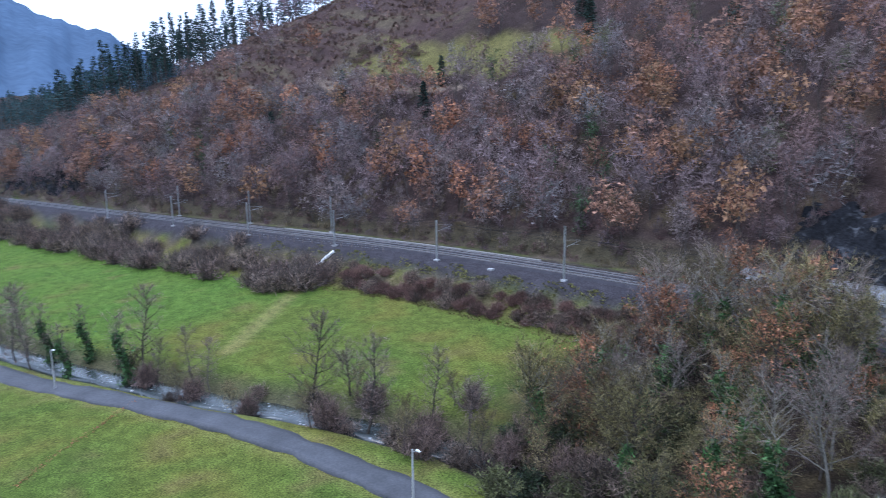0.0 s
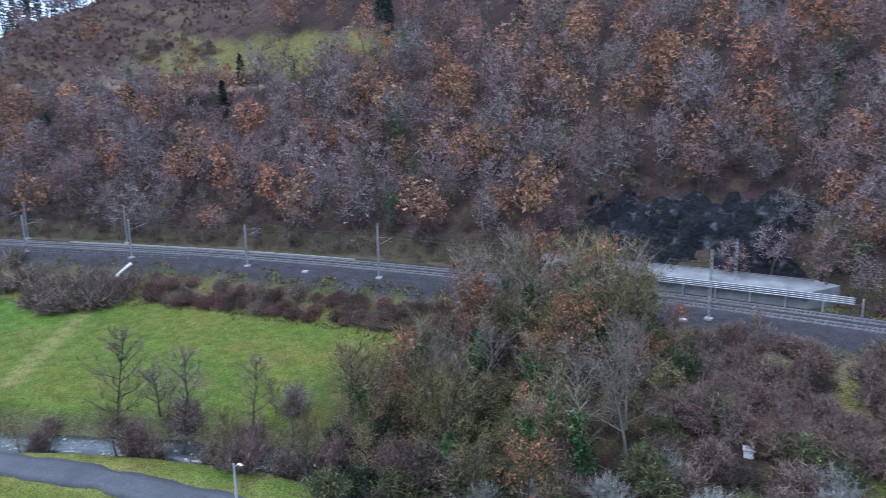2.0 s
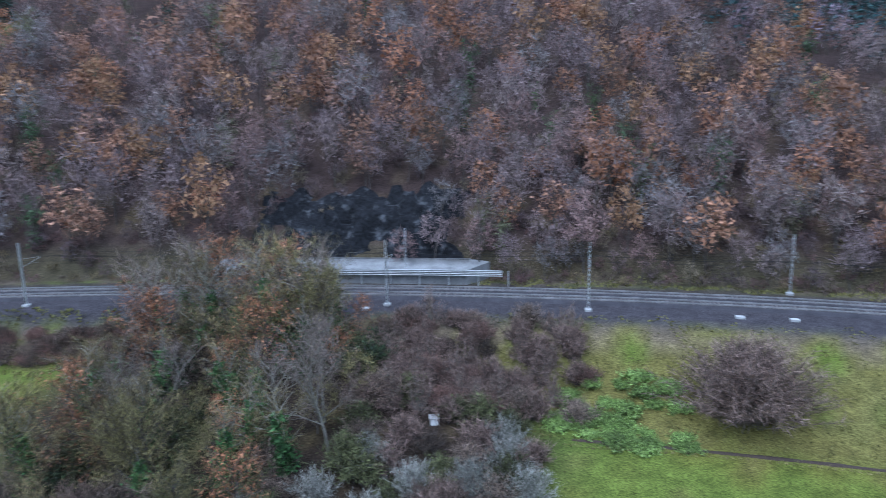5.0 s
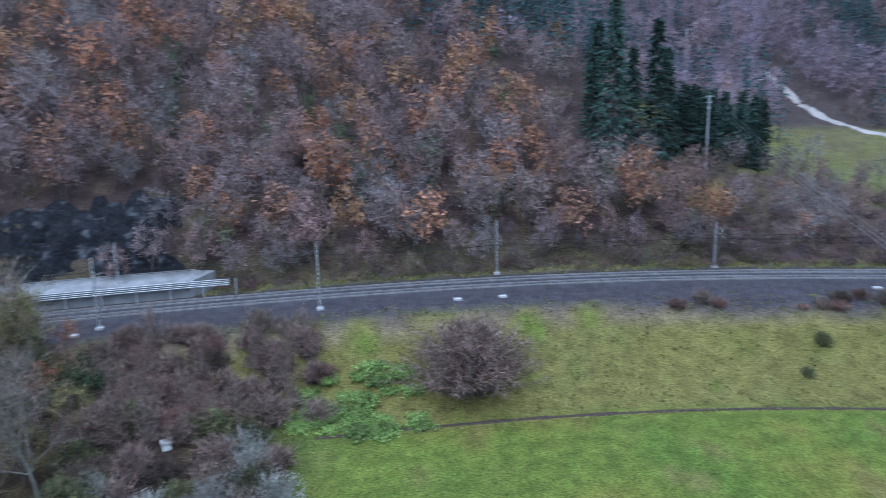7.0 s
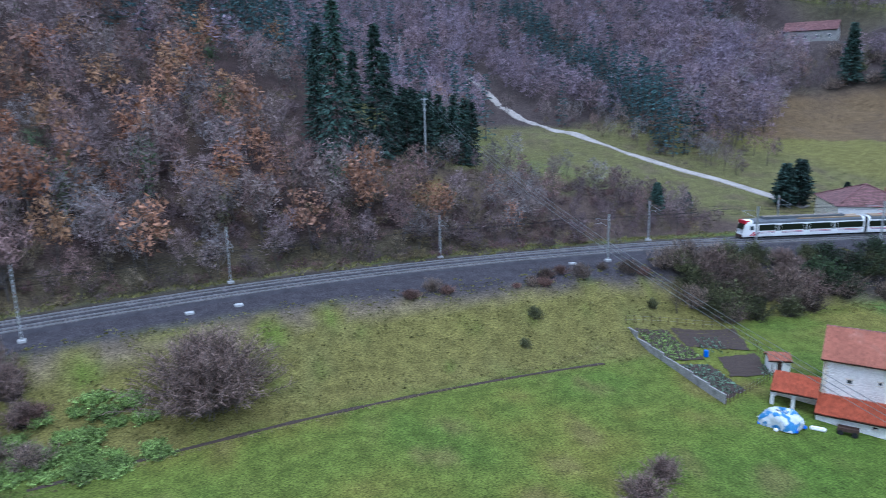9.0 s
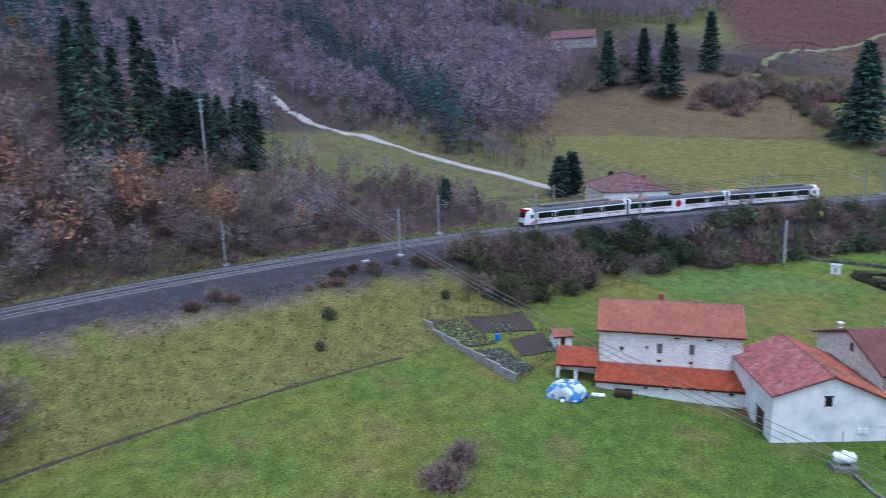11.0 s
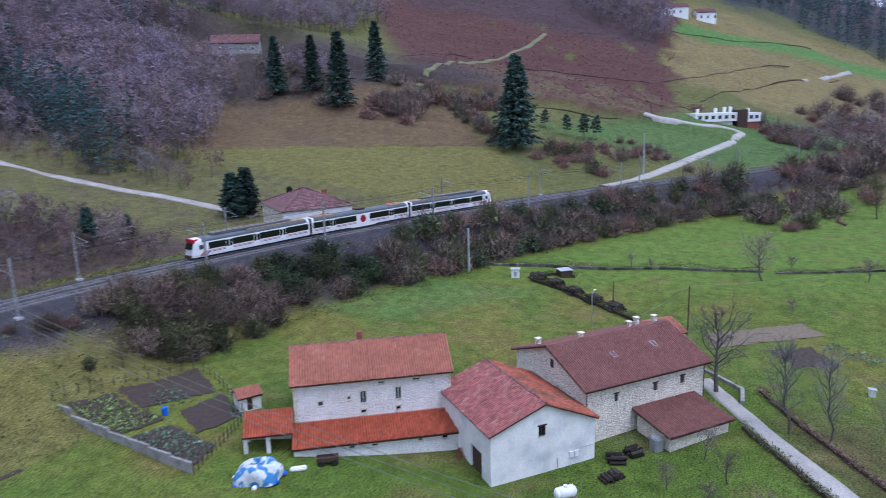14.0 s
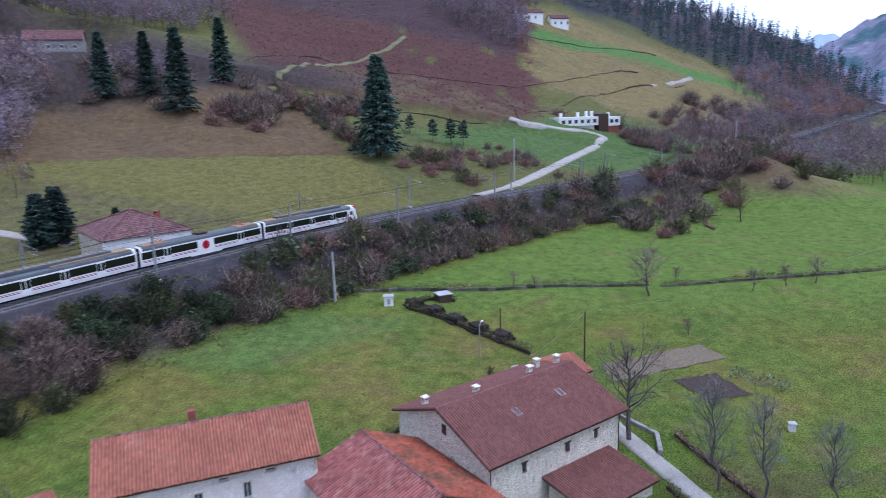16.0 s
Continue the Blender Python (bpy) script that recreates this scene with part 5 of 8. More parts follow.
# ---- plants ----
class Soup:
    """Triangles of a plant, wood and foliage apart."""

    def __init__(self, seed):
        self.r = np.random.RandomState(seed)
        self.wood, self.leaf, self.extra = [], [], []

    def tube(self, a, b, ra, rb, n=3):
        a, b = np.asarray(a, float), np.asarray(b, float)
        w = b - a
        w = w / (np.linalg.norm(w) + 1e-9)
        s = np.cross(w, (0.31, 0.87, 0.2))
        s /= np.linalg.norm(s) + 1e-9
        q = np.cross(w, s)
        ang = np.arange(n) * 2 * np.pi / n
        ring = np.cos(ang)[:, None] * s + np.sin(ang)[:, None] * q
        A, B = a + ring * ra, b + ring * rb
        for i in range(n):
            j = (i + 1) % n
            self.wood.append((A[i], A[j], B[j]))
            self.wood.append((A[i], B[j], B[i]))

    def sliver(self, a, way, length, width, into=None):
        side = np.cross(way, self.r.normal(size=3))
        side /= np.linalg.norm(side) + 1e-9
        (self.leaf if into is None else into).append((a - side * width / 2, a + side * width / 2, a + way * length))

    def leafy(self, c, size, into=None):
        m = self.r.normal(size=(3, 3)) * size * 0.6
        (self.leaf if into is None else into).append(c + m)


def unit(v):
    v = np.asarray(v, float)
    return v / (np.linalg.norm(v) + 1e-9)


def bare_tree(seed, H=12.0, W=4.0, base=0.3, limbs=12, subs=4, twigs=8, twig=1.2, width=0.05, leaves=0, leaf=0.22, ivy=0, sides=5, upright=0.5, trunk=0.2, lite=False):
    """A leafless tree: trunk, limbs, branches and twigs; some dry leaves and ivy on request."""
    s = Soup(seed)
    r = s.r
    p, pts = np.zeros(3), [np.zeros(3)]
    for i in range(5):
        p = p + np.array([r.normal() * 0.03 * H, r.normal() * 0.03 * H, H * 0.17])
        pts.append(p)
    for i in range(5):
        s.tube(pts[i], pts[i + 1], trunk * (1 - i * 0.17), trunk * (1 - (i + 1) * 0.17), sides)
    def at(h):
        k = min(h * 5, 4.999)
        i = int(k)
        return pts[i] + (pts[i + 1] - pts[i]) * (k - i)
    for n in range(limbs):
        h = base + (1 - base) * (n + r.uniform(0, 0.8)) / limbs
        az = n * 2.4 + r.uniform(-0.5, 0.5)
        prof = math.sin(math.pi * min(1, 0.25 + 0.75 * (h - base) / (1 - base))) ** 0.7
        L = W * (0.35 + 0.75 * prof) * r.uniform(0.75, 1.15)
        a = at(min(h * 0.98, 0.99))
        way = unit((math.cos(az), math.sin(az), upright + 0.5 * h + r.uniform(-0.1, 0.3)))
        mid = a + way * L * 0.5 + r.normal(size=3) * 0.06 * L
        end = mid + unit(way + (0, 0, 0.35) + r.normal(size=3) * 0.2) * L * 0.55
        s.tube(a, mid, trunk * 0.36, trunk * 0.22)
        s.tube(mid, end, trunk * 0.22, trunk * 0.08)
        for k in range(subs):
            f = (k + r.uniform(0.3, 1)) / subs
            b = a + (mid - a) * f * 2 if f < 0.5 else mid + (end - mid) * (f - 0.5) * 2
            w = unit(way + r.normal(size=3) * 0.75 + (0, 0, 0.3))
            l2 = L * r.uniform(0.25, 0.5)
            tip = b + w * l2
            if lite:
                s.sliver(b, w, l2, trunk * 0.6, s.wood)
            else:
                s.tube(b, tip, trunk * 0.12, trunk * 0.04)
            for q in range(twigs):
                o = b + (tip - b) * r.uniform(0.15, 1.05) + r.normal(size=3) * 0.06 * L
                s.sliver(o, unit(w + r.normal(size=3) * 0.7 + (0, 0, 0.25)), twig * r.uniform(0.5, 1.3), width)
            for q in range(leaves):
                s.leafy(b + (tip - b) * r.uniform(0.1, 1.2) + r.normal(size=3) * 0.12 * L, leaf * r.uniform(0.6, 1.3))
    for n in range(ivy):
        h = r.uniform(0.02, 0.75) ** 1.1
        a = at(h)
        rad = trunk + r.exponential(0.45) * (1 - 0.5 * h)
        az = r.uniform(0, 6.28)
        s.leafy(a + np.array([math.cos(az) * rad, math.sin(az) * rad, r.normal() * 0.3]), 0.3 * r.uniform(0.6, 1.3), s.extra)
    return s


def crown_tree(seed, H=11.5, W=4.0, base=0.28, lobes=9, twigs=480, twig=1.25, width=0.075, leaves=0, leaf=0.3, ivy=0, trunk=0.15):
    """A wood tree seen from afar: bent trunk, limbs that end in rounded lobes, fine twigs or dry leaves in the lobes."""
    s = Soup(seed)
    r = s.r
    pts = [np.zeros(3)]
    for i in range(3):
        pts.append(pts[-1] + np.array([r.normal() * 0.03 * H, r.normal() * 0.03 * H, H * 0.29]))
    for i in range(3):
        s.tube(pts[i], pts[i + 1], trunk * (1 - 0.28 * i), trunk * (0.72 - 0.28 * i))
    mid, half = H * (1 + base) / 2, H * (1 - base) / 2
    balls = []
    for n in range(lobes):
        h = -0.8 + 1.65 * (n + r.uniform(0, 0.8)) / lobes
        az = n * 2.4 + r.uniform(-0.5, 0.5)
        rad = W * 0.62 * math.sqrt(max(0.05, 1 - h * h)) * r.uniform(0.7, 1.1)
        c = np.array((rad * math.cos(az), rad * math.sin(az), mid + h * half * 0.8))
        balls.append((c, W * r.uniform(0.34, 0.52)))
        k = min(2.0, max(0.4, 3 * (c[2] / H - 0.25)))
        i = int(k)
        s.tube(pts[i] + (pts[i + 1] - pts[i]) * (k - i), c, trunk * 0.34, trunk * 0.1)
    for n in range(twigs):
        c, R = balls[r.randint(lobes)]
        v = unit(r.normal(size=3) + (0, 0, 0.35))
        s.sliver(c + v * R * r.uniform(0.0, 0.75), unit(v + r.normal(size=3) * 0.45 + (0, 0, 0.35)), twig * r.uniform(0.5, 1.3), width * r.uniform(0.7, 1.3))
    for n in range(leaves):
        c, R = balls[r.randint(lobes)]
        v = unit(r.normal(size=3) + (0, 0, 0.3))
        s.leafy(c + v * R * r.uniform(0.35, 1.08), leaf * r.uniform(0.6, 1.3))
    for n in range(ivy):
        h = r.uniform(0.02, 0.8)
        a = np.array((0, 0, h * H * 0.85)) + r.normal(size=3) * (0.5, 0.5, 0.3)
        s.leafy(a, 0.36 * r.uniform(0.6, 1.3), s.extra)
    return s


def fir_tree(seed, H=25.0, W=4.5, whorls=22, arms=11, needles=5, base=0.08, droop=0.15, gap=0.0, lite=False, stem=0.011):
    """A conifer: straight trunk with whorls of drooping, ragged boughs."""
    s = Soup(seed)
    r = s.r
    s.tube((0, 0, 0), (0, 0, H * 0.6), H * stem, H * 0.006, 5)
    s.tube((0, 0, H * 0.6), (0, 0, H), H * 0.006, 0.01, 4)
    for n in range(whorls):
        h = base + (1 - base) * (n / whorls) ** 0.92
        R = W * min((1 - h) / (1 - base), 1.0) ** 0.85 * r.uniform(0.7, 1.15) + 0.25
        for k in range(arms):
            if r.uniform() < gap:
                continue
            az = r.uniform(0, 6.28)
            Rk = R * r.uniform(0.5, 1.15)
            a = np.array((0, 0, H * h + r.normal() * 0.3))
            way = unit((math.cos(az), math.sin(az), 0.22 - droop * 2 * (1 - h) + r.normal() * 0.1))
            if lite:
                s.sliver(a, way, Rk, 0.12, s.wood)
            else:
                s.tube(a, a + way * Rk, 0.05, 0.015)
            for q in range(needles):
                f = r.uniform(0.2, 1.0)
                c = a + way * Rk * f
                side = unit(np.cross(way, (0, 0, 1))) * r.choice((-1, 1))
                w = unit(way * 0.8 + side * r.uniform(0.2, 1) + (0, 0, -0.35 + r.normal() * 0.2))
                s.sliver(c, w, r.uniform(0.7, 1.5) * (0.5 + W / 9), 0.5 * (0.5 + W / 9))
    return s


def shrub(seed, W=2.0, H=2.5, stems=60, twigs=6, width=0.045, leaves=0, leaf=0.16, twig=0.7):
    """A many-stemmed bush."""
    s = Soup(seed)
    r = s.r
    for n in range(stems):
        az, el = r.uniform(0, 6.28), r.uniform(0.15, 1.0) ** 0.7
        way = unit((math.cos(az) * (1 - el) * 1.6, math.sin(az) * (1 - el) * 1.6, 0.25 + el))
        L = 1 / math.sqrt((way[0] ** 2 + way[1] ** 2) / W ** 2 + way[2] ** 2 / H ** 2) * r.uniform(0.7, 1.05)
        root = np.array((r.normal() * 0.15 * W, r.normal() * 0.15 * W, -0.2))
        s.tube(root, root + way * L, 0.035, 0.01)
        for q in range(twigs):
            o = root + way * L * r.uniform(0.35, 1.0)
            s.sliver(o, unit(way + r.normal(size=3) * 0.8), twig * r.uniform(0.5, 1.3), width)
        for q in range(leaves):
            s.leafy(root + way * L * r.uniform(0.4, 1.05) + r.normal(size=3) * 0.15, leaf * r.uniform(0.6, 1.3))
    return s


def soup_object(name, tris, mat, parent):
    T = np.array(tris).reshape(-1, 3)
    ob = new(name, raw_mesh(name, T, np.arange(len(T)).reshape(-1, 3), [mat]))
    ob.parent = parent
    return ob


def plant(name, s, bark, foliage, label, category, group, crown="crown", extra="ivy"):
    """A plant as a thing with trunk and crown, made once and copied."""
    root = thing(name, pose(0, 0, -500), label, category, group)
    soup_object("trunk" if category == "tree" else "stem", s.wood, bark, root)
    soup_object(crown, s.leaf, foliage, root)
    if s.extra:
        soup_object("ivy", s.extra, extra, root)
    return root


rnd = random.Random(7)
STOCK = {}


def stock(key, *a, **k):
    STOCK[key] = [plant(*a, **k), False, a[1], a[2], a[3]]


def put(key, x, y, size=1.0, sink=0.15, label="", tall=1.0):
    """Sets a plant of that kind on the ground; the first one is the original itself."""
    root, used = STOCK[key][:2]
    m = Matrix.Translation((x, y, ground_z(x, y) - sink)) @ Matrix.Rotation(rnd.uniform(0, 6.28), 4, "Z") @ Matrix.Diagonal((size, size, size * tall, 1))
    if used:
        ob = copy_thing(root, m)
        ob.matrix_basis = m
    else:
        ob, STOCK[key][1] = root, True
        ob.matrix_basis = m
    if label:
        ob["label"] = label
    return ob


# individual kinds
stock("oak_brown", "oak_tree", bare_tree(11, 13, 4.6, 0.25, 14, 5, 7, 1.1, 0.05, leaves=13, leaf=0.2), "bark", "leaf_brown", "winter oak holding rust-brown dry leaves", "tree", "woodland trees")
stock("bare_a", "bare_tree", bare_tree(12, 13, 4.6, 0.25, 16, 6, 16, 1.2, 0.045), "bark_light", "twig", "leafless tree with pale limbs and fine twigs", "tree", "woodland trees")
stock("bare_b", "bare_tree", bare_tree(13, 11, 4.2, 0.2, 15, 6, 16, 1.1, 0.045, upright=0.7), "bark", "twig_moss", "leafless dark-barked woodland tree", "tree", "woodland trees")
stock("ivy_a", "ivy_tree", bare_tree(14, 14, 3.8, 0.35, 14, 5, 14, 1.1, 0.045, ivy=900), "bark_light", "twig_moss", "leafless tree with ivy-covered trunk", "tree", "woodland trees")
stock("olive_a", "mossy_tree", bare_tree(15, 11, 4.4, 0.15, 18, 6, 18, 0.9, 0.05, upright=0.8), "bark", "leaf_olive", "leafless tree with olive mossy twigs", "tree", "woodland trees")
stock("ivy_thick", "ivy_tree", bare_tree(24, 12, 3.2, 0.3, 12, 5, 9, 1.0, 0.045, ivy=2600), "bark_light", "twig_moss", "tree wrapped in thick dark green ivy", "tree", "woodland trees")
stock("alder", "alder_tree", bare_tree(16, 14, 3.0, 0.15, 22, 5, 12, 0.9, 0.04, upright=0.35, trunk=0.17), "bark", "twig", "slender leafless alder on the stream bank", "tree", "stream bank trees")
stock("alder_ivy", "alder_tree", bare_tree(17, 13, 2.4, 0.3, 16, 4, 10, 0.9, 0.04, ivy=1300, trunk=0.16), "bark", "twig", "slender alder with ivy up its trunk", "tree", "stream bank trees")
stock("apple", "fruit_tree", bare_tree(18, 4.5, 2.2, 0.3, 12, 6, 16, 0.6, 0.022, trunk=0.11), "bark", "twig", "small leafless fruit tree in the grass", "tree", "fruit trees")
stock("walnut", "walnut_tree", bare_tree(19, 12, 5.0, 0.28, 18, 7, 20, 0.9, 0.03, upright=0.4, trunk=0.32), "bark_mid", "twig", "large bare walnut tree beside the stone house", "tree", "garden trees")
stock("ash", "young_ash", bare_tree(20, 12, 3.2, 0.22, 18, 6, 18, 1.0, 0.028, upright=1.1, trunk=0.17), "bark_mid", "twig_grey", "bare upright young ash beside the lane", "tree", "garden trees")
stock("fir", "fir_tree", fir_tree(21, 25, 4.6, 30, 13, 6), "bark", "needle", "tall dark green fir tree", "tree", "firs")
stock("fir_b", "fir_tree", fir_tree(25, 24, 5.4, 36, 17, 8), "bark", "needle", "dark narrow fir tree", "tree", "firs")
stock("fir_w", "fir_tree", fir_tree(26, 28, 5.0, 34, 11, 7, droop=0.2, gap=0.12), "bark", "needle", "tall ragged dark conifer at the wood edge", "tree", "firs")
stock("fir_y", "fir_tree", fir_tree(28, 18, 4.2, 24, 10, 6, base=0.03), "bark", "needle", "dense dark young conifer below the hillside", "tree", "firs")
stock("fir_big", "fir_tree", fir_tree(27, 32, 9.0, 44, 20, 9), "bark", "needle", "broad tall dark green fir at the field edge", "tree", "firs")
stock("pine", "pine_tree", fir_tree(22, 8, 2.6, 10, 9, 5, base=0.35, droop=0.0), "bark", "needle", "small dark pine on a bare stem", "tree", "firs")
stock("cypress", "cypress_tree", fir_tree(23, 9, 3.0, 26, 18, 8, base=0.02, droop=-0.2), "bark", "needle", "dense dark green cypress", "tree", "firs")
stock("shrub_brown", "bush", shrub(31, 2.4, 2.6, 80, 24, 0.038, twig=0.75), "bark", "twig_bush", "tangled leafless brown bush on the bank", "bush", "bank bushes")
stock("shrub_grey", "bush", shrub(32, 2.8, 3.4, 90, 22, 0.05, twig=0.8), "twig_grey", "twig_grey", "pale grey lichened leafless bush", "bush", "grey bushes")
stock("shrub_green", "bush", shrub(33, 2.4, 2.8, 80, 3, leaves=46, leaf=0.13), "bark", "evergreen", "dark green evergreen bush on the bank", "bush", "bank bushes")
stock("shrub_olive", "bush", shrub(34, 2.4, 2.6, 80, 16, 0.05, leaves=16, leaf=0.12), "bark", "hedge", "olive green half-leafless bush", "bush", "bank bushes")
stock("bramble", "bramble_bush", shrub(35, 2.6, 1.7, 90, 20, 0.042, twig=0.75), "bramble", "bramble", "low reddish bramble thicket", "bush", "bramble hedge")
stock("shrub_mauve", "bush", shrub(38, 2.4, 2.4, 90, 22, 0.045, twig=0.8), "bark", "twig_mauve", "leafless mauve-brown bush on the knoll", "bush", "bank bushes")
stock("shrub_low", "bramble_patch", shrub(37, 2.6, 0.6, 90, 3, leaves=38, leaf=0.14), "bark", "leaf_green", "low bright green bramble patch on the slope", "bush", "bank bushes")
stock("sapling", "sapling_clump", shrub(39, 1.7, 4.6, 44, 22, 0.05, twig=0.9), "bark_light", "twig_mauve", "clump of thin leafless saplings on the bank", "bush", "bank bushes")
stock("moss_round", "mossy_tree", crown_tree(40, 9.5, 4.0, 0.1, 10, 2300, 0.85, 0.035, trunk=0.16), "bark", "leaf_olive", "rounded tree with olive mossy twigs", "tree", "woodland trees")
stock("rust_round", "beech_tree", crown_tree(44, 7.5, 3.4, 0.2, 8, 900, 0.8, 0.035, leaves=500, leaf=0.17, trunk=0.14), "bark_light", "leaf_brown", "small tree with rust-red dead leaves", "tree", "woodland trees")
stock("bush_big", "round_bush", shrub(36, 6.4, 7.2, 520, 42, 0.05, twig=0.9), "bark", "twig_mauve", "large rounded leafless mauve-brown bush", "bush", "")


JOINED = []


def scatter(n, x0, x1, d0, d1, keys, s0, s1, seed, group_tall=(0.9, 1.15), keep=None, joined=False):
    r = random.Random(seed)
    k = 0
    while k < n:
        x, d = r.uniform(x0, x1), r.uniform(d0, d1)
        p = along(np.array([x]), d, 0)[0]
        if keep is not None and not keep(p[0], p[1]):
            continue
        if joined:
            JOINED.append((r.choice(keys), p[0], p[1], r.uniform(s0, s1)))
        else:
            put(r.choice(keys), p[0], p[1], r.uniform(s0, s1), tall=r.uniform(*group_tall))
        k += 1


def thicket(name, label, spots):
    """Many bushes grown together, as one object."""
    mats, V, idx = [], [], []
    for key, x, y, size in spots:
        soup, bark, foliage = STOCK[key][2:]
        for tris, m in ((soup.wood, bark), (soup.leaf, foliage)):
            if m not in mats:
                mats.append(m)
            T = np.array(tris).reshape(-1, 3)
            T = T.reshape(-1, 3, 3)[::5]
            mid = T.mean(1, keepdims=True)
            T = (mid + (T - mid) * 1.8).reshape(-1, 3)
            a = rnd.uniform(0, 6.28)
            R = size * np.array([[math.cos(a), -math.sin(a), 0], [math.sin(a), math.cos(a), 0], [0, 0, rnd.uniform(0.85, 1.15)]])
            V.append(T @ R.T + (x, y, ground_z(x, y) - 0.3))
            idx.append(np.full(len(T) // 3, mats.index(m)))
    V = np.concatenate(V)
    tagged(new(name, raw_mesh(name, V, np.arange(len(V)).reshape(-1, 3), mats, np.concatenate(idx))), label, "thicket", kind="stuff")


# wooded knoll between the meadows
scatter(24, -64, -34, -26, -12, ["bare_a", "ivy_a", "olive_a", "oak_brown", "bare_b"], 0.95, 1.35, 41)
scatter(30, -68, -32, -52, -24, ["bare_a", "bare_b", "olive_a", "ivy_thick", "ivy_a", "bare_b", "oak_brown"], 0.75, 1.15, 42)
for x, y, s in ((-42, -13, 1.1), (-38, -17, 1.15), (-33, -16, 0.9), (-45, -20, 1.1), (-40, -30, 0.9), (-52, -28, 1.0), (-47, -38, 0.9)):
    put("ivy_thick", x, y, s)
for x, y, s in ((-30, -17, 0.7), (-38, -24, 1.0)):
    put("oak_brown", x, y, s)
scatter(60, -70, -26, -52, -14, ["shrub_brown", "shrub_olive", "shrub_green", "shrub_brown", "shrub_olive"], 1.3, 2.2, 43)
scatter(64, -31, 0, -28, -11.5, ["shrub_brown", "bramble", "shrub_mauve", "shrub_mauve"], 0.9, 1.5, 44)
scatter(30, -30, -6, -46, -27, ["shrub_brown", "shrub_olive", "shrub_mauve", "shrub_mauve"], 1.0, 1.6, 60)
for x, y, s in ((-31, -46, 1.3), (-36, -48, 1.1), (-23, -46, 1.3), (-8, -27, 1.2), (-7, -31, 1.3), (-10, -36, 1.3), (-16, -37, 1.2), (-22, -34, 1.2), (-4, -35, 1.2), (-26, -40, 1.1), (-19, -43, 1.2), (-13, -43, 1.0)):
    put("shrub_grey", x, y, s)
put("bush_big", 20.2, -15.6, 1.6, tall=0.82)
scatter(44, -33, 1, -30, -11.5, ["sapling", "sapling", "shrub_mauve"], 0.8, 1.25, 64)
for x, y, s in ((-47, -44, 1.0), (-37, -41, 0.95), (-33, -36, 0.9), (-55, -40, 0.9), (-30, -30, 0.85), (-44, -34, 0.9), (-27, -24, 0.75), (-60, -30, 0.9)):
    put("moss_round", x, y, s)
for x, y, s in ((-44, -24, 1.1), (-40, -33, 0.9), (-31, -20, 0.8), (-50, -20, 0.9)):
    put("rust_round", x, y, s)
for x, y, s in ((-56, -45, 1.0), (-50, -36, 0.9), (-35, -22, 0.95), (-43, -28, 0.9), (-39, -12, 1.0), (-36, -14, 0.9)):
    put("ivy_thick", x, y, s)
r4 = random.Random(19)
for i in range(46):
    put("shrub_low", r4.uniform(-3, 13), r4.uniform(-24, -11), r4.uniform(0.9, 1.5), label="low bright green bramble patch on the slope")
# reddish hedge below the railway, dark thicket further on
scatter(130, -140, -62, -16, -12, ["bramble", "bramble", "bramble", "shrub_brown"], 0.75, 1.2, 45)
scatter(110, -300, -142, -26, -11, ["shrub_brown", "shrub_brown", "shrub_mauve", "shrub_brown"], 1.4, 2.2, 46, joined=True)
# stream banks
for x, y, k, s in ((-133, -97, "alder", 0.8), (-141, -99, "alder", 0.9), (-137, -94, "alder_ivy", 0.8), (-131, -88, "alder_ivy", 0.75), (-127, -92, "alder_ivy", 0.7), (-119, -81, "alder", 0.95), (-116, -84.5, "alder_ivy", 0.9),
                   (-109, -75, "alder", 0.6), (-105, -73.5, "alder", 0.55), (-82, -64.8, "alder", 1.05), (-76, -60, "alder", 0.95), (-72, -52, "alder", 0.7), (-85, -58, "apple", 1.3), (-66, -50, "apple", 1.4), (-112, -80, "alder", 0.55), (-146, -97, "alder", 0.9), (-152, -106, "alder_ivy", 0.8), (-157, -101, "alder", 0.9)):
    put(k, x, y, s * 1.3)
for x, y, k, s in ((-71, -58, "shrub_brown", 1.7), (-66, -58, "shrub_brown", 1.5), (-61, -55, "shrub_brown", 1.6), (-88, -62, "shrub_brown", 1.0), (-97, -68, "shrub_brown", 0.9), (-103, -80, "shrub_brown", 0.8), (-57, -53, "shrub_brown", 1.6), (-52, -56, "shrub_olive", 1.5),
                   (-47, -52, "shrub_brown", 1.5), (-60, -47, "shrub_green", 1.1), (-55, -44, "shrub_green", 1.0), (-78, -62, "shrub_brown", 1.0), (-90, -72, "shrub_brown", 0.8), (-123, -83, "shrub_brown", 0.9), (-48, -47, "shrub_brown", 1.5)):
    put(k, x, y, s)
# bushes on the bank beside the line
scatter(40, 105, 132, -20, -10.5, ["shrub_brown", "shrub_olive", "shrub_mauve", "shrub_brown", "shrub_olive"], 1.2, 2.1, 47)
for x, y, s in ((131, -28, 1.5), (135, -31, 1.6), (139, -33, 1.5), (118, -26, 1.2)):
    put("shrub_green", x, y, s)
scatter(16, 55, 100, -14, -10.5, ["shrub_brown", "bramble"], 0.5, 1.0, 48)
scatter(26, 132, 162, -16, -10, ["shrub_green", "shrub_olive", "shrub_brown"], 1.2, 1.9, 49)
scatter(170, 158, 262, -19, -9.5, ["shrub_brown", "shrub_brown", "bramble", "shrub_olive", "shrub_brown", "shrub_olive", "shrub_green"], 1.2, 2.0, 50, joined=True)
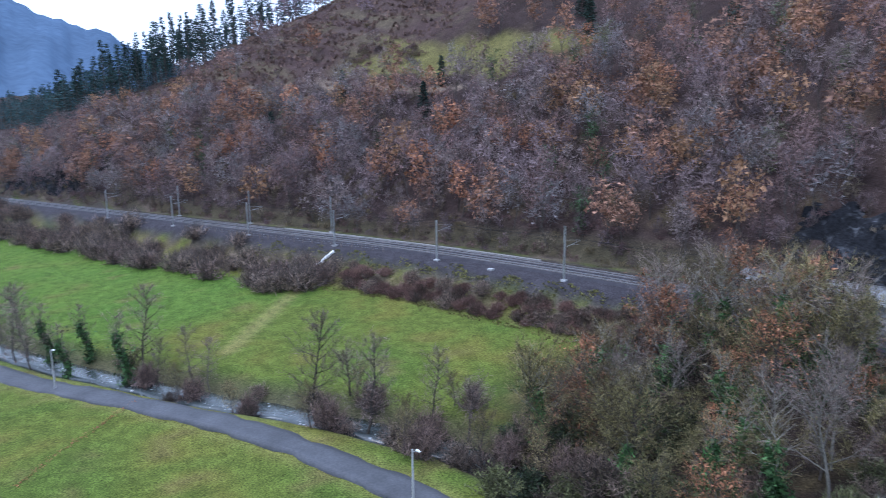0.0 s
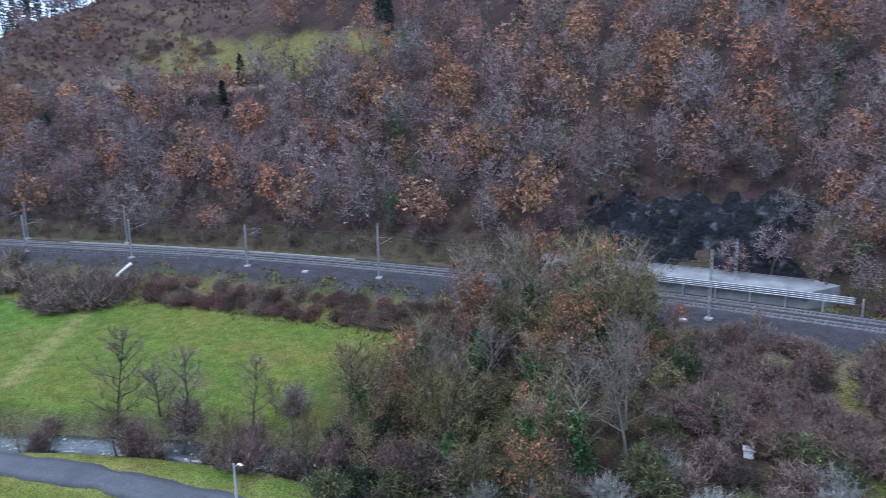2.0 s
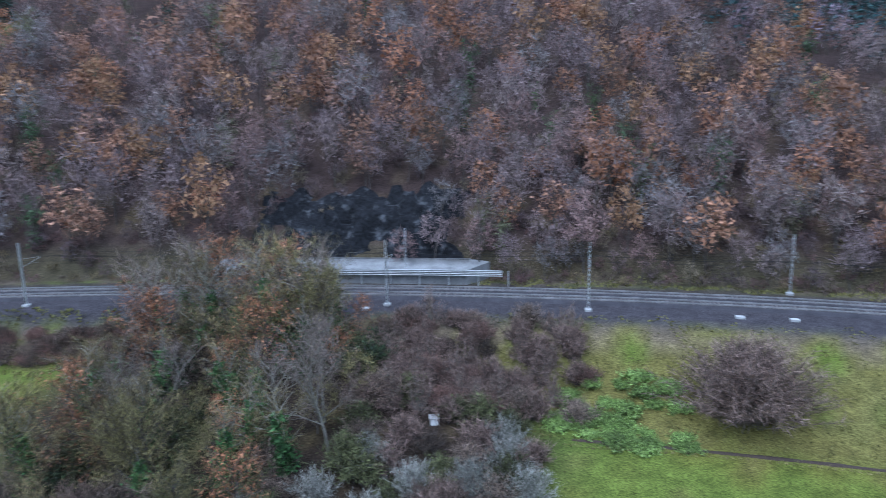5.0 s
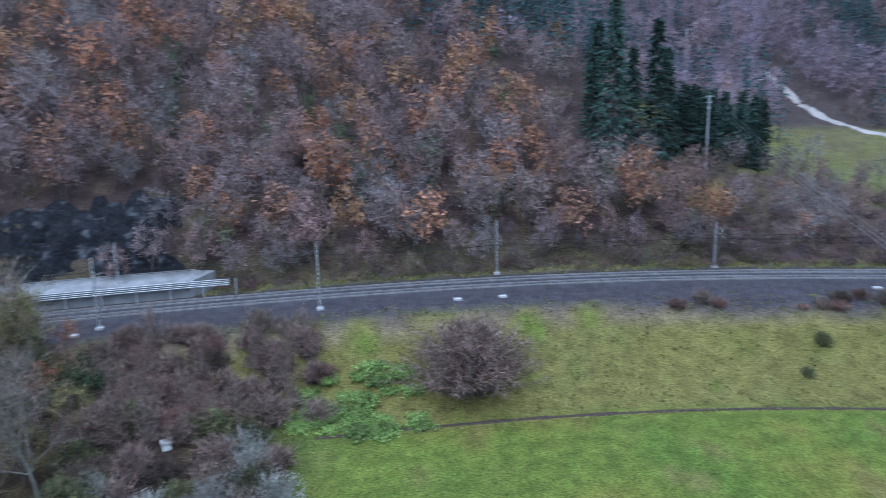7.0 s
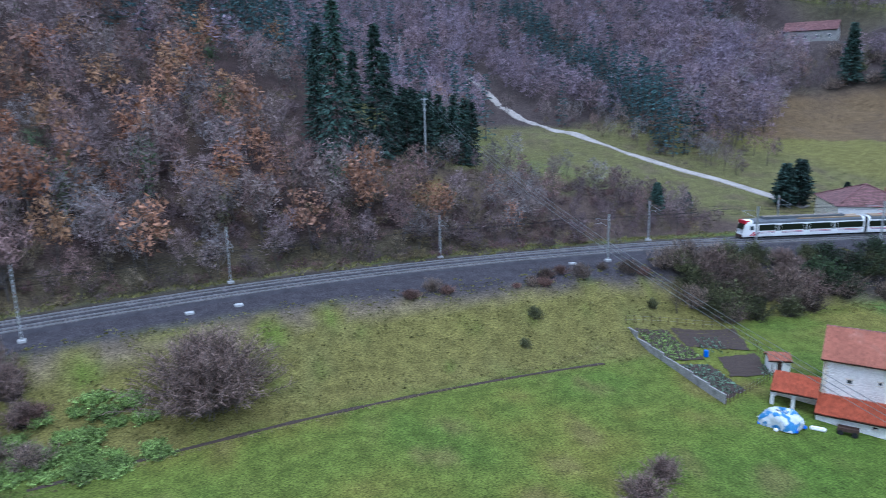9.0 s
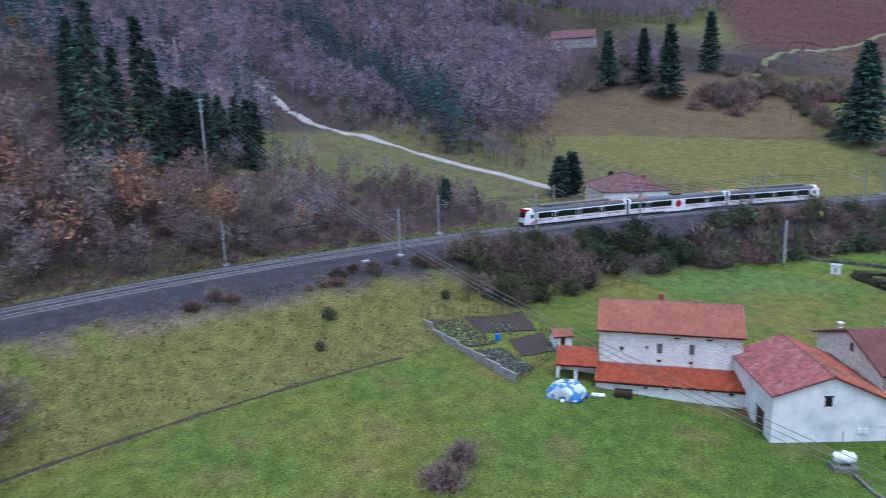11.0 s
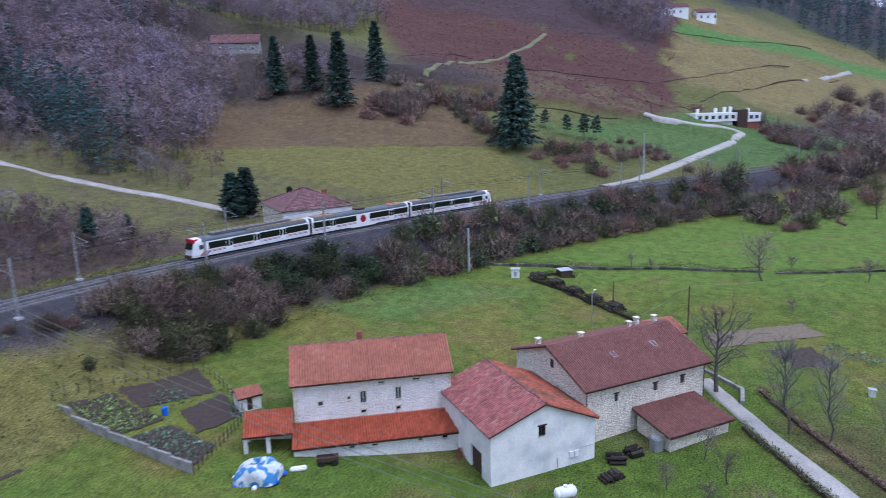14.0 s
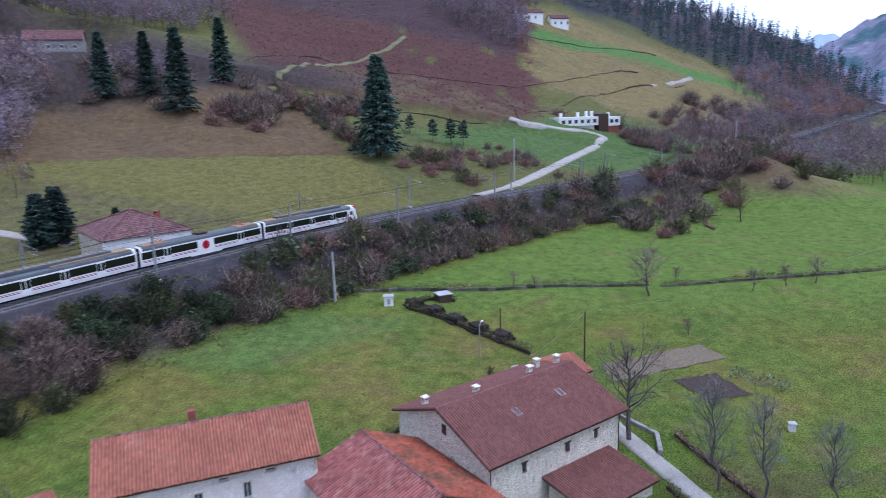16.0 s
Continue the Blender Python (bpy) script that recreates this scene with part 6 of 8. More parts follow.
scatter(90, 250, 350, -44, -8, ["shrub_brown", "shrub_brown", "bramble", "shrub_olive"], 1.6, 2.8, 51, joined=True)
for x, y, s in ((247, -121, 2.0), (251, -125, 2.1), (243, -118, 1.7)):
    put("shrub_green", x, y, s)
for x, y, s in ((-106, -78, 0.55), (-81, -66, 0.65), (-83, -58, 0.6), (-71, -56, 0.7), (-72, -48, 0.5), (-116, -83, 0.6), (-60, -52, 0.7), (-52, -49, 0.7), (-66, -60, 0.6), (-94, -73, 0.5), (-57, -46, 0.6)):
    put("bare_b", x, y, s, label="low spreading leafless tree on the stream bank")
    put("shrub_mauve", x + 2.5, y + 1.5, 2.2 * s, tall=1.5, label="twiggy leafless mauve bush on the stream bank")
put("bare_b", 112, -27, 0.85)
put("bare_b", 96, -24, 0.5)
for x, y, s in ((71, -17, 0.8), (66, -21, 0.6), (92, -22, 0.7)):
    put("shrub_olive", x, y, s)
put("shrub_mauve", 55, -56, 1.5, tall=0.8)
put("shrub_mauve", 60, -54, 1.3, tall=0.8)
for n, cx, cy, w, keys, s0, s1, seed in ((16, 312, -22, 13, ["shrub_brown", "bramble"], 2.0, 3.2, 53), (26, 290, 8, 17, ["shrub_brown", "bramble"], 2.0, 3.2, 54), (18, 265, -64, 15, ["shrub_brown", "bramble", "shrub_olive"], 1.2, 2.2, 61), (12, 275, -68, 10, ["shrub_brown", "bramble"], 1.0, 1.9, 55), (14, 290, -86, 14, ["bramble", "shrub_brown"], 1.0, 1.8, 56), (10, 296, 40, 20, ["shrub_brown"], 1.6, 2.6, 57), (10, 300, 62, 20, ["shrub_brown", "shrub_olive"], 1.6, 2.6, 58), (22, 352, -142, 20, ["shrub_brown", "shrub_brown", "bramble"], 1.6, 2.8, 59), (26, 410, -186, 30, ["shrub_brown", "bramble"], 1.8, 3.0, 62), (18, 480, -225, 34, ["shrub_brown"], 2.0, 3.2, 63)):
    r2 = random.Random(seed)
    for k in range(n):
        JOINED.append((r2.choice(keys), cx + r2.gauss(0, w * 0.5), cy + r2.gauss(0, w * 0.5), r2.uniform(s0, s1)))
for k in range(26):
    f = k / 25
    JOINED.append((("shrub_brown", "bramble", "shrub_olive")[k % 3], 327 - 58 * f + 2 * math.sin(k * 2.1), 8 - 47 * f + 2 * math.cos(k * 3.7), 1.3 + 0.7 * abs(math.sin(k * 1.3))))
# trees about the houses and in the meadows
put("walnut", 117, -101.5, 1.0)
for x, y, s in ((107, -108.8, 1.0), (106, -113, 0.95), (104, -119, 0.8)):
    put("ash", x, y, s)
for x, y, s in ((172, -132.7, 1.0), (175, -140, 0.9), (177, -146, 1.1), (170, -113.6, 2.0), (150, -116, 0.6), (179, -120, 0.7), (99, -99, 0.8), (94, -101, 0.75), (92, -95, 0.7), (89, -99, 0.7), (87, -104, 0.8), (176, -88, 0.7), (174, -92, 0.6)):
    put("apple", x, y, s)
put("bare_b", 242, -152, 1.0)
# firs and cypresses on the far side
HILL_FIRS = ((-198, 33, 0.5), (-184, 17, 0.6), (-227, 10, 0.5), (-233, -15, 0.5), (-166, 70, 0.6), (-176, 76, 0.65), (-120, 80, 0.55))
put("fir_big", 266.5, -45, 1.0)
for x, y, s in ((314, 26, 1.05), (278, 27, 1.22), (282, 57, 0.98), (287, 43, 0.95)):
    put("fir_b", x, y, s)
for x, y, s in ((294, -50.8, 0.9), (291, -59.5, 1.05), (296, -70, 1.15), (292, -66, 1.2)):
    put("pine", x, y, s)
for x, y, s in ((166, 4, 1.15), (169, 2, 1.25), (181, -3, 0.55), (131, 13.5, 0.75), (140, 12, 0.5)):
    put("cypress", x, y, s, tall=0.85 + 0.35 * ((x * 7) % 3) / 2)
for x, y, size, tall in ((61, 38, 1.0, 1.28), (74, 46, 0.95, 1.2), (68, 45, 0.8, 1.1), (59, 45, 0.75, 1.05), (79, 51, 0.8, 1.12), (64, 55, 0.8, 1.1)):
    put("fir_w", x, y, size, tall=tall)
r3 = random.Random(77)
for i in range(26):
    x = 84 + 27 * (i + r3.random()) / 26
    put("fir_y", x, 52 + 0.3 * (x - 85) + r3.uniform(0, 14), r3.uniform(0.75, 1.0), label="dense dark young conifer below the hillside")
for x, y, size in HILL_FIRS:
    put("fir_y", x, y, size * 1.25, tall=0.9, label="small dark conifer among the hillside trees")


thicket("far_thicket", "tangled brown thicket of bushes on distant banks", JOINED)


# ---- woods ----
def pack(s):
    w, l = np.array(s.wood).reshape(-1, 3), np.array(s.leaf + s.extra).reshape(-1, 3)
    return np.concatenate([w, l]), len(w) // 3, (len(w) + len(l)) // 3


WOOD_KINDS = {
    "bare": [pack(crown_tree(60 + i, 11.5 + 0.5 * i, 3.9 + 0.2 * i, 0.24, 9, 340, 1.35, 0.13, leaves=150, leaf=0.3)) for i in range(5)],
    "oak": [pack(crown_tree(70 + i, 11 + 0.6 * i, 4.0, 0.22, 8, 70, 1.3, 0.11, leaves=430, leaf=0.4)) for i in range(4)],
    "pine": [pack(fir_tree(84 + i, 27, 3.6, 16, 8, 5, base=0.36, droop=0.05, gap=0.08, lite=True, stem=0.009)) for i in range(3)],
    "ivy": [pack(crown_tree(90 + i, 10, 3.0, 0.35, 7, 180, 1.2, 0.1, ivy=260)) for i in range(3)],
    "brush": [pack(crown_tree(94 + i, 1.9, 2.0, 0.05, 6, 110, 0.8, 0.11, leaves=50, leaf=0.24, trunk=0.05)) for i in range(4)],
    "sapling": [pack(crown_tree(110 + i, 5.5, 2.2, 0.12, 7, 170, 1.0, 0.10, leaves=90, leaf=0.26, trunk=0.07)) for i in range(3)],
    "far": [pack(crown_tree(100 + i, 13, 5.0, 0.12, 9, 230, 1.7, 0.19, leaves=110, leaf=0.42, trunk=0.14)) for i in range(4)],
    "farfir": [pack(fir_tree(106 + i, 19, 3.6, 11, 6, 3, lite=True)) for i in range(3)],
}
# haze put into colour: far and farfir tints paler and bluer than near trees
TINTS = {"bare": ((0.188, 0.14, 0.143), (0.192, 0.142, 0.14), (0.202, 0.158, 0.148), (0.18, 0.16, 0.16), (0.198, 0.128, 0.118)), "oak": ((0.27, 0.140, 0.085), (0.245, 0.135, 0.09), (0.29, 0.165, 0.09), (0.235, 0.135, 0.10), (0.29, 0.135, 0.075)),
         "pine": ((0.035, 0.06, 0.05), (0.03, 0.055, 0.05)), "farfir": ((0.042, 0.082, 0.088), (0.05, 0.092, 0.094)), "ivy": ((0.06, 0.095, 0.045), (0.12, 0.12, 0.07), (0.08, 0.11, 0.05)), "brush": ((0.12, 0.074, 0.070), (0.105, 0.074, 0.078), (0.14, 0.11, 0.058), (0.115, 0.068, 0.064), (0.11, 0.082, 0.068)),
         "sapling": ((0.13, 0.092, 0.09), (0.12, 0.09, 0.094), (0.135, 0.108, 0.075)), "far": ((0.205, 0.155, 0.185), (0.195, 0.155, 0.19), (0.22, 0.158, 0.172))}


def woods(name, label, spots, seed):
    """A wood as one object: spots are x, y, kind, size."""
    r = np.random.RandomState(seed)
    V, idx, tint = [], [], []
    zs = height(np.array([s[0] for s in spots]), np.array([s[1] for s in spots]))
    for (x, y, kind, size), z in zip(spots, zs):
        P, nw, n = WOOD_KINDS[kind][r.randint(len(WOOD_KINDS[kind]))]
        a, t = r.uniform(0, 6.28), size * r.uniform(0.85, 1.2)
        R = np.array([[math.cos(a) * size, -math.sin(a) * size, 0], [math.sin(a) * size, math.cos(a) * size, 0], [0, 0, t]])
        V.append((P @ R.T + (x, y, z - 0.2)).astype(np.float32))
        i = np.ones(n, np.int32)
        i[:nw] = 0
        idx.append(i)
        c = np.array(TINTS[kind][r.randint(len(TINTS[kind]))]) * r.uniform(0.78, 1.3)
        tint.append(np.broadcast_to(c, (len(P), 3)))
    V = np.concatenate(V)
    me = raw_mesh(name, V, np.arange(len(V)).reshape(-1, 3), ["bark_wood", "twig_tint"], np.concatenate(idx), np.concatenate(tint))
    tagged(new(name, me), label, "woodland", kind="stuff")


def spread_spots(x0, x1, d0, d1, gap, pick, seed, size=(0.85, 1.35), keep=None):
    r = random.Random(seed)
    out = []
    x = x0
    while x < x1:
        d = d0
        while d < d1:
            px, pd = x + r.uniform(-0.5, 0.5) * gap, d + r.uniform(-0.5, 0.5) * gap
            p = along(np.array([px]), pd, 0)[0]
            if keep is None or keep(p[0], p[1], pd):
                out.append((p[0], p[1], r.choice(pick) if isinstance(pick, list) else pick(p[0], p[1], pd, r), r.uniform(*size)))
            d += gap
        x += gap
    return out


def clearing(x, y, d):
    return math.exp(-((x + 202) / 40) ** 2 - ((d - 85) / 13) ** 2) < 0.42


def crag(x, d):
    return math.exp(-((x + 38) / 24) ** 2 - ((d - 18) / 9) ** 2) > 0.45


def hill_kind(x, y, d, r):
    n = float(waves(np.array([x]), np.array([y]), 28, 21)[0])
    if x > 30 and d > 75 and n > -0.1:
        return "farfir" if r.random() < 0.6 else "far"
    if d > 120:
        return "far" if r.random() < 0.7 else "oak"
    if r.random() < 0.06:
        return "ivy"
    if n > 0.1:
        return "oak" if r.random() < 0.6 else "bare"
    return "oak" if r.random() < 0.22 else "bare"


def hill_keep(x, y, d):
    if crag(x, d) or not clearing(x, y, d):
        return False
    if (x < -365 and d > 40) or (x > 74 and d < 105):
        return False
    if any(math.hypot(x - a, y - b + 4) < 7 for a, b, c in HILL_FIRS):
        return False
    if x < -222 and d > 60:
        return (int(x * 7.3 + d * 3.1) % 11) < (1 if d < 125 else 4)
    return not (abs(x - 67) < 17 and 24 < d < 60)


r5 = random.Random(91)
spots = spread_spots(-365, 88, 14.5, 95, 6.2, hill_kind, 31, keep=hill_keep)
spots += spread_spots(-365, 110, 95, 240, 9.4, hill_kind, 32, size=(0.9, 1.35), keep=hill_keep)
spots += spread_spots(-330, 78, 10.5, 38, 4.4, ["sapling", "sapling", "brush", "bare", "sapling"], 33, size=(0.65, 1.05), keep=lambda x, y, d: not crag(x, d) or (int(x * 5.1 + d * 7.7) % 9) < 3)
spots += spread_spots(-20, 90, 11, 36, 5.2, ["bare", "oak", "bare", "sapling"], 27, size=(0.55, 0.9), keep=lambda x, y, d: not (abs(x - 67) < 15 and d > 22) and math.hypot(x - 84, y - 40) > 8)
spots += spread_spots(-330, 90, 34, 64, 7.0, ["brush", "sapling"], 29, size=(0.9, 1.4))
spots += spread_spots(-16, 100, 8.8, 22, 3.0, ["brush"], 34, size=(0.6, 1.15))
spots += spread_spots(-345, -62, 9.2, 18, 3.4, ["brush"], 30, size=(0.5, 1.0))
spots += spread_spots(-365, -225, 70, 130, 6.0, ["brush"], 28, size=(0.6, 1.1))
for cx, cd in ((-212, 87), (-192, 88)):
    p = along(np.array([float(cx)]), cd, 0)[0]
    spots += [(p[0] + r5.gauss(0, 4.5), p[1] + r5.gauss(0, 2.2), "brush", r5.uniform(0.8, 1.3)) for k in range(22)]
spots += spread_spots(18, 70, 92, 150, 5.5, ["farfir"], 26, size=(0.8, 1.15))
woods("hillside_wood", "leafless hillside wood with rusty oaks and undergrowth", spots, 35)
ridge = spread_spots(-600, -366, 42, 190, 8.2, ["farfir"], 36, size=(0.8, 1.25), keep=lambda x, y, d: d < 0.42 * (-x) + 40 and d > -0.3 * (x + 372) + 48)
ridge += spread_spots(-400, -322, 70, 210, 7.6, ["pine", "pine", "farfir"], 52, size=(0.8, 1.15), keep=lambda x, y, d: d > 72 + 1.3 * (x + 385))
woods("conifer_plantation", "dark conifer plantation along the ridge", ridge, 37)


def spread_xy(x0, x1, y0, y1, gap, pick, seed, size=(0.85, 1.35), keep=None):
    r = random.Random(seed)
    out = []
    for i in range(int((x1 - x0) / gap)):
        for j in range(int((y1 - y0) / gap)):
            x, y = x0 + (i + r.uniform(0, 1)) * gap, y0 + (j + r.uniform(0, 1)) * gap
            if keep is None or keep(x, y):
                out.append((x, y, r.choice(pick), r.uniform(*size)))
    return out


def dist(x, y, line):
    return float(near_line(np.array([x]), np.array([y]), line)[0])


def pasture(x, y):
    """The open grass below the dirt track, with its approach from the valley."""
    edge = float(np.interp(y, [p[1] for p in DIRT], [p[0] for p in DIRT])) + 5
    return x - 4 > 0.665 * (y + 102) and x < edge and y < 196


PINE_BELT = [(252, 245), (240, 190), (221, 137), (204, 88), (184, 54)]
east = spread_xy(184, 300, 44, 135, 5.3, ["far", "far", "far", "bare"], 51, size=(0.95, 1.4), keep=lambda x, y: x < 226 + 1.9 * (y - 49) and x > 186 + 0.12 * y and dist(x, y, PINE_BELT) > 8 and math.hypot(x - 323, y - 98) > 33)
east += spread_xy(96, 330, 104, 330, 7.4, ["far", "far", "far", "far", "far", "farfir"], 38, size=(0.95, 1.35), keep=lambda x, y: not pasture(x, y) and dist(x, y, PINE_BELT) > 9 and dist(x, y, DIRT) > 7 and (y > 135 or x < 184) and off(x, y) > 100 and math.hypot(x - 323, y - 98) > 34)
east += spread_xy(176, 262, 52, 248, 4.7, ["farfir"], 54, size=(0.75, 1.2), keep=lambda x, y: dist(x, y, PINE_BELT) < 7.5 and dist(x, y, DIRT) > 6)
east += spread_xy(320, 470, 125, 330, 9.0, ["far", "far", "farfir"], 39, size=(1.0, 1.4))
east += spread_xy(345, 445, 60, 130, 7.0, ["far", "far", "bare"], 57, size=(0.95, 1.35), keep=lambda x, y: y > 66 + 0.2 * (440 - x))
east += spread_xy(262, 330, 44, 84, 6.0, ["far", "sapling", "bare", "sapling"], 55, size=(0.7, 1.1), keep=lambda x, y: y > 64 - 0.4 * (x - 262) and math.hypot(x - 318, y - 98) > 34)
east += spread_xy(174, 202, 20, 140, 5.5, ["brush", "sapling", "bare"], 48, size=(0.55, 0.9), keep=lambda x, y: y > 26 and dist(x, y, DIRT) > 4.5 and x < 206 - 0.1 * y)
east += spread_spots(84, 160, 10, 62, 4.2, ["brush", "sapling", "sapling", "brush", "bare"], 45, size=(0.55, 0.95), keep=lambda x, y, d: 90 < x < 132 + 0.2 * y and y < 66)
east += spread_spots(60, 100, 9, 32, 4.2, ["brush", "sapling"], 46, size=(0.8, 1.2), keep=lambda x, y, d: math.hypot(x - 84, y - 40) > 7)
east += spread_xy(118, 152, 3, 40, 3.3, ["brush", "sapling", "sapling", "brush"], 60, size=(0.6, 1.0), keep=lambda x, y: off(x, y) > 10 and x < 142 + 0.2 * y and math.hypot(x - 131, y - 13) > 4)
woods("valley_wood", "mauve leafless beech wood with conifers, paled for haze", east, 41)
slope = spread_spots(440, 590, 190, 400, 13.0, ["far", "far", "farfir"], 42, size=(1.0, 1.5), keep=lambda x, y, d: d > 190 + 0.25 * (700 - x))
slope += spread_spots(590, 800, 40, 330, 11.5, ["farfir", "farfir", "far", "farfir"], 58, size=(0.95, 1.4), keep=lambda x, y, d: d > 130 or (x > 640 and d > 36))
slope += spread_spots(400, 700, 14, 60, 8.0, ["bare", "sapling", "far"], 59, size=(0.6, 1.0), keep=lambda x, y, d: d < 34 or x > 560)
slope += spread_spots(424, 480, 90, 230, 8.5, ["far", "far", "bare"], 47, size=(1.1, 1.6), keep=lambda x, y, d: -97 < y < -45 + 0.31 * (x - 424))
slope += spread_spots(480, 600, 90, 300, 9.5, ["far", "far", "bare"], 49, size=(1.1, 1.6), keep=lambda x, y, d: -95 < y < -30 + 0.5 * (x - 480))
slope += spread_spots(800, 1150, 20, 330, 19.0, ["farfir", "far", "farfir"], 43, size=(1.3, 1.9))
slope += spread_spots(520, 800, 8, 70, 6.8, ["far", "oak", "bare", "far"], 64, size=(0.8, 1.25), keep=lambda x, y, d: x > 600 or d < 30)
slope += spread_spots(318, 520, 8, 30, 4.6, ["brush", "sapling", "brush", "bare"], 65, size=(0.7, 1.2), keep=lambda x, y, d: d < 24 - 0.03 * abs(x - 400) and dist(x, y, UPPER_LANE) > 4)
slope += spread_spots(255, 345, -40, -10, 4.4, ["brush", "sapling", "brush"], 66, size=(0.8, 1.3), keep=lambda x, y, d: d > -24 - 0.1 * (x - 255))
slope += spread_spots(345, 560, -70, -12, 6.6, ["bare", "sapling", "far", "bare"], 67, size=(0.7, 1.15))
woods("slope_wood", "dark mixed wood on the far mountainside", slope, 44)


# ---- rock ----
def crag_face(name, x0, x1, d0, d1, lift, seed, label):
    """A broken rock face that stands proud of the hillside."""
    xs, ds = np.arange(x0, x1, 0.9), np.arange(d0, d1, 0.7)
    P = np.stack([along(xs, d, 0) for d in ds], 1)
    X, Y = P[..., 0], P[..., 1]
    u = (xs[:, None] - x0) / (x1 - x0)
    v = (ds[None, :] - d0) / (d1 - d0)
    ragged = 0.55 * waves(X, Y, 11, seed + 9)
    edge = np.clip(ragged + np.minimum(np.minimum(u, 1 - u) * 5, np.minimum(v, 1 - v) * 4), 0, 1)
    r = np.random.RandomState(seed)
    cells = r.uniform(-1, 1, (len(xs) // 3 + 2, len(ds) // 2 + 2))
    step = cells[(np.arange(len(xs)) // 3)[:, None], (np.arange(len(ds)) // 2)[None, :]]
    Z = height(X, Y) - 0.6 + edge * (lift + 2.0 * step + 0.6 * waves(X, Y, 9, seed)) + r.uniform(-0.25, 0.25, X.shape)
    ids = np.arange(X.size).reshape(X.shape)
    f = np.stack([ids[:-1, :-1], ids[1:, :-1], ids[1:, 1:], ids[:-1, 1:]], -1).reshape(-1, 4)
    return tagged(new(name, raw_mesh(name, np.stack([X, Y, Z], -1).reshape(-1, 3), f, ["rock"])), label, "rock")


crag_face("crag", -60, -20, 11.5, 27, 3.0, 3, "dark broken rock face above the railway")
crag_face("rocky_slope", -335, -285, 10, 34, 2.0, 4, "grey bare rock cutting beside the line")


# ---- lanes ----
ribbon("lane", [(121, -100), (114, -102.8), (104, -107.2), (94, -111.8), (80, -119), (60, -132)], 2.3, "lane", "pale concrete farm lane past the houses", "lane")
ribbon("foot_path", [(138, -88.2), (130, -94), (121, -100)], 1.2, "lane", "narrow worn path beside the hedge", "path", ragged=0.3)
ribbon("upper_lane", UPPER_LANE, 3.0, "lane", "pale lane climbing from the railway to the modern house", "lane", lift=0.35, drape=True)
ribbon("dirt_track", DIRT, 3.0, "dirt", "pale dirt track climbing the hillside", "track", lift=0.12, drape=True)
ribbon("hill_path", [(322, 10), (345, 6), (398, 0), (438, -19), (470, -24)], 2.6, "grass_path", "faint grassy path across the bracken", "path", lift=0.45, drape=True)
ribbon("ridge_lane", [(505, -175), (530, -188), (552, -203), (572, -216)], 3.0, "dirt", "pale lane on the far slope", "lane", lift=0.7, drape=True)


ditch = along(np.arange(-2, 84, 4.0), -31, 0)
ribbon("ditch", [(p[0], p[1]) for p in ditch], 0.6, "soil", "narrow dark ditch at the foot of the bank", "ditch", lift=0.02, cells=2, drape=True, ragged=0.4)


# ---- hedges, walls and plots ----
def hedge(name, pts, w, h, mat, label, seed, dens=60, leaf=0.15, stone=False):
    line = smooth_line(pts, 0.8)
    r = np.random.RandomState(seed)
    s = Soup(seed)
    for x, y in line:
        z = ground_z(x, y)
        hh = h * (1 + 0.25 * math.sin(x * 0.7 + y * 0.4)) * r.uniform(0.8, 1.15)
        for k in range(dens):
            c = np.array((x + r.normal() * w * 0.3, y + r.normal() * w * 0.3, z + hh * r.uniform(0, 1) ** 0.7))
            if k % 3:
                s.leafy(c, leaf * r.uniform(0.6, 1.3))
            else:
                s.sliver(c, unit((r.normal(), r.normal(), 0.8)), 0.5, 0.05)
    T = np.array(s.leaf).reshape(-1, 3)
    root = thing(name, pose(0, 0, 0), label, "hedge", "field hedges")
    ob = new("foliage", raw_mesh("foliage", T, np.arange(len(T)).reshape(-1, 3), [mat]))
    ob.parent = root
    if h < 0.5:
        return
    bm = bmesh.new()
    for (xa, ya), (xb, yb) in zip(line[::2], line[2::2]):
        d = Vector((xb - xa, yb - ya, 0))
        if d.length < 0.01:
            continue
        q = d.to_track_quat("X", "Z").to_matrix().to_4x4()
        box(bm, (-0.02, -w * 0.2, -0.3), (d.length + 0.02, w * 0.2, h * r.uniform(0.35, 0.5)), Matrix.Translation((xa, ya, ground_z(xa, ya))) @ q)
    part("core", bm, "stone_dark" if stone else "soil", root, "old stone wall inside" if stone else "")


hedge("hedge", [(166.7, -54.8), (170, -68), (172.6, -81.6), (176, -100), (177, -115)], 1.5, 1.2, "hedge", "overgrown dark hedge bank across the meadow", 61, stone=True)
hedge("hedge", [(176, -117), (178, -132), (182, -148), (188, -165), (196, -190)], 1.3, 1.0, "hedge", "low hedge bank between meadows", 62, stone=True)
hedge("hedge", [(159.5, -69.5), (157, -74), (149, -84), (142, -91)], 1.0, 1.3, "hedge", "clipped dark hedge beside the lane", 63, 80)
hedge("hedge", [(160, -69), (166, -72), (165, -78)], 1.0, 1.2, "hedge", "short clipped hedge at the lane corner", 64, 80)
hedge("hedge", [(103, -63), (113, -70.5), (125, -79), (131, -85.5), (137, -84.5)], 0.9, 0.9, "hedge", "low hedge behind the farm buildings", 65)
hedge("hedge", [(107, -103.8), (101, -106.6), (93, -110), (84, -114)], 0.9, 0.9, "hedge", "low dark hedge along the lane", 66)
hedge("hedge", [(118, -107), (111, -109.5), (102, -113.5), (92, -118)], 0.9, 0.8, "bramble", "brown winter hedge along the lane", 67)
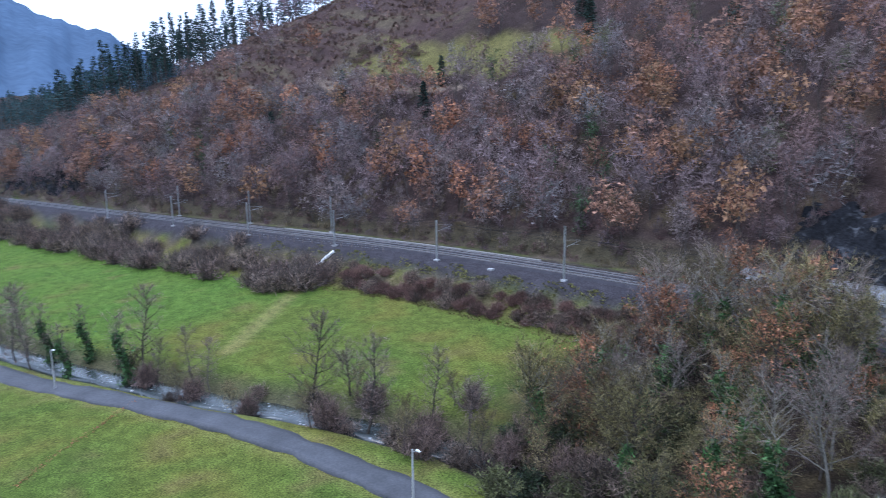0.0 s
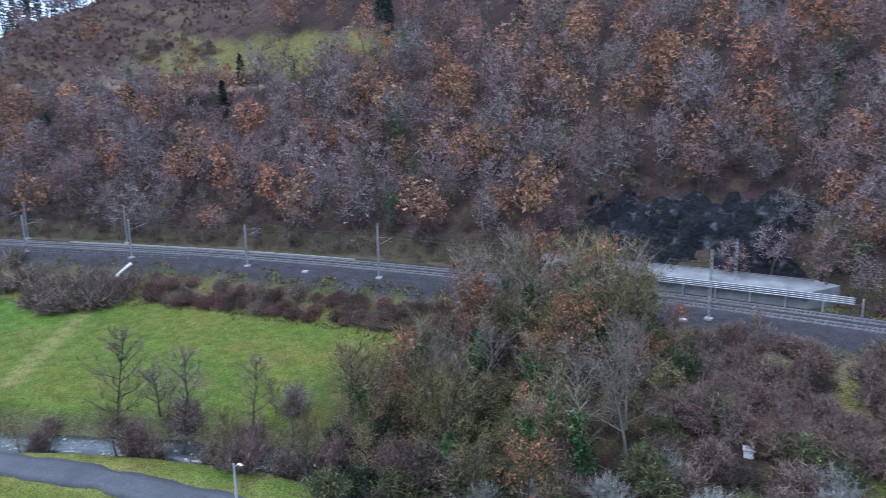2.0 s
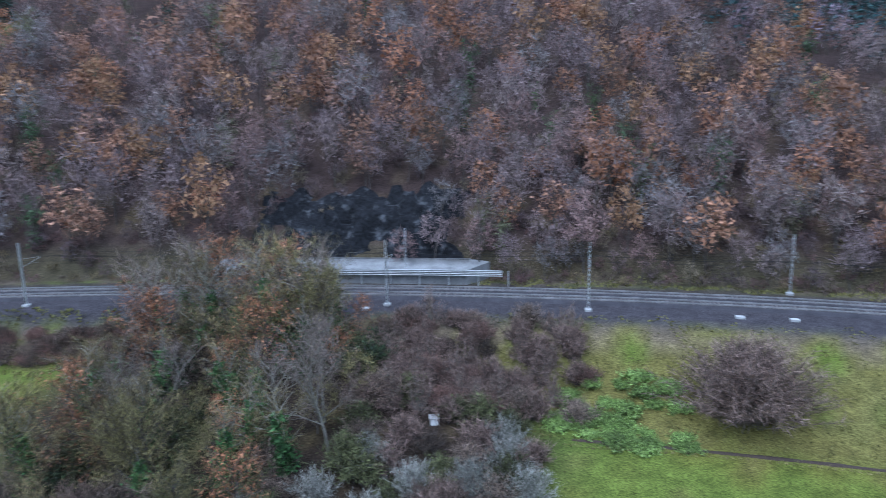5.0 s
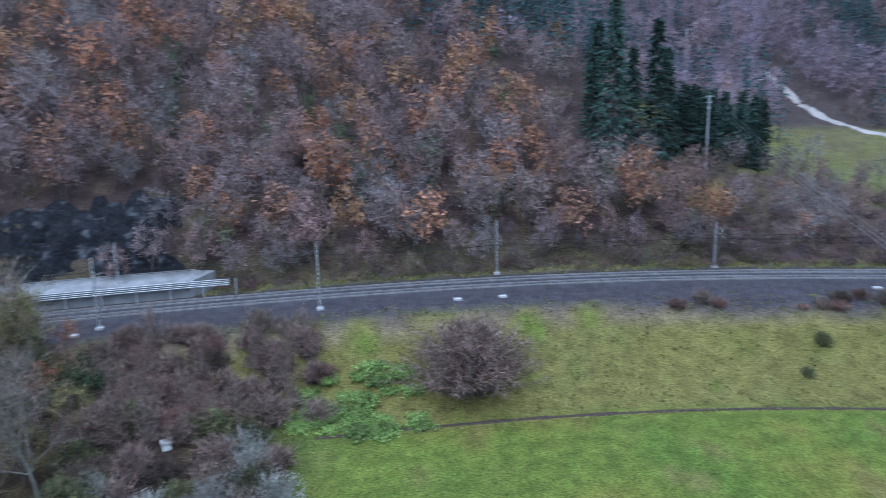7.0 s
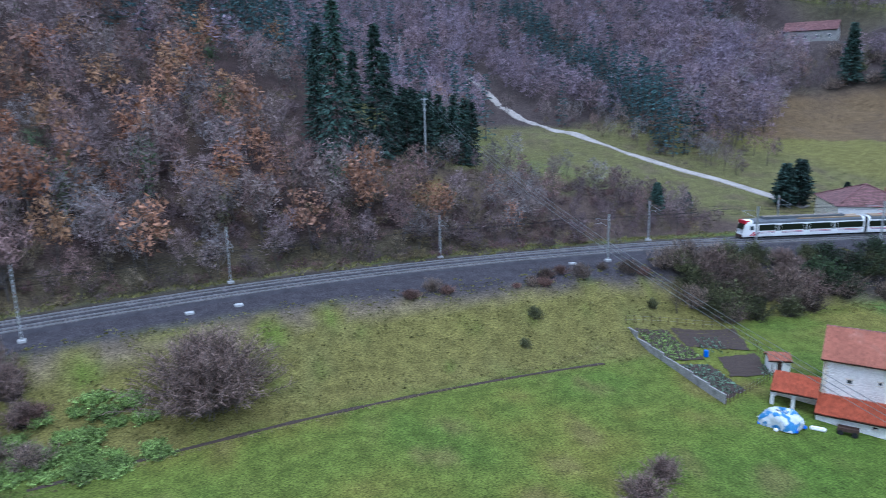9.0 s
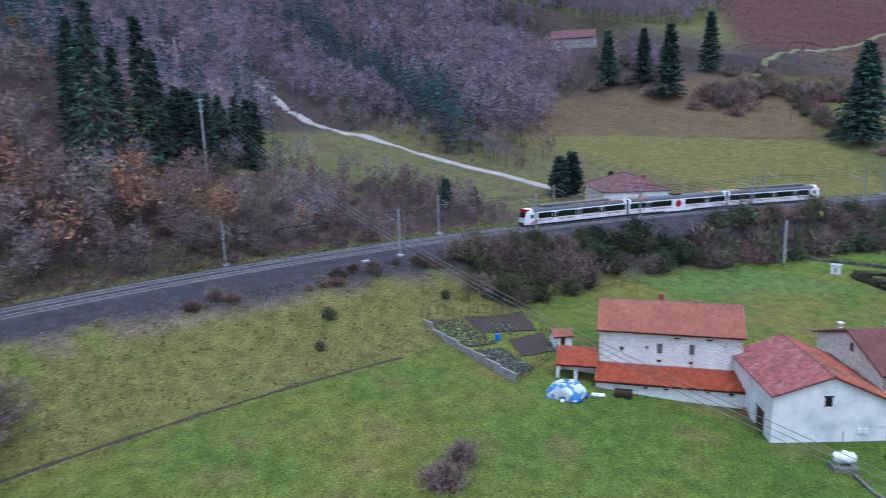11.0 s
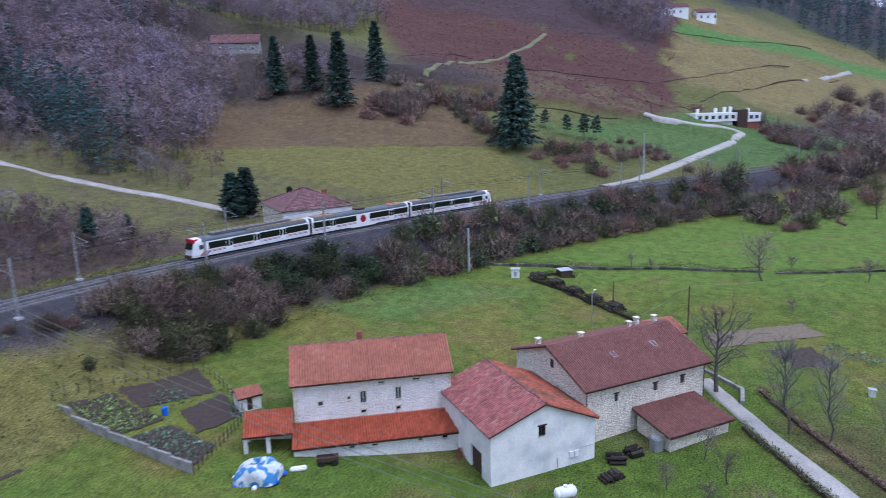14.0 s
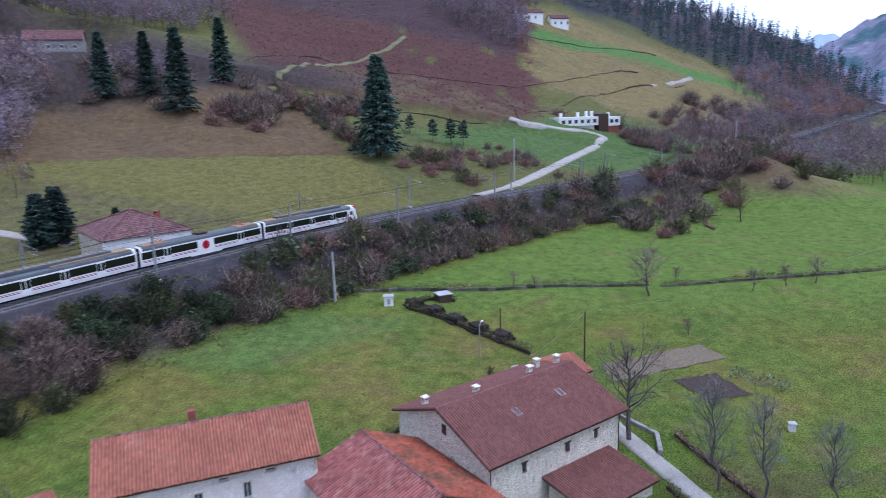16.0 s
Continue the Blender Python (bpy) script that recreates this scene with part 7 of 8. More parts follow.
hedge("hedge", [(232, -142), (240, -141), (252, -146)], 1.4, 0.8, "bramble", "rough bank in the far meadow", 68)
hedge("field_bank", [(-104, -85), (-102, -87.2), (-97, -91.5), (-93, -95.6), (-86, -101)], 0.6, 0.42, "leaf_brown", "low tumbled stone bank in the meadow", 69, 14)
hedge("field_ditch", [(-1, -25), (16, -24), (34, -24.3), (55, -25.5), (73, -26.5), (82, -25)], 0.5, 0.22, "leaf_olive", "rough grass edge along the meadow ditch", 70, 10)
for i, pts in enumerate((((326, 8), (330, 4), (323, -25), (322, -49), (330, -86)), ((405, -12), (399, -40), (412, -74), (434, -106), (470, -128), (500, -148), (535, -172)), ((400, -112), (440, -132), (465, -148), (512, -180), (545, -205)), ((538, -92), (556, -120), (573, -150), (592, -195)), ((336, -90), (352, -88), (375, -98), (395, -110)), ((350, 30), (380, 20), (400, 4)))):
    hedge("hedge", pts, 0.8, 0.55, "bramble", "rough dark hedge line on the hillside", 71 + i, 12, 0.22)
hedge("field_fence", [(236, 8), (246, -4), (258, -22), (267, -40)], 0.4, 0.3, "leaf_olive", "rough line between the two fields", 80, 12)


def patch(name, corners, mat, label, category, lift=0.08, cells=14):
    c = [np.array(p, float) for p in corners]
    u = np.linspace(0, 1, cells + 1)
    A = c[0] + (c[1] - c[0]) * u[:, None]
    B = c[3] + (c[2] - c[3]) * u[:, None]
    P = A[:, None] * (1 - u[None, :, None]) + B[:, None] * u[None, :, None]
    P = P + 0.25 * np.stack([waves(P[..., 0], P[..., 1], 3, 31), waves(P[..., 0], P[..., 1], 3, 32)], -1)
    Z = height(P[..., 0], P[..., 1]) + lift + 0.06 * np.sin(np.arange(cells + 1) * 2.4)[None, :]
    ids = np.arange(Z.size).reshape(Z.shape)
    f = np.stack([ids[:-1, :-1], ids[1:, :-1], ids[1:, 1:], ids[:-1, 1:]], -1).reshape(-1, 4)
    return tagged(new(name, raw_mesh(name, np.concatenate([P, Z[..., None]], -1).reshape(-1, 3), f, [mat])), label, category)


def rows_of(name, corners, n, m, mat, label, seed, size=0.2, group="vegetable rows"):
    """Rows of leafy vegetables as one planting."""
    r = np.random.RandomState(seed)
    c = [np.array(p, float) for p in corners]
    s = Soup(seed)
    for i in range(n):
        for j in range(m):
            if r.uniform() < 0.15:
                continue
            a, b = (i + 0.5) / n, (j + 0.5) / m
            p = (c[0] * (1 - a) + c[1] * a) * (1 - b) + (c[3] * (1 - a) + c[2] * a) * b
            z = ground_z(p[0], p[1])
            for k in range(9):
                s.leafy(np.array((p[0] + r.normal() * 0.14, p[1] + r.normal() * 0.14, z + 0.12 + r.uniform(0, 0.25))), size * r.uniform(0.7, 1.2))
    T = np.array(s.leaf).reshape(-1, 3)
    tagged(new(name, raw_mesh(name, T, np.arange(len(T)).reshape(-1, 3), [mat])), label, "vegetables", group, "stuff")


patch("soil_bed", [(92, -26.5), (103, -30.3), (97.5, -37.2), (90, -32)], "soil", "dug brown vegetable bed in the garden", "garden bed")
patch("soil_bed", [(91, -36.5), (97.3, -38.4), (93.2, -44.2), (87.2, -41.8)], "soil", "dug brown vegetable bed in the garden", "garden bed")
patch("soil_bed", [(82.6, -35), (87.6, -37.6), (85.6, -45.6), (80.5, -46)], "soil", "half-planted vegetable bed behind the low wall", "garden bed")
patch("soil_bed", [(85, -25), (91, -26.6), (88.6, -36.2), (83, -34)], "soil", "planted vegetable bed behind the low wall", "garden bed")
rows_of("cabbage_rows", [(93, -30), (97, -31.5), (94, -36.5), (90, -34.5)], 4, 9, "cabbage", "rows of grey-green cabbages", 81)
rows_of("cabbage_rows", [(85, -25.5), (90.6, -27), (88.3, -35.8), (83.2, -34)], 9, 18, "leaf_green", "rows of green leafy vegetables", 82)
rows_of("cabbage_rows", [(82.8, -35.5), (87.2, -37.8), (85.4, -45.2), (80.8, -45.6)], 7, 12, "cabbage", "rows of grey-green cabbages", 83)
rows_of("cabbage_rows", [(93.5, -41.5), (95, -41.5), (93, -44.5), (91.8, -44)], 2, 6, "cabbage", "cabbages by the hut", 84)
patch("soil_plot", [(133, -102), (139, -101), (146, -116.5), (141, -119.5)], "soil_dry", "bare dug plot in the meadow", "garden plot")
patch("soil_plot", [(127, -113), (133, -110), (135.5, -116), (129, -119)], "soil", "small dug plot beside the vegetables", "garden plot")
rows_of("cabbage_rows", [(134.5, -117.5), (138, -119.5), (133, -126), (130, -123.5)], 5, 11, "cabbage", "rows of blue-green cabbages in the meadow plot", 85)


def wall_line(name, pts, thick, h, mat, label, category="wall", cap=None):
    root = thing(name, pose(0, 0, 0), label, category)
    r = random.Random(91)
    for (xa, ya), (xb, yb) in zip(pts, pts[1:]):
        n = max(1, int(math.hypot(xb - xa, yb - ya) / 3.2))
        for i in range(n):
            p, q = (xa + (xb - xa) * i / n, ya + (yb - ya) * i / n), (xa + (xb - xa) * (i + 1) / n, ya + (yb - ya) * (i + 1) / n)
            d = Vector((q[0] - p[0], q[1] - p[1], 0))
            bm = bmesh.new()
            z = min(ground_z(*p), ground_z(*q))
            box(bm, (0, -thick / 2, -0.5), (d.length - 0.02, thick / 2, h + r.uniform(-0.12, 0.12)), Matrix.Translation((*p, z)) @ d.to_track_quat("X", "Z").to_matrix().to_4x4())
            bmesh.ops.bevel(bm, geom=bm.edges[:], offset=0.03, segments=1, affect="EDGES")
            part("wall_section", bm, mat, root)


wall_line("garden_wall", [(84.5, -23.5), (79.6, -46.8)], 0.25, 1.3, "concrete_old", "low weathered concrete wall along the vegetable garden")
wall_line("terrace_wall", [(124.5, -100), (118, -104.8), (113.6, -104.4)], 0.5, 0.55, "concrete_old", "low dry stone terrace wall")
wall_line("culvert_wall", [(169, -45.5), (163.5, -51)], 0.5, 0.9, "concrete", "pale concrete culvert parapet")


def fence(name, pts, label, h=1.2, gap=2.0, mat="wood_pale"):
    root = thing(name, pose(0, 0, 0), label, "fence", "fences")
    line = smooth_line(pts, gap)
    for x, y in line:
        bm = bmesh.new()
        rod(bm, (x, y, ground_z(x, y) - 0.3), (x, y, ground_z(x, y) + h), 0.06, 0.05, n=6)
        part("post", bm, mat, root)
    for k in (0.45, 0.9):
        bm = bmesh.new()
        for (xa, ya), (xb, yb) in zip(line, line[1:]):
            rod(bm, (xa, ya, ground_z(xa, ya) + h * k), (xb, yb, ground_z(xb, yb) + h * k), 0.012, n=3)
        part("wire", bm, "galv", root)


fence("fence", [(79.6, -46.8), (86, -46), (92.5, -44.8)], "wooden posts round the vegetable garden", 1.4, 1.0, "wood_dark")
fence("fence", [(84.5, -23.5), (94, -26), (104, -30), (98, -39), (93, -44.5)], "wooden posts round the vegetable garden", 1.3, 1.6, "wood_dark")
fence("fence", [(281, -70), (297, -90), (305, -100), (325, -112)], "post and wire fence beside the upper lane", 1.2, 2.5)
fence("fence", [(-190, -52), (-160, -40), (-130, -25)], "post and wire fence below the railway", 1.1, 3.0)


# ---- small things about the farm ----
def hut():
    root = thing("garden_hut", frame_at(93.6, -43.4, 0.75, -0.66) @ Matrix.Translation((0, 0, ground_z(95, -43.5))), "small whitewashed garden hut with red tiles", "hut")
    bm = bmesh.new()
    panel(bm, (0, 0, 0), (1, 0, 0), 2.8, -0.3, 1.9, [(1.0, 0.0, 1.7, 1.7)], (0, 0.25, 0))
    panel(bm, (0, 2.6, 0), (1, 0, 0), 2.8, -0.3, 1.9, [], (0, -0.25, 0))
    panel(bm, (0.003, 0.003, 0), (0, 1, 0), 2.594, -0.3, 1.9, [], (0.25, 0, 0), gable=0.6)
    panel(bm, (2.797, 0.003, 0), (0, 1, 0), 2.594, -0.3, 1.9, [], (-0.25, 0, 0), gable=0.6)
    part("wall", bm, "render_white", root)
    bm = bmesh.new()
    box(bm, (1.0, 0.12, -0.1), (1.7, 0.17, 1.7))
    part("door", bm, "wood_dark", root)
    roof_side(root, (-0.25, -0.3, 1.8), (1, 0, 0), 3.3, (0, 1.6, 0.75), "tile_old", 51, "old red tiles")
    roof_side(root, (-0.25, 2.9, 1.8), (1, 0, 0), 3.3, (0, -1.6, 0.75), "tile_old", 52, "old red tiles")


hut()


def blob(bm, rx, ry, rz, seed, rough=0.18, seg=14, rings=8):
    r = np.random.RandomState(seed)
    ph = r.uniform(0, 6.28, 6)
    grid = []
    for i in range(rings + 1):
        e = math.pi / 2 * (1 - i / rings)
        row = []
        for j in range(seg):
            a = 6.28319 * j / seg
            k = 1 + rough * (math.sin(3 * a + ph[0]) * math.sin(2 * e + ph[1]) + 0.6 * math.sin(5 * a + ph[2] + 3 * e))
            row.append(bm.verts.new((rx * k * math.cos(e) ** 0.7 * math.cos(a), ry * k * math.cos(e) ** 0.7 * math.sin(a), rz * max(0, math.sin(e)) ** 0.8 * (1 + 0.1 * math.sin(2 * a + ph[3])))))
        grid.append(row)
    for p, q in zip(grid, grid[1:]):
        for j in range(seg):
            bm.faces.new((p[j], q[j], q[(j + 1) % seg], p[(j + 1) % seg]))
    bmesh.ops.remove_doubles(bm, verts=bm.verts, dist=0.001)


tarp = thing("covered_heap", pose(81.3, -53.6, ground_z(81.3, -53.6), 0, 0, -55), "heap covered with blue and white tarpaulins", "heap")
bm = bmesh.new()
blob(bm, 2.6, 1.9, 2.0, 5, 0.16, 26, 12)
part("tarpaulin", bm, "blue_tarp", tarp, "blue and white tarpaulin", True)
for k in range(7):
    bm = bmesh.new()
    a = k * 0.9
    blob(bm, 0.28, 0.28, 0.34, 20 + k, 0.1, 10, 6)
    o = part("tyre_weight", bm, "white_paint" if k % 2 else "blue_plastic", tarp, "weight at the foot of the tarpaulin")
    o.matrix_basis = pose(2.7 * math.cos(a), 2.0 * math.sin(a), 0)
bm = bmesh.new()
box(bm, (-0.9, -0.35, 0), (0.9, 0.35, 0.4))
bmesh.ops.bevel(bm, geom=bm.edges[:], offset=0.12, segments=2, affect="EDGES")
ob = part("trough", bm, "white_paint")
ob.matrix_world = pose(84.4, -56.6, ground_z(84.4, -56.6), 0, 0, -60)
tagged(ob, "white trough lying on the grass", "trough")
cart = thing("cart", pose(86.9, -58.9, ground_z(86.9, -58.9), 0, 0, -63), "old dark wooden cart against the lean-to", "cart")
bm = bmesh.new()
box(bm, (-1.2, -0.5, 0.55), (1.2, 0.5, 0.7))
for s in (-0.5, 0.46):
    box(bm, (-1.2, s, 0.7), (1.2, s + 0.04, 1.0))
part("bed", bm, "wood_dark", cart)
for x in (-0.8, 0.8):
    for y in (-0.55, 0.55):
        bm = bmesh.new()
        rod(bm, (x, y - 0.04, 0.35), (x, y + 0.04, 0.35), 0.35, n=14)
        part("wheel", bm, "black", cart)
bm = bmesh.new()
rod(bm, (0, 0, 0), (0, 0, 1.0), 0.38, 0.36, n=16)
ob = part("barrel", bm, "blue_plastic")
ob.matrix_world = pose(89.6, -35.4, ground_z(89.6, -35.4))
tagged(ob, "blue plastic barrel in the vegetable garden", "barrel")
heap = Soup(31)
for k in range(700):
    q = heap.r.normal(size=2) * (0.75, 0.5)
    heap.leafy(np.array((q[0], q[1], 0.85 * math.exp(-q[0] ** 2 - 2 * q[1] ** 2) * heap.r.uniform(0.1, 1.1))), 0.12)
T = np.array(heap.leaf).reshape(-1, 3)
ob = new("leaf_heap", raw_mesh("leaf_heap", T, np.arange(len(T)).reshape(-1, 3), ["leaf_brown"]))
ob.matrix_world = pose(94.2, -72.2, ground_z(94.2, -72.2))
tagged(ob, "heap of rusty dead leaves by the wall", "heap", kind="stuff")

tank = thing("gas_tank", pose(87.0, -85.2, ground_z(87.0, -85.2), 0, 0, -52), "white gas tank on a stone plinth", "tank")
bm = bmesh.new()
rod(bm, (-0.9, 0, 1.45), (0.9, 0, 1.45), 0.62, n=20)
for s in (-1, 1):
    rod(bm, (s * 0.9, 0, 1.45), (s * 1.15, 0, 1.45), 0.62, 0.36, n=20)
part("vessel", bm, "white_paint", tank, "", True)
bm = bmesh.new()
rod(bm, (0, 0, 2.0), (0, 0, 2.22), 0.22, n=12)
part("dome", bm, "white_paint", tank)
for x in (-0.7, 0.7):
    bm = bmesh.new()
    box(bm, (x - 0.1, -0.45, 0.6), (x + 0.1, 0.45, 1.0))
    part("saddle", bm, "galv", tank)
bm = bmesh.new()
box(bm, (-1.3, -0.8, -0.4), (1.3, 0.8, 0.6))
part("plinth", bm, "stone_dark", tank, "rough stone plinth")
wall_line("yard_wall", [(86, -86.5), (80, -92), (76, -96)], 0.4, 0.5, "stone_dark", "low ruined stone wall in the grass")


def log_pile(x, y, turn, nx, nz, L, r, seed, label, mat="log_dark", group="log piles"):
    root = thing("log_pile", pose(x, y, ground_z(x, y), 0, 0, turn), label, "log pile", group)
    rr = random.Random(seed)
    for k in range(nz):
        for i in range(nx - k):
            bm = bmesh.new()
            q = r * rr.uniform(0.75, 1.1)
            cx, cz = (i - (nx - k) / 2) * 2 * r + rr.uniform(-0.05, 0.05), r + k * 1.7 * r
            e = rr.uniform(-0.3, 0.3)
            rod(bm, (cx, -L / 2 + e, cz), (cx + rr.uniform(-0.1, 0.1), L / 2 + e, cz), q, q * 0.85, n=7)
            part("log", bm, mat, root)


for i in range(5):
    f = i / 4
    log_pile(160.5 - 13 * f + 1.2, -72.5 - 16 * f + 2.2, -52, 7, 3, 3.0, 0.24, 90 + i, "long stack of dark felled trunks beside the hedge")
log_pile(97.2, -89.6, 10, 5, 2, 1.8, 0.22, 96, "stacked firewood beside the barn")
log_pile(98.9, -91.2, 40, 5, 2, 1.6, 0.22, 97, "stacked firewood beside the barn")
log_pile(93.3, -89.5, -50, 7, 2, 1.4, 0.2, 98, "dark logs along the barn wall")

for x, y, turn, w, h, mat, nm, lab in ((161.9, -65.3, 12, 1.7, 1.7, "render_white", "meter_hut", "small white meter hut with a grey door"), (-16.8, -25.2, 20, 1.0, 0.7, "white_paint", "discarded_box", "white box dumped in the thicket"), (-44, -43, 0, 0.5, 0.8, "blue_plastic", "bin", "small blue bin in the thicket"),
                                   (165.5, -75, 30, 2.6, 1.4, "wood_dark", "dog_kennel", "low dark wooden kennel at the lane corner"), (119.5, -120.5, 0, 0.7, 0.9, "render_white", "well_head", "small pale stone well head")):
    root = thing(nm, pose(x, y, ground_z(x, y), 0, 0, turn), lab, nm.split("_")[-1])
    bm = bmesh.new()
    box(bm, (-w / 2, -w / 2, -0.2), (w / 2, w / 2, h))
    bmesh.ops.bevel(bm, geom=bm.edges[:], offset=0.04, segments=1, affect="EDGES")
    part("body", bm, mat, root)
    bm = bmesh.new()
    box(bm, (-w / 2 - 0.12, -w / 2 - 0.12, h + 0.004), (w / 2 + 0.12, w / 2 + 0.12, h + 0.12))
    part("lid", bm, "concrete" if mat != "blue_plastic" else mat, root)
    if nm == "meter_hut":
        bm = bmesh.new()
        box(bm, (-w / 2 - 0.03, -0.3, 0.3), (-w / 2 + 0.02, 0.3, 1.3))
        part("door", bm, "silver", root)


slab = thing("culvert", pose(163.6, -50.6, ground_z(163.6, -50.6), 0, 0, -62), "pale concrete culvert slab at the foot of the railway bank", "culvert")
bm = bmesh.new()
box(bm, (-2.6, -0.6, -0.4), (2.6, 0.6, 0.35))
bmesh.ops.bevel(bm, geom=bm.edges[:], offset=0.05, segments=1, affect="EDGES")
part("deck", bm, "concrete", slab)
for y in (-0.62, 0.5):
    bm = bmesh.new()
    box(bm, (-2.6, y, 0.354), (2.6, y + 0.12, 0.6))
    part("kerb", bm, "concrete_old", slab)


# ---- poles and lamps ----
def street_lamp(x, y, h, turn, label, conc=True):
    root = thing("street_lamp", pose(x, y, ground_z(x, y), 0, 0, turn), label, "lamp", "street lamps")
    bm = bmesh.new()
    rod(bm, (0, 0, -0.3), (0, 0, h), 0.17 if conc else 0.08, 0.1 if conc else 0.06, n=8)
    part("pole", bm, "concrete" if conc else "galv", root)
    bm = bmesh.new()
    rod(bm, (0, 0, h - 0.3), (0.8, 0, h + 0.12), 0.04)
    part("arm", bm, "galv", root)
    bm = bmesh.new()
    box(bm, (0.6, -0.14, h + 0.08), (1.3, 0.14, h + 0.24))
    bmesh.ops.bevel(bm, geom=bm.edges[:], offset=0.05, segments=2, affect="EDGES")
    part("lantern", bm, "white_paint", root, "white lamp head")


street_lamp(-117.7, -94.4, 6.6, 20, "concrete street lamp with white lantern beside the lane")
street_lamp(-55.7, -64.6, 6.8, 10, "concrete street lamp with white lantern beside the lane")
street_lamp(137.5, -83.2, 6.6, -20, "slim galvanised street lamp by the farm lane", False)


def pole(name, x, y, h, r, mat, label, arms=0, group="poles"):
    z = ground_z(x, y)
    root = thing(name, pose(x, y, z, 0, 0, 25), label, "pole", group)
    bm = bmesh.new()
    rod(bm, (0, 0, -0.4), (0, 0, h), r, r * 0.7, n=8)
    part("shaft", bm, mat, root)
    for k in range(arms):
        bm = bmesh.new()
        box(bm, (-1.3 + 0.3 * k, -0.08, h - 0.5 - 1.3 * k), (1.3 - 0.3 * k, 0.08, h - 0.34 - 1.3 * k))
        part("cross_arm", bm, "galv", root)
        for s in (-1.1, 0, 1.1):
            bm = bmesh.new()
            rod(bm, (s * (1 - 0.25 * k), 0, h - 0.34 - 1.3 * k), (s * (1 - 0.25 * k), 0, h - 0.05 - 1.3 * k), 0.07, n=8)
            part("insulator", bm, "silver", root)
    return Vector((x, y, z + h))


pole("concrete_pole", 161.6, -55.4, 9.4, 0.26, "concrete", "tall pale concrete pole in the meadow corner")
pole("concrete_pole", 261.6, -88.4, 14.0, 0.28, "concrete", "tall pale concrete pole beside the lane")
pole("wooden_pole", 148.7, -86.0, 5.2, 0.13, "wood_dark", "short dark wooden pole by the hedge")
pA = pole("wooden_pole", 140.0, -98.6, 7.8, 0.14, "wood_dark", "dark wooden cable pole behind the stone house")
pB = pole("power_pole", 90.6, 53.2, 17.0, 0.3, "galv", "slim steel power pole with cross arms at the wood edge", 3)
pC = pole("power_pole", 128, 138, 17.0, 0.3, "galv", "slim steel power pole with cross arms on the hillside", 2)
pD = pole("power_pole", 165, 210, 16.0, 0.3, "galv", "slim steel power pole with cross arms on the hillside", 2)
pE = pole("power_pole", 55.9, -143.8, -3.0 - ground_z(55.9, -143.8), 0.3, "galv", "steel power pole with cross arms beyond the farm lane", 2)
pN = pole("power_pole", 337, -178, 15.0, 0.35, "galv", "steel power pole beside the distant track", 2)


def cable(a, b, sag, label, r=0.025):
    a, b = Vector(a), Vector(b)
    bm = bmesh.new()
    n = 24
    P = [a + (b - a) * (i / n) - Vector((0, 0, sag * 4 * (i / n) * (1 - i / n))) for i in range(n + 1)]
    rings = [[bm.verts.new(p + Vector((0.6 * r * math.cos(2.1 * k), 0.6 * r * math.cos(2.1 * k), r * math.sin(2.1 * k)))) for k in range(3)] for p in P]
    for g, h in zip(rings, rings[1:]):
        for k in range(3):
            bm.faces.new((g[k], h[k], h[(k + 1) % 3], g[(k + 1) % 3]))
    tagged(part("overhead_cable", bm, "galv"), label, "cable", "overhead cables")


for s in (-1.0, 0, 1.0):
    cable(pB + Vector((1.2 * s, 0.2 * s, -0.2)), pE + Vector((1.2 * s, 0.2 * s, -0.2)), 8.6, "power cable crossing the valley", 0.042)
    cable(pB + Vector((s, 0.4 * s, -0.2)), pC + Vector((s, 0.4 * s, -0.2)), 2.5, "power cable over the wood")
    cable(pC + Vector((s, 0.4 * s, -0.2)), pD + Vector((s, 0.4 * s, -0.2)), 2.5, "power cable over the wood")
cable(pA, (124, -90, -4.6), 0.4, "telephone cable to the stone house", 0.02)
cable(pA, (185, -165, -3.0), 1.5, "telephone cable across the meadow", 0.02)


# ---- distance ----
def far_hill(name, crest, dist, near, mat, label, seed, teeth=0.0):
    """A distant hill: crest rows of bearing and rise in degrees as seen from the valley."""
    b = np.linspace(crest[0][0], crest[-1][0], 160)
    e = np.interp(b, [c[0] for c in crest], [c[1] for c in crest])
    r = np.random.RandomState(seed)
    e = e + 0.12 * np.sin(b * 2.3 + seed) + 0.07 * np.sin(b * 6.1) + teeth * r.uniform(-1, 1, len(b))
    top = 30 + dist * np.tan(np.radians(e))
    rows = []
    for k, f in enumerate(np.linspace(0, 1, 14)):
        d = near + (dist - near) * f
        z = -30 + (top + 30) * f ** 0.85 + (1 - abs(2 * f - 1)) * 0.008 * dist * np.sin(b * 1.7 + 3 * f + seed)
        rows.append(np.stack([d * np.cos(np.radians(b)), -100 + d * np.sin(np.radians(b)), z], -1))
    V = np.stack(rows, 1)
    ids = np.arange(V.shape[0] * V.shape[1]).reshape(V.shape[:2])
    f = np.stack([ids[:-1, :-1], ids[1:, :-1], ids[1:, 1:], ids[:-1, 1:]], -1).reshape(-1, 4)
    tagged(new(name, raw_mesh(name, V.reshape(-1, 3), f, [mat])), label, "hill", kind="structure")


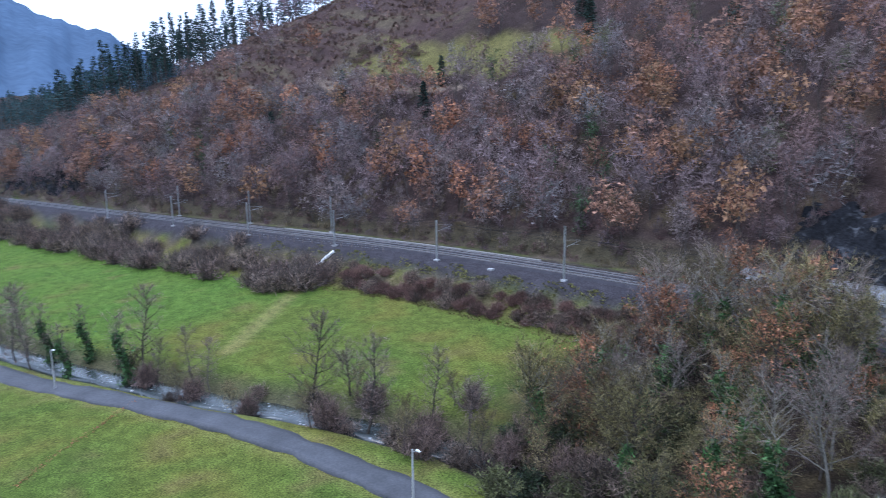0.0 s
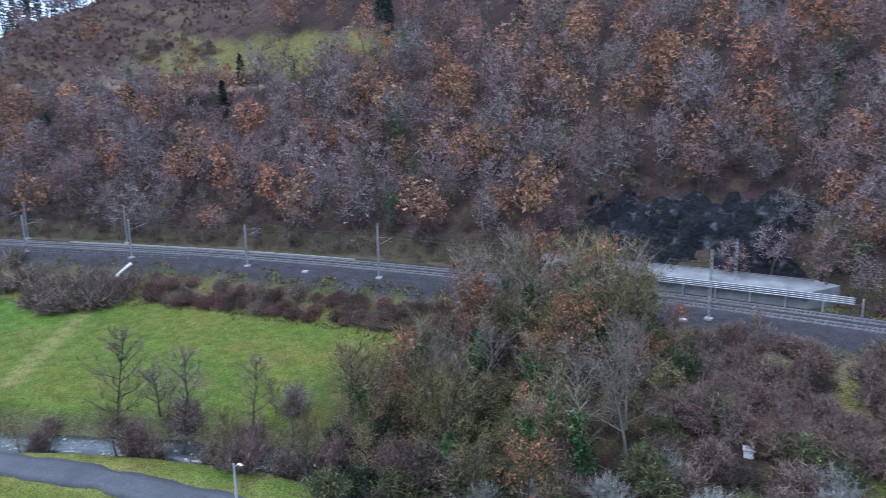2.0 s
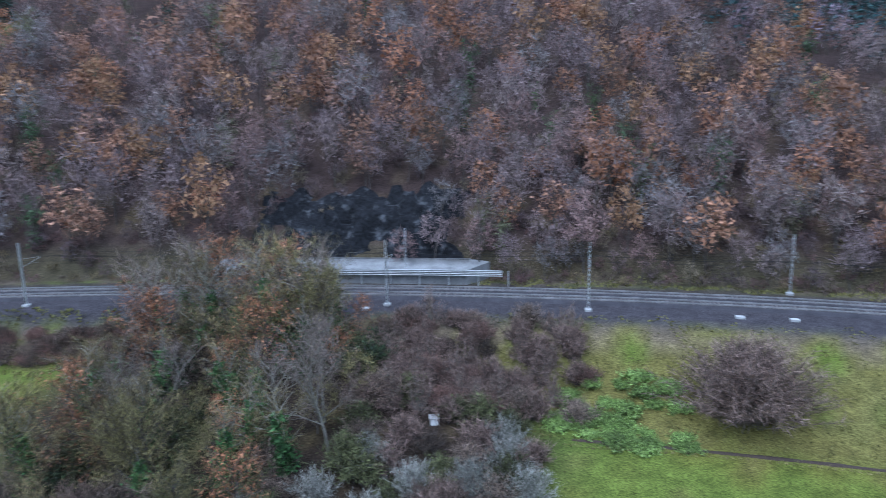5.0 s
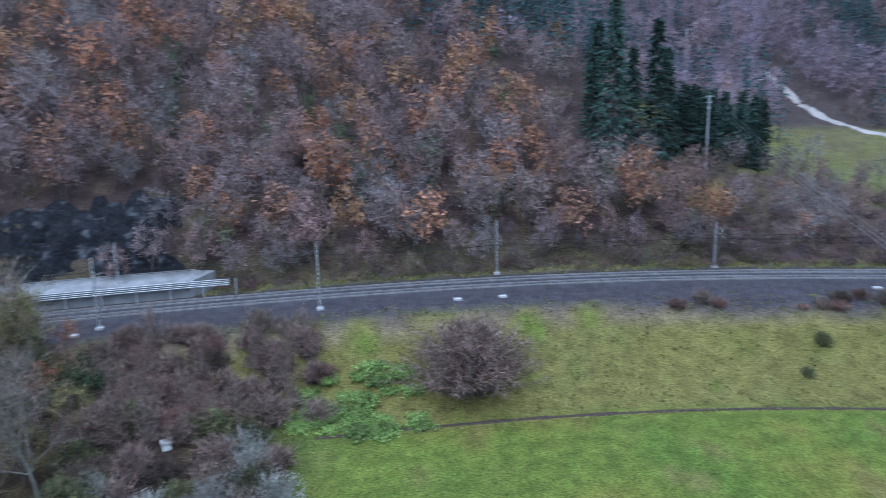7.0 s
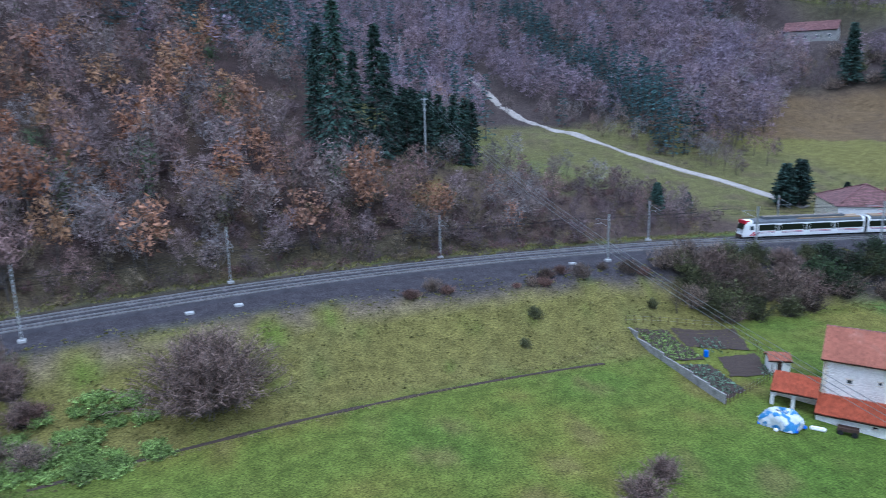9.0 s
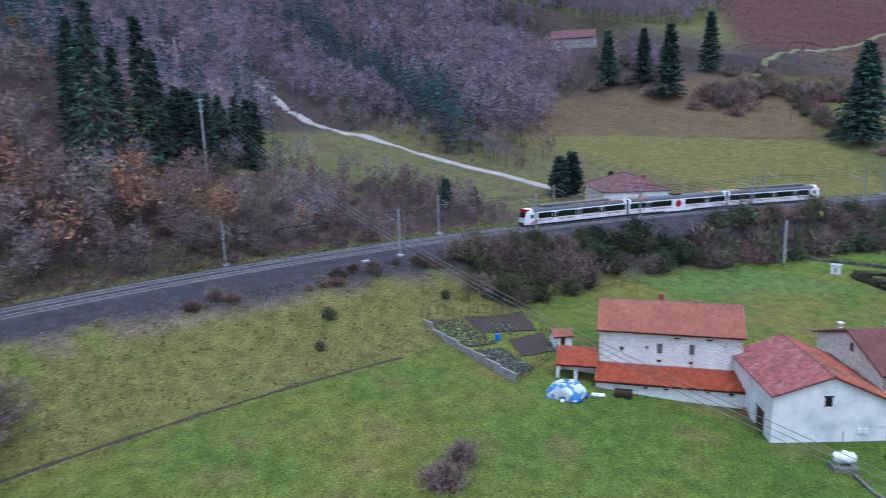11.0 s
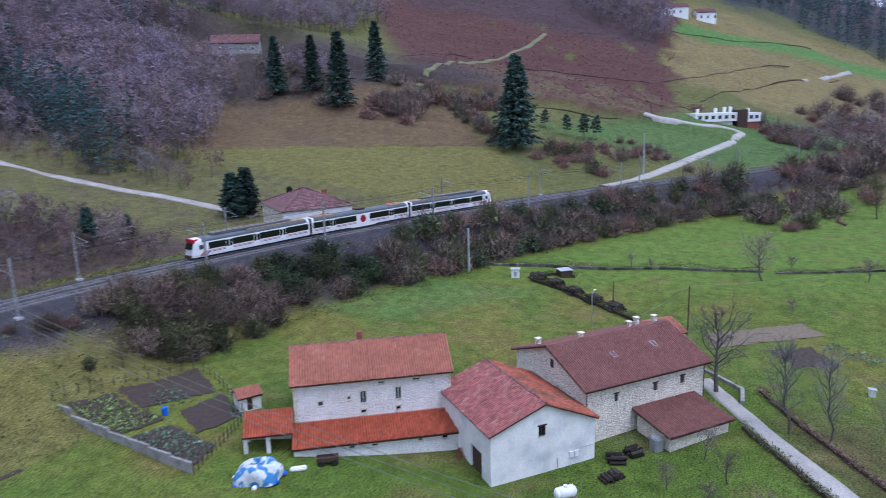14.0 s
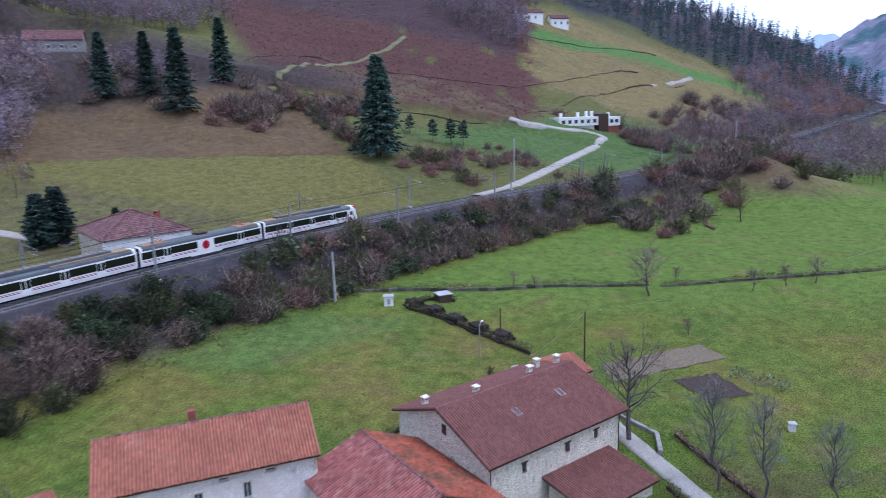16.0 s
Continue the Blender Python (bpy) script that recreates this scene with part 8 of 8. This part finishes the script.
far_hill("backdrop_mountain", [(158, 3.0), (166, 3.6), (170, 5.2), (172, 6.3), (174, 6.6), (177, 7.8), (180, 9.2), (190, 11), (205, 9)], 2600, 1500, "far_hill", "wooded mountain in the distance, coloured haze blue", 3)
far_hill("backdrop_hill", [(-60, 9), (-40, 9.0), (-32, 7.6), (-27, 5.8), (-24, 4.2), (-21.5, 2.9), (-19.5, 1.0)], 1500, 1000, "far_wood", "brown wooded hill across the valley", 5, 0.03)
far_hill("backdrop_ridge", [(-28, 2.6), (-22, 3.4), (-19, 3.3), (-16, 2.4), (-12, 1.5)], 4200, 3000, "far_hill_pale", "distant ridge coloured pale for haze", 8)
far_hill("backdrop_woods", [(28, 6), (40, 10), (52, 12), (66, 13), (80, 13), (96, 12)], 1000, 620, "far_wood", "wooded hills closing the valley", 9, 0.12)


# ---- rough grass ----
def grass_tufts(name, n, x0, x1, d0, d1, h, mat, seed, label):
    """Loose tufts of long grass standing on a bank."""
    r = np.random.RandomState(seed)
    x, d = r.uniform(x0, x1, n), r.uniform(d0, d1, n)
    d = d + 1.5 * waves(x, d, 8, seed)
    sl = track_slope(x)
    c = 1 / np.sqrt(1 + sl ** 2)
    px, py = x - d * sl * c, track_y(x) + d * c
    keep = waves(px, py, 7, seed + 1) + 0.6 * waves(px, py, 2.5, seed + 2) > r.uniform(-1.2, 2.2, n)
    px, py = px[keep], py[keep]
    m = len(px)
    pz = height(px, py)
    T = []
    for k in range(3):
        a, w, l = r.uniform(0, 6.28, m), r.uniform(0.10, 0.28, m), h * r.uniform(0.5, 1.3, m)
        ox, oy = px + r.normal(size=m) * 0.2, py + r.normal(size=m) * 0.2
        b0 = np.stack([ox - w * np.cos(a), oy - w * np.sin(a), pz - 0.05], -1)
        b1 = np.stack([ox + w * np.cos(a), oy + w * np.sin(a), pz - 0.05], -1)
        tip = np.stack([ox + r.normal(size=m) * 0.3 * l, oy + r.normal(size=m) * 0.3 * l, pz + l], -1)
        T.append(np.stack([b0, b1, tip], 1))
    V = np.concatenate(T).reshape(-1, 3)
    tagged(new(name, raw_mesh(name, V, np.arange(len(V)).reshape(-1, 3), [mat])), label, "grass", kind="stuff")


grass_tufts("rough_grass", 8000, -20, 110, -31, -10, 0.18, "dry_grass", 3, "rough yellowed grass on the railway embankment")
grass_tufts("rough_grass", 9000, -170, -60, -18, -9.5, 0.28, "dry_grass", 5, "rough yellowed grass on the railway embankment")
grass_tufts("rough_grass", 8000, 100, 262, -20, -9, 0.2, "dry_grass", 7, "rough yellowed grass on the railway embankment")

grass_tufts("verge_weeds", 5000, -20, 150, 6.5, 11, 0.35, "dry_grass", 11, "dry weeds beside the track")


def field_tufts(name, n, lo, hi, inside, h, mat, seed, label):
    """Tussocks over a stretch of hillside."""
    r = np.random.RandomState(seed)
    px, py = r.uniform(lo[0], hi[0], n), r.uniform(lo[1], hi[1], n)
    keep = inside(px, py) & (waves(px, py, 14, seed + 1) + 0.7 * waves(px, py, 4, seed + 2) > r.uniform(-1.6, 1.4, n))
    px, py = px[keep], py[keep]
    m = len(px)
    pz = height(px, py)
    T = []
    for k in range(4):
        a, w, l = r.uniform(0, 6.28, m), r.uniform(0.35, 0.8, m) * h, h * r.uniform(0.5, 1.3, m)
        ox, oy = px + r.normal(size=m) * 0.5 * h, py + r.normal(size=m) * 0.5 * h
        b0 = np.stack([ox - w * np.cos(a), oy - w * np.sin(a), pz - 0.1], -1)
        b1 = np.stack([ox + w * np.cos(a), oy + w * np.sin(a), pz - 0.1], -1)
        tip = np.stack([ox + r.normal(size=m) * 0.4 * l, oy + r.normal(size=m) * 0.4 * l, pz + l], -1)
        T.append(np.stack([b0, b1, tip], 1))
    V = np.concatenate(T).reshape(-1, 3)
    tagged(new(name, raw_mesh(name, V, np.arange(len(V)).reshape(-1, 3), [mat])), label, "grass", kind="stuff")


field_tufts("bracken_stand", 9000, (330, -104), (540, 100), lambda x, y: (y < 6 + 0.55 * (x - 330) + 6 * waves(x, y, 30, 5)) & (y > -98 + 6 * waves(x, y, 25, 6)) & (x > 334 + 4 * waves(x, y, 20, 7)), 0.5, "bracken", 13, "rusty dead bracken on the open hillside")
field_tufts("bracken_stand", 5000, (-365, -60), (-225, 110), lambda x, y: off(x, y) > 66, 1.2, "bracken_dark", 15, "brown bracken and brash on the felled slope")
